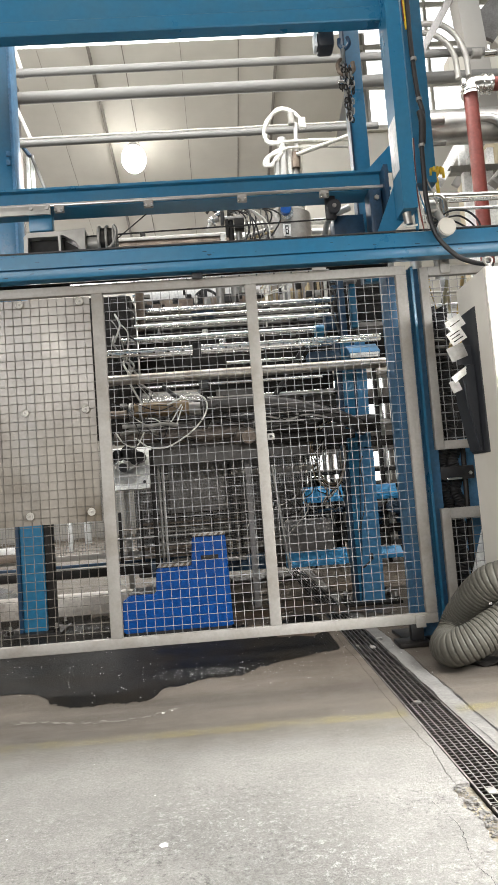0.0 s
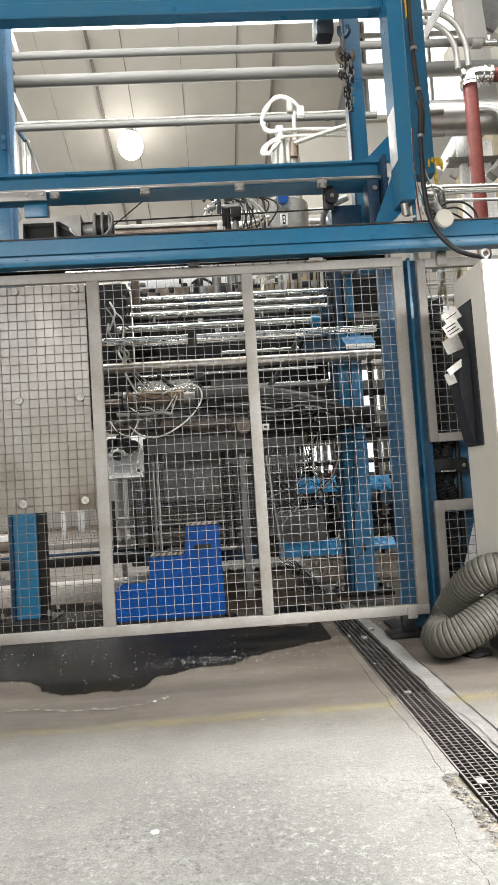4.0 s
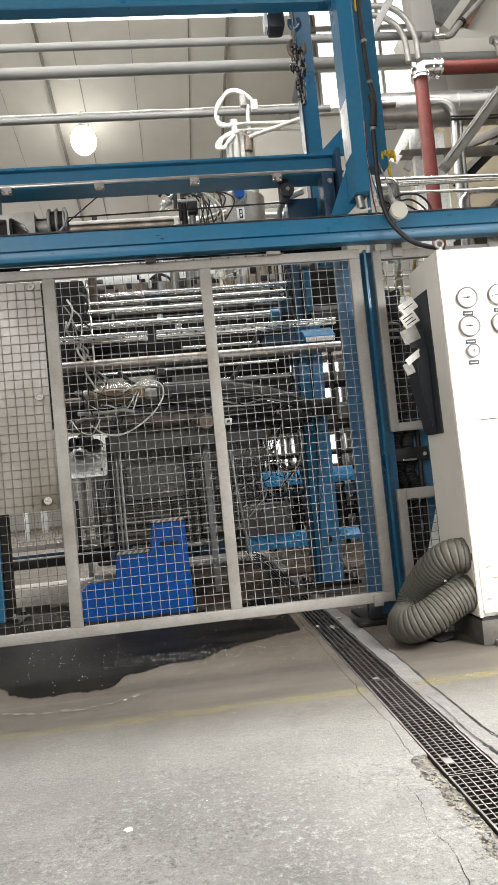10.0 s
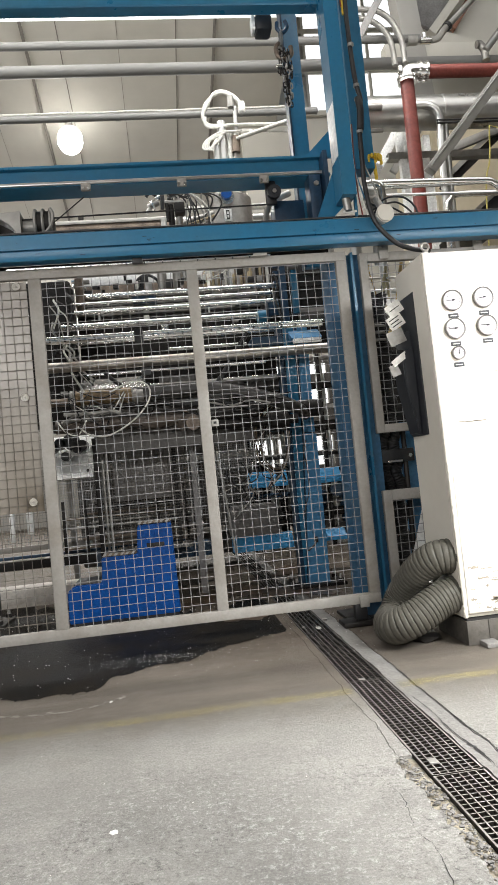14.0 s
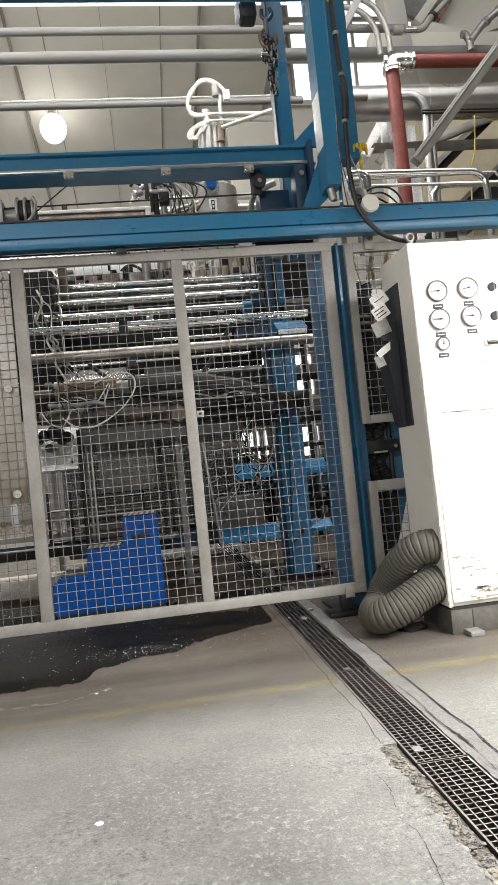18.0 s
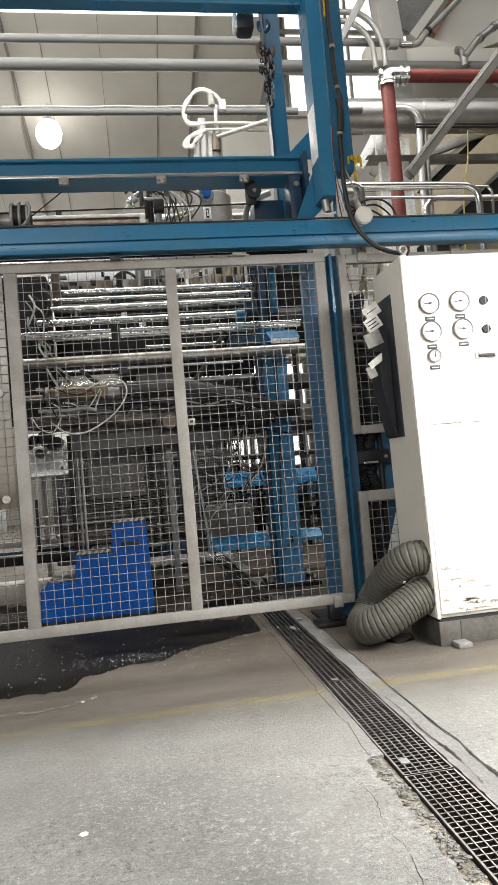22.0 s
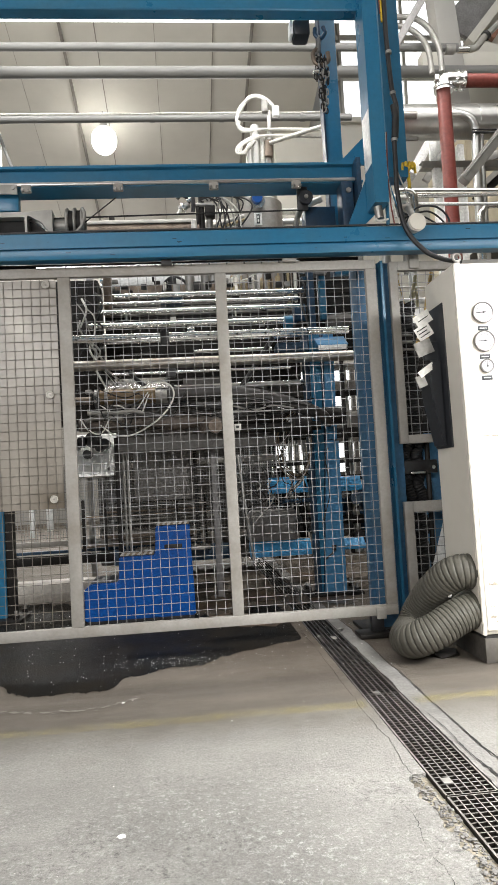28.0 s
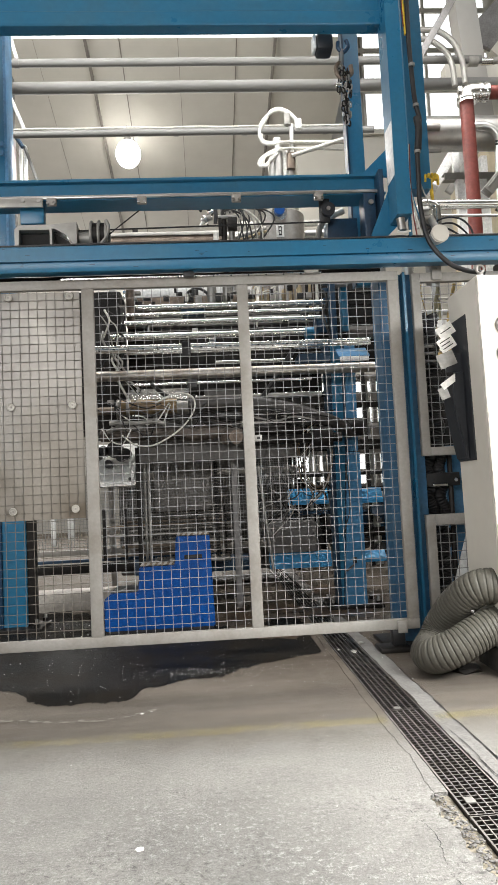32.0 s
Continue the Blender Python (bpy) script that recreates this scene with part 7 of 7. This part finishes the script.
part("trestle", box(5.4, 5.5, 8.3, 8.4, 0.0, 4.7, 0.004), GREASE, t)
solo("yellow_rope", sweep([(3.84, 7.0, 4.48), (3.80, 7.0, 4.1), (3.72, 7.0, 3.75), (3.64, 7.0, 2.5)], 0.009, 8), SLEEVE_ROPE, "yellow rope hanging from a cable", "rope")
solo("yellow_rope", sweep([(3.84, 7.0, 4.48), (4.1, 7.0, 4.42), (4.5, 7.0, 4.46), (4.9, 7.0, 4.47)], 0.005, 8), SLEEVE_ROPE, "yellow rope hanging from a cable", "rope")
# dark plant behind the cabinet, seen over its top and through the mesh
t = thing("rear_plant", (2.6, 6.6, 0), "dim machinery standing behind the cabinet", "machine")
part("body", box(2.2, 4.2, 6.8, 7.6, 0.0, 2.5, 0.03), GREY_PANEL, t)
part("band", box(2.2, 4.2, 6.76, 6.799, 1.9, 2.05, 0.004), WHITE, t)
part("band", box(2.2, 4.2, 6.76, 6.799, 1.25, 1.38, 0.004), WHITE, t)
# daylight at the far end of the passage, behind racks and pipes
g = thing("window_3", (2.5, 12.4, 0.9), "low hall glazing at the end of the passage", "window", kind="structure")
for i in range(4):
    for z0, z1 in ((0.98, 1.16), (1.24, 1.5), (2.1, 2.4), (2.66, 2.84)):
        part("pane", box(1.5 + 0.56 * i, 1.94 + 0.56 * i, 12.44, 12.46, z0, z1), GLOW_SKY, g)
for i in range(5):
    part("mullion", box(1.41 + 0.56 * i, 1.47 + 0.56 * i, 12.42, 12.48, 0.96, 2.9), GREY_PANEL, g)
for z0, z1 in ((0.9, 0.97), (1.17, 1.23), (1.51, 2.09), (2.41, 2.65), (2.85, 2.92)):
    part("transom", box(1.41, 3.71, 12.415, 12.485, z0, z1), GREY_PANEL, g)
t = thing("passage_rack", (1.6, 8.0, 0), "dark steel rack with pipes and wheels along the passage", "rack")
rp = random.Random(52)
for x in (1.0, 1.42, 1.86):
    part("upright", box(x, x + 0.045, 8.0, 8.05, 0.0, 2.7, 0.003), GREASE, t)
for z, h, m in ((0.34, 0.1, GREASE), (0.62, 0.05, DARK_BLUE), (0.86, 0.06, GREASE), (1.06, 0.04, BLACK), (1.36, 0.12, GREASE), (1.62, 0.05, PIPE), (1.86, 0.08, GREASE), (2.2, 0.06, STEEL), (2.42, 0.05, GREASE)):
    part("shelf_rail", box(0.85, 2.1, 8.06, 8.1, z, z + h, 0.003), m, t)
# dark boxes added to hide the pale wall beyond the rack
part("bin", box(0.9, 1.4, 8.2, 8.6, 0.2, 0.84, 0.01), GREASE, t)
part("bin", box(1.44, 2.1, 8.2, 8.6, 0.24, 0.8, 0.01), DARK_BLUE, t)
for k in range(26):
    x, z, r = rp.uniform(0.9, 2.0), rp.uniform(0.15, 1.0), rp.uniform(0.03, 0.09)
    part("wheel", rod((x, 7.9, z), (x, 7.98, z), r, 14), rp.choice((BLACK, GREASE, DARK_BLUE, BLACK)), t)
for k in range(9):
    x = rp.uniform(0.9, 2.05)
    part("pipe", rod((x, 8.14, 0.0), (x + rp.uniform(-0.1, 0.1), 8.14, 2.6), rp.uniform(0.012, 0.03), 10), rp.choice((PIPE, GREASE, CLADDING)), t)

# ---------------------------------------------------------------- small things on the floor
rng = random.Random(21)


def pebble(at, r, flat=0.5):
    bm = bmesh.new()
    bmesh.ops.create_icosphere(bm, subdivisions=1, radius=r)
    for v in bm.verts:
        v.co *= rng.uniform(0.7, 1.2)
        v.co.z *= flat
    bm.transform(Matrix.Translation(at))
    return bm


def gather(name, items, mat, label, category):
    whole = bmesh.new()
    for bm in items:
        me = mesh_of(bm, "piece")
        whole.from_mesh(me)
        bpy.data.meshes.remove(me)
    return solo(name, whole, mat, label, category, kind="stuff")


items = []
for k in range(700):
    y = rng.uniform(1.2, 2.16)
    x = 0.634 + wobble(y, 1, 0.012) + rng.uniform(-0.012, 0.035)
    items.append(pebble((x, y, -0.012 + rng.uniform(0, 0.01)), rng.choice((0.002, 0.003, 0.003, 0.004, 0.007)) * rng.uniform(0.7, 1.4), 0.45))
gather("mortar_rubble", items, MORTAR, "pale crumbled mortar along the drain edge", "rubble")
items = [pebble((rng.uniform(-1.6, 2.2), rng.uniform(1.3, 3.0), 0.001), rng.uniform(0.0015, 0.0035), 0.3) for k in range(26)]
items.append(pebble((-0.226, 1.918, 0.002), 0.014, 0.25))
items.append(pebble((-0.327, 3.062, 0.002), 0.01, 0.2))
items.append(pebble((-0.29, 3.09, 0.002), 0.007, 0.2))
gather("plastic_crumbs", items, PAPER, "small white crumbs scattered over the concrete", "crumbs")
items = [pebble((rng.uniform(-1.6, 1.2), rng.uniform(3.3, 5.4), 0.004), rng.uniform(0.0015, 0.0035), 0.5) for k in range(420)]
items += [pebble((rng.gauss(-0.1, 0.22), rng.gauss(3.68, 0.07), 0.004), rng.uniform(0.0015, 0.003), 0.5) for k in range(220)]
gather("plastic_beads", items, WHITE, "tiny white plastic beads on the wet floor", "beads")
for p, r in (((0.776, 3.935, 0.003), 0.022), ((0.70, 3.99, 0.003), 0.012), ((0.86, 4.12, 0.004), 0.02)):
    solo("scrap", pebble(p, r, 0.5), PIPE, "pale scrap of plastic on the drain grating", "scrap", "scraps on the drain")
solo("scrap", box(0.702, 0.73, 2.035, 2.072, -0.002, 0.002, 0.001), PIPE, "white plastic block lying on the drain grating", "scrap", "scraps on the drain")
solo("scrap", pebble((0.735, 2.9, 0.003), 0.018, 0.4), MORTAR, "pale scrap of plastic on the drain grating", "scrap", "scraps on the drain")


def crack(points, w, seed):
    """A thin dark crack that wanders over the floor."""
    bm = bmesh.new()
    pts = spline(points, 14)
    rows = []
    for i, p in enumerate(pts):
        j = 0.006 * noise.noise(Vector((seed, i * 0.7, 0))) + 0.003 * noise.noise(Vector((seed, i * 2.3, 4)))
        ww = w * max(0.15, 0.5 + 1.3 * noise.noise(Vector((seed + 5, i * 0.09, 0))) + 0.6 * noise.noise(Vector((seed + 8, i * 0.9, 0))))
        rows.append((bm.verts.new((p.x + j - ww, p.y, 0.0012)), bm.verts.new((p.x + j + ww, p.y, 0.0012))))
    for a, b in zip(rows, rows[1:]):
        bm.faces.new((a[0], a[1], b[1], b[0]))
    return bm


solo("floor_crack", crack([(0.53, 2.02, 0), (0.555, 1.86, 0), (0.53, 1.7, 0), (0.545, 1.6, 0), (0.52, 1.4, 0)], 0.0011, 3), DARK, "thin dark crack in the concrete", "crack", kind="structure")
solo("floor_crack", crack([(0.86, 2.62, 0), (0.868, 2.45, 0), (0.862, 2.25, 0), (0.875, 2.05, 0), (0.868, 1.85, 0)], 0.004, 7), DARK, "dark crack in the mortar beside the drain", "crack", kind="structure")
for k in range(4):
    y0, y1 = (1.1, 1.75, 2.35, 2.95)[k], (1.8, 2.4, 3.0, 3.7)[k]
    solo("floor_crack", crack([(0.9245 + wobble(y0 + (y1 - y0) * i / 5, 5, 0.014), y0 + (y1 - y0) * i / 5, 0) for i in range(6)], (0.006, 0.005, 0.004, 0.002)[k], 11 + k), DARK, "dark crack between the mortar and the concrete", "crack", kind="structure")
# dark flattened lump under the hose, by the plinth
solo("rag", pebble((1.22, 3.42, 0.012), 0.1, 0.25), GREASE, "dark flattened lump on the floor under the hose", "rag")
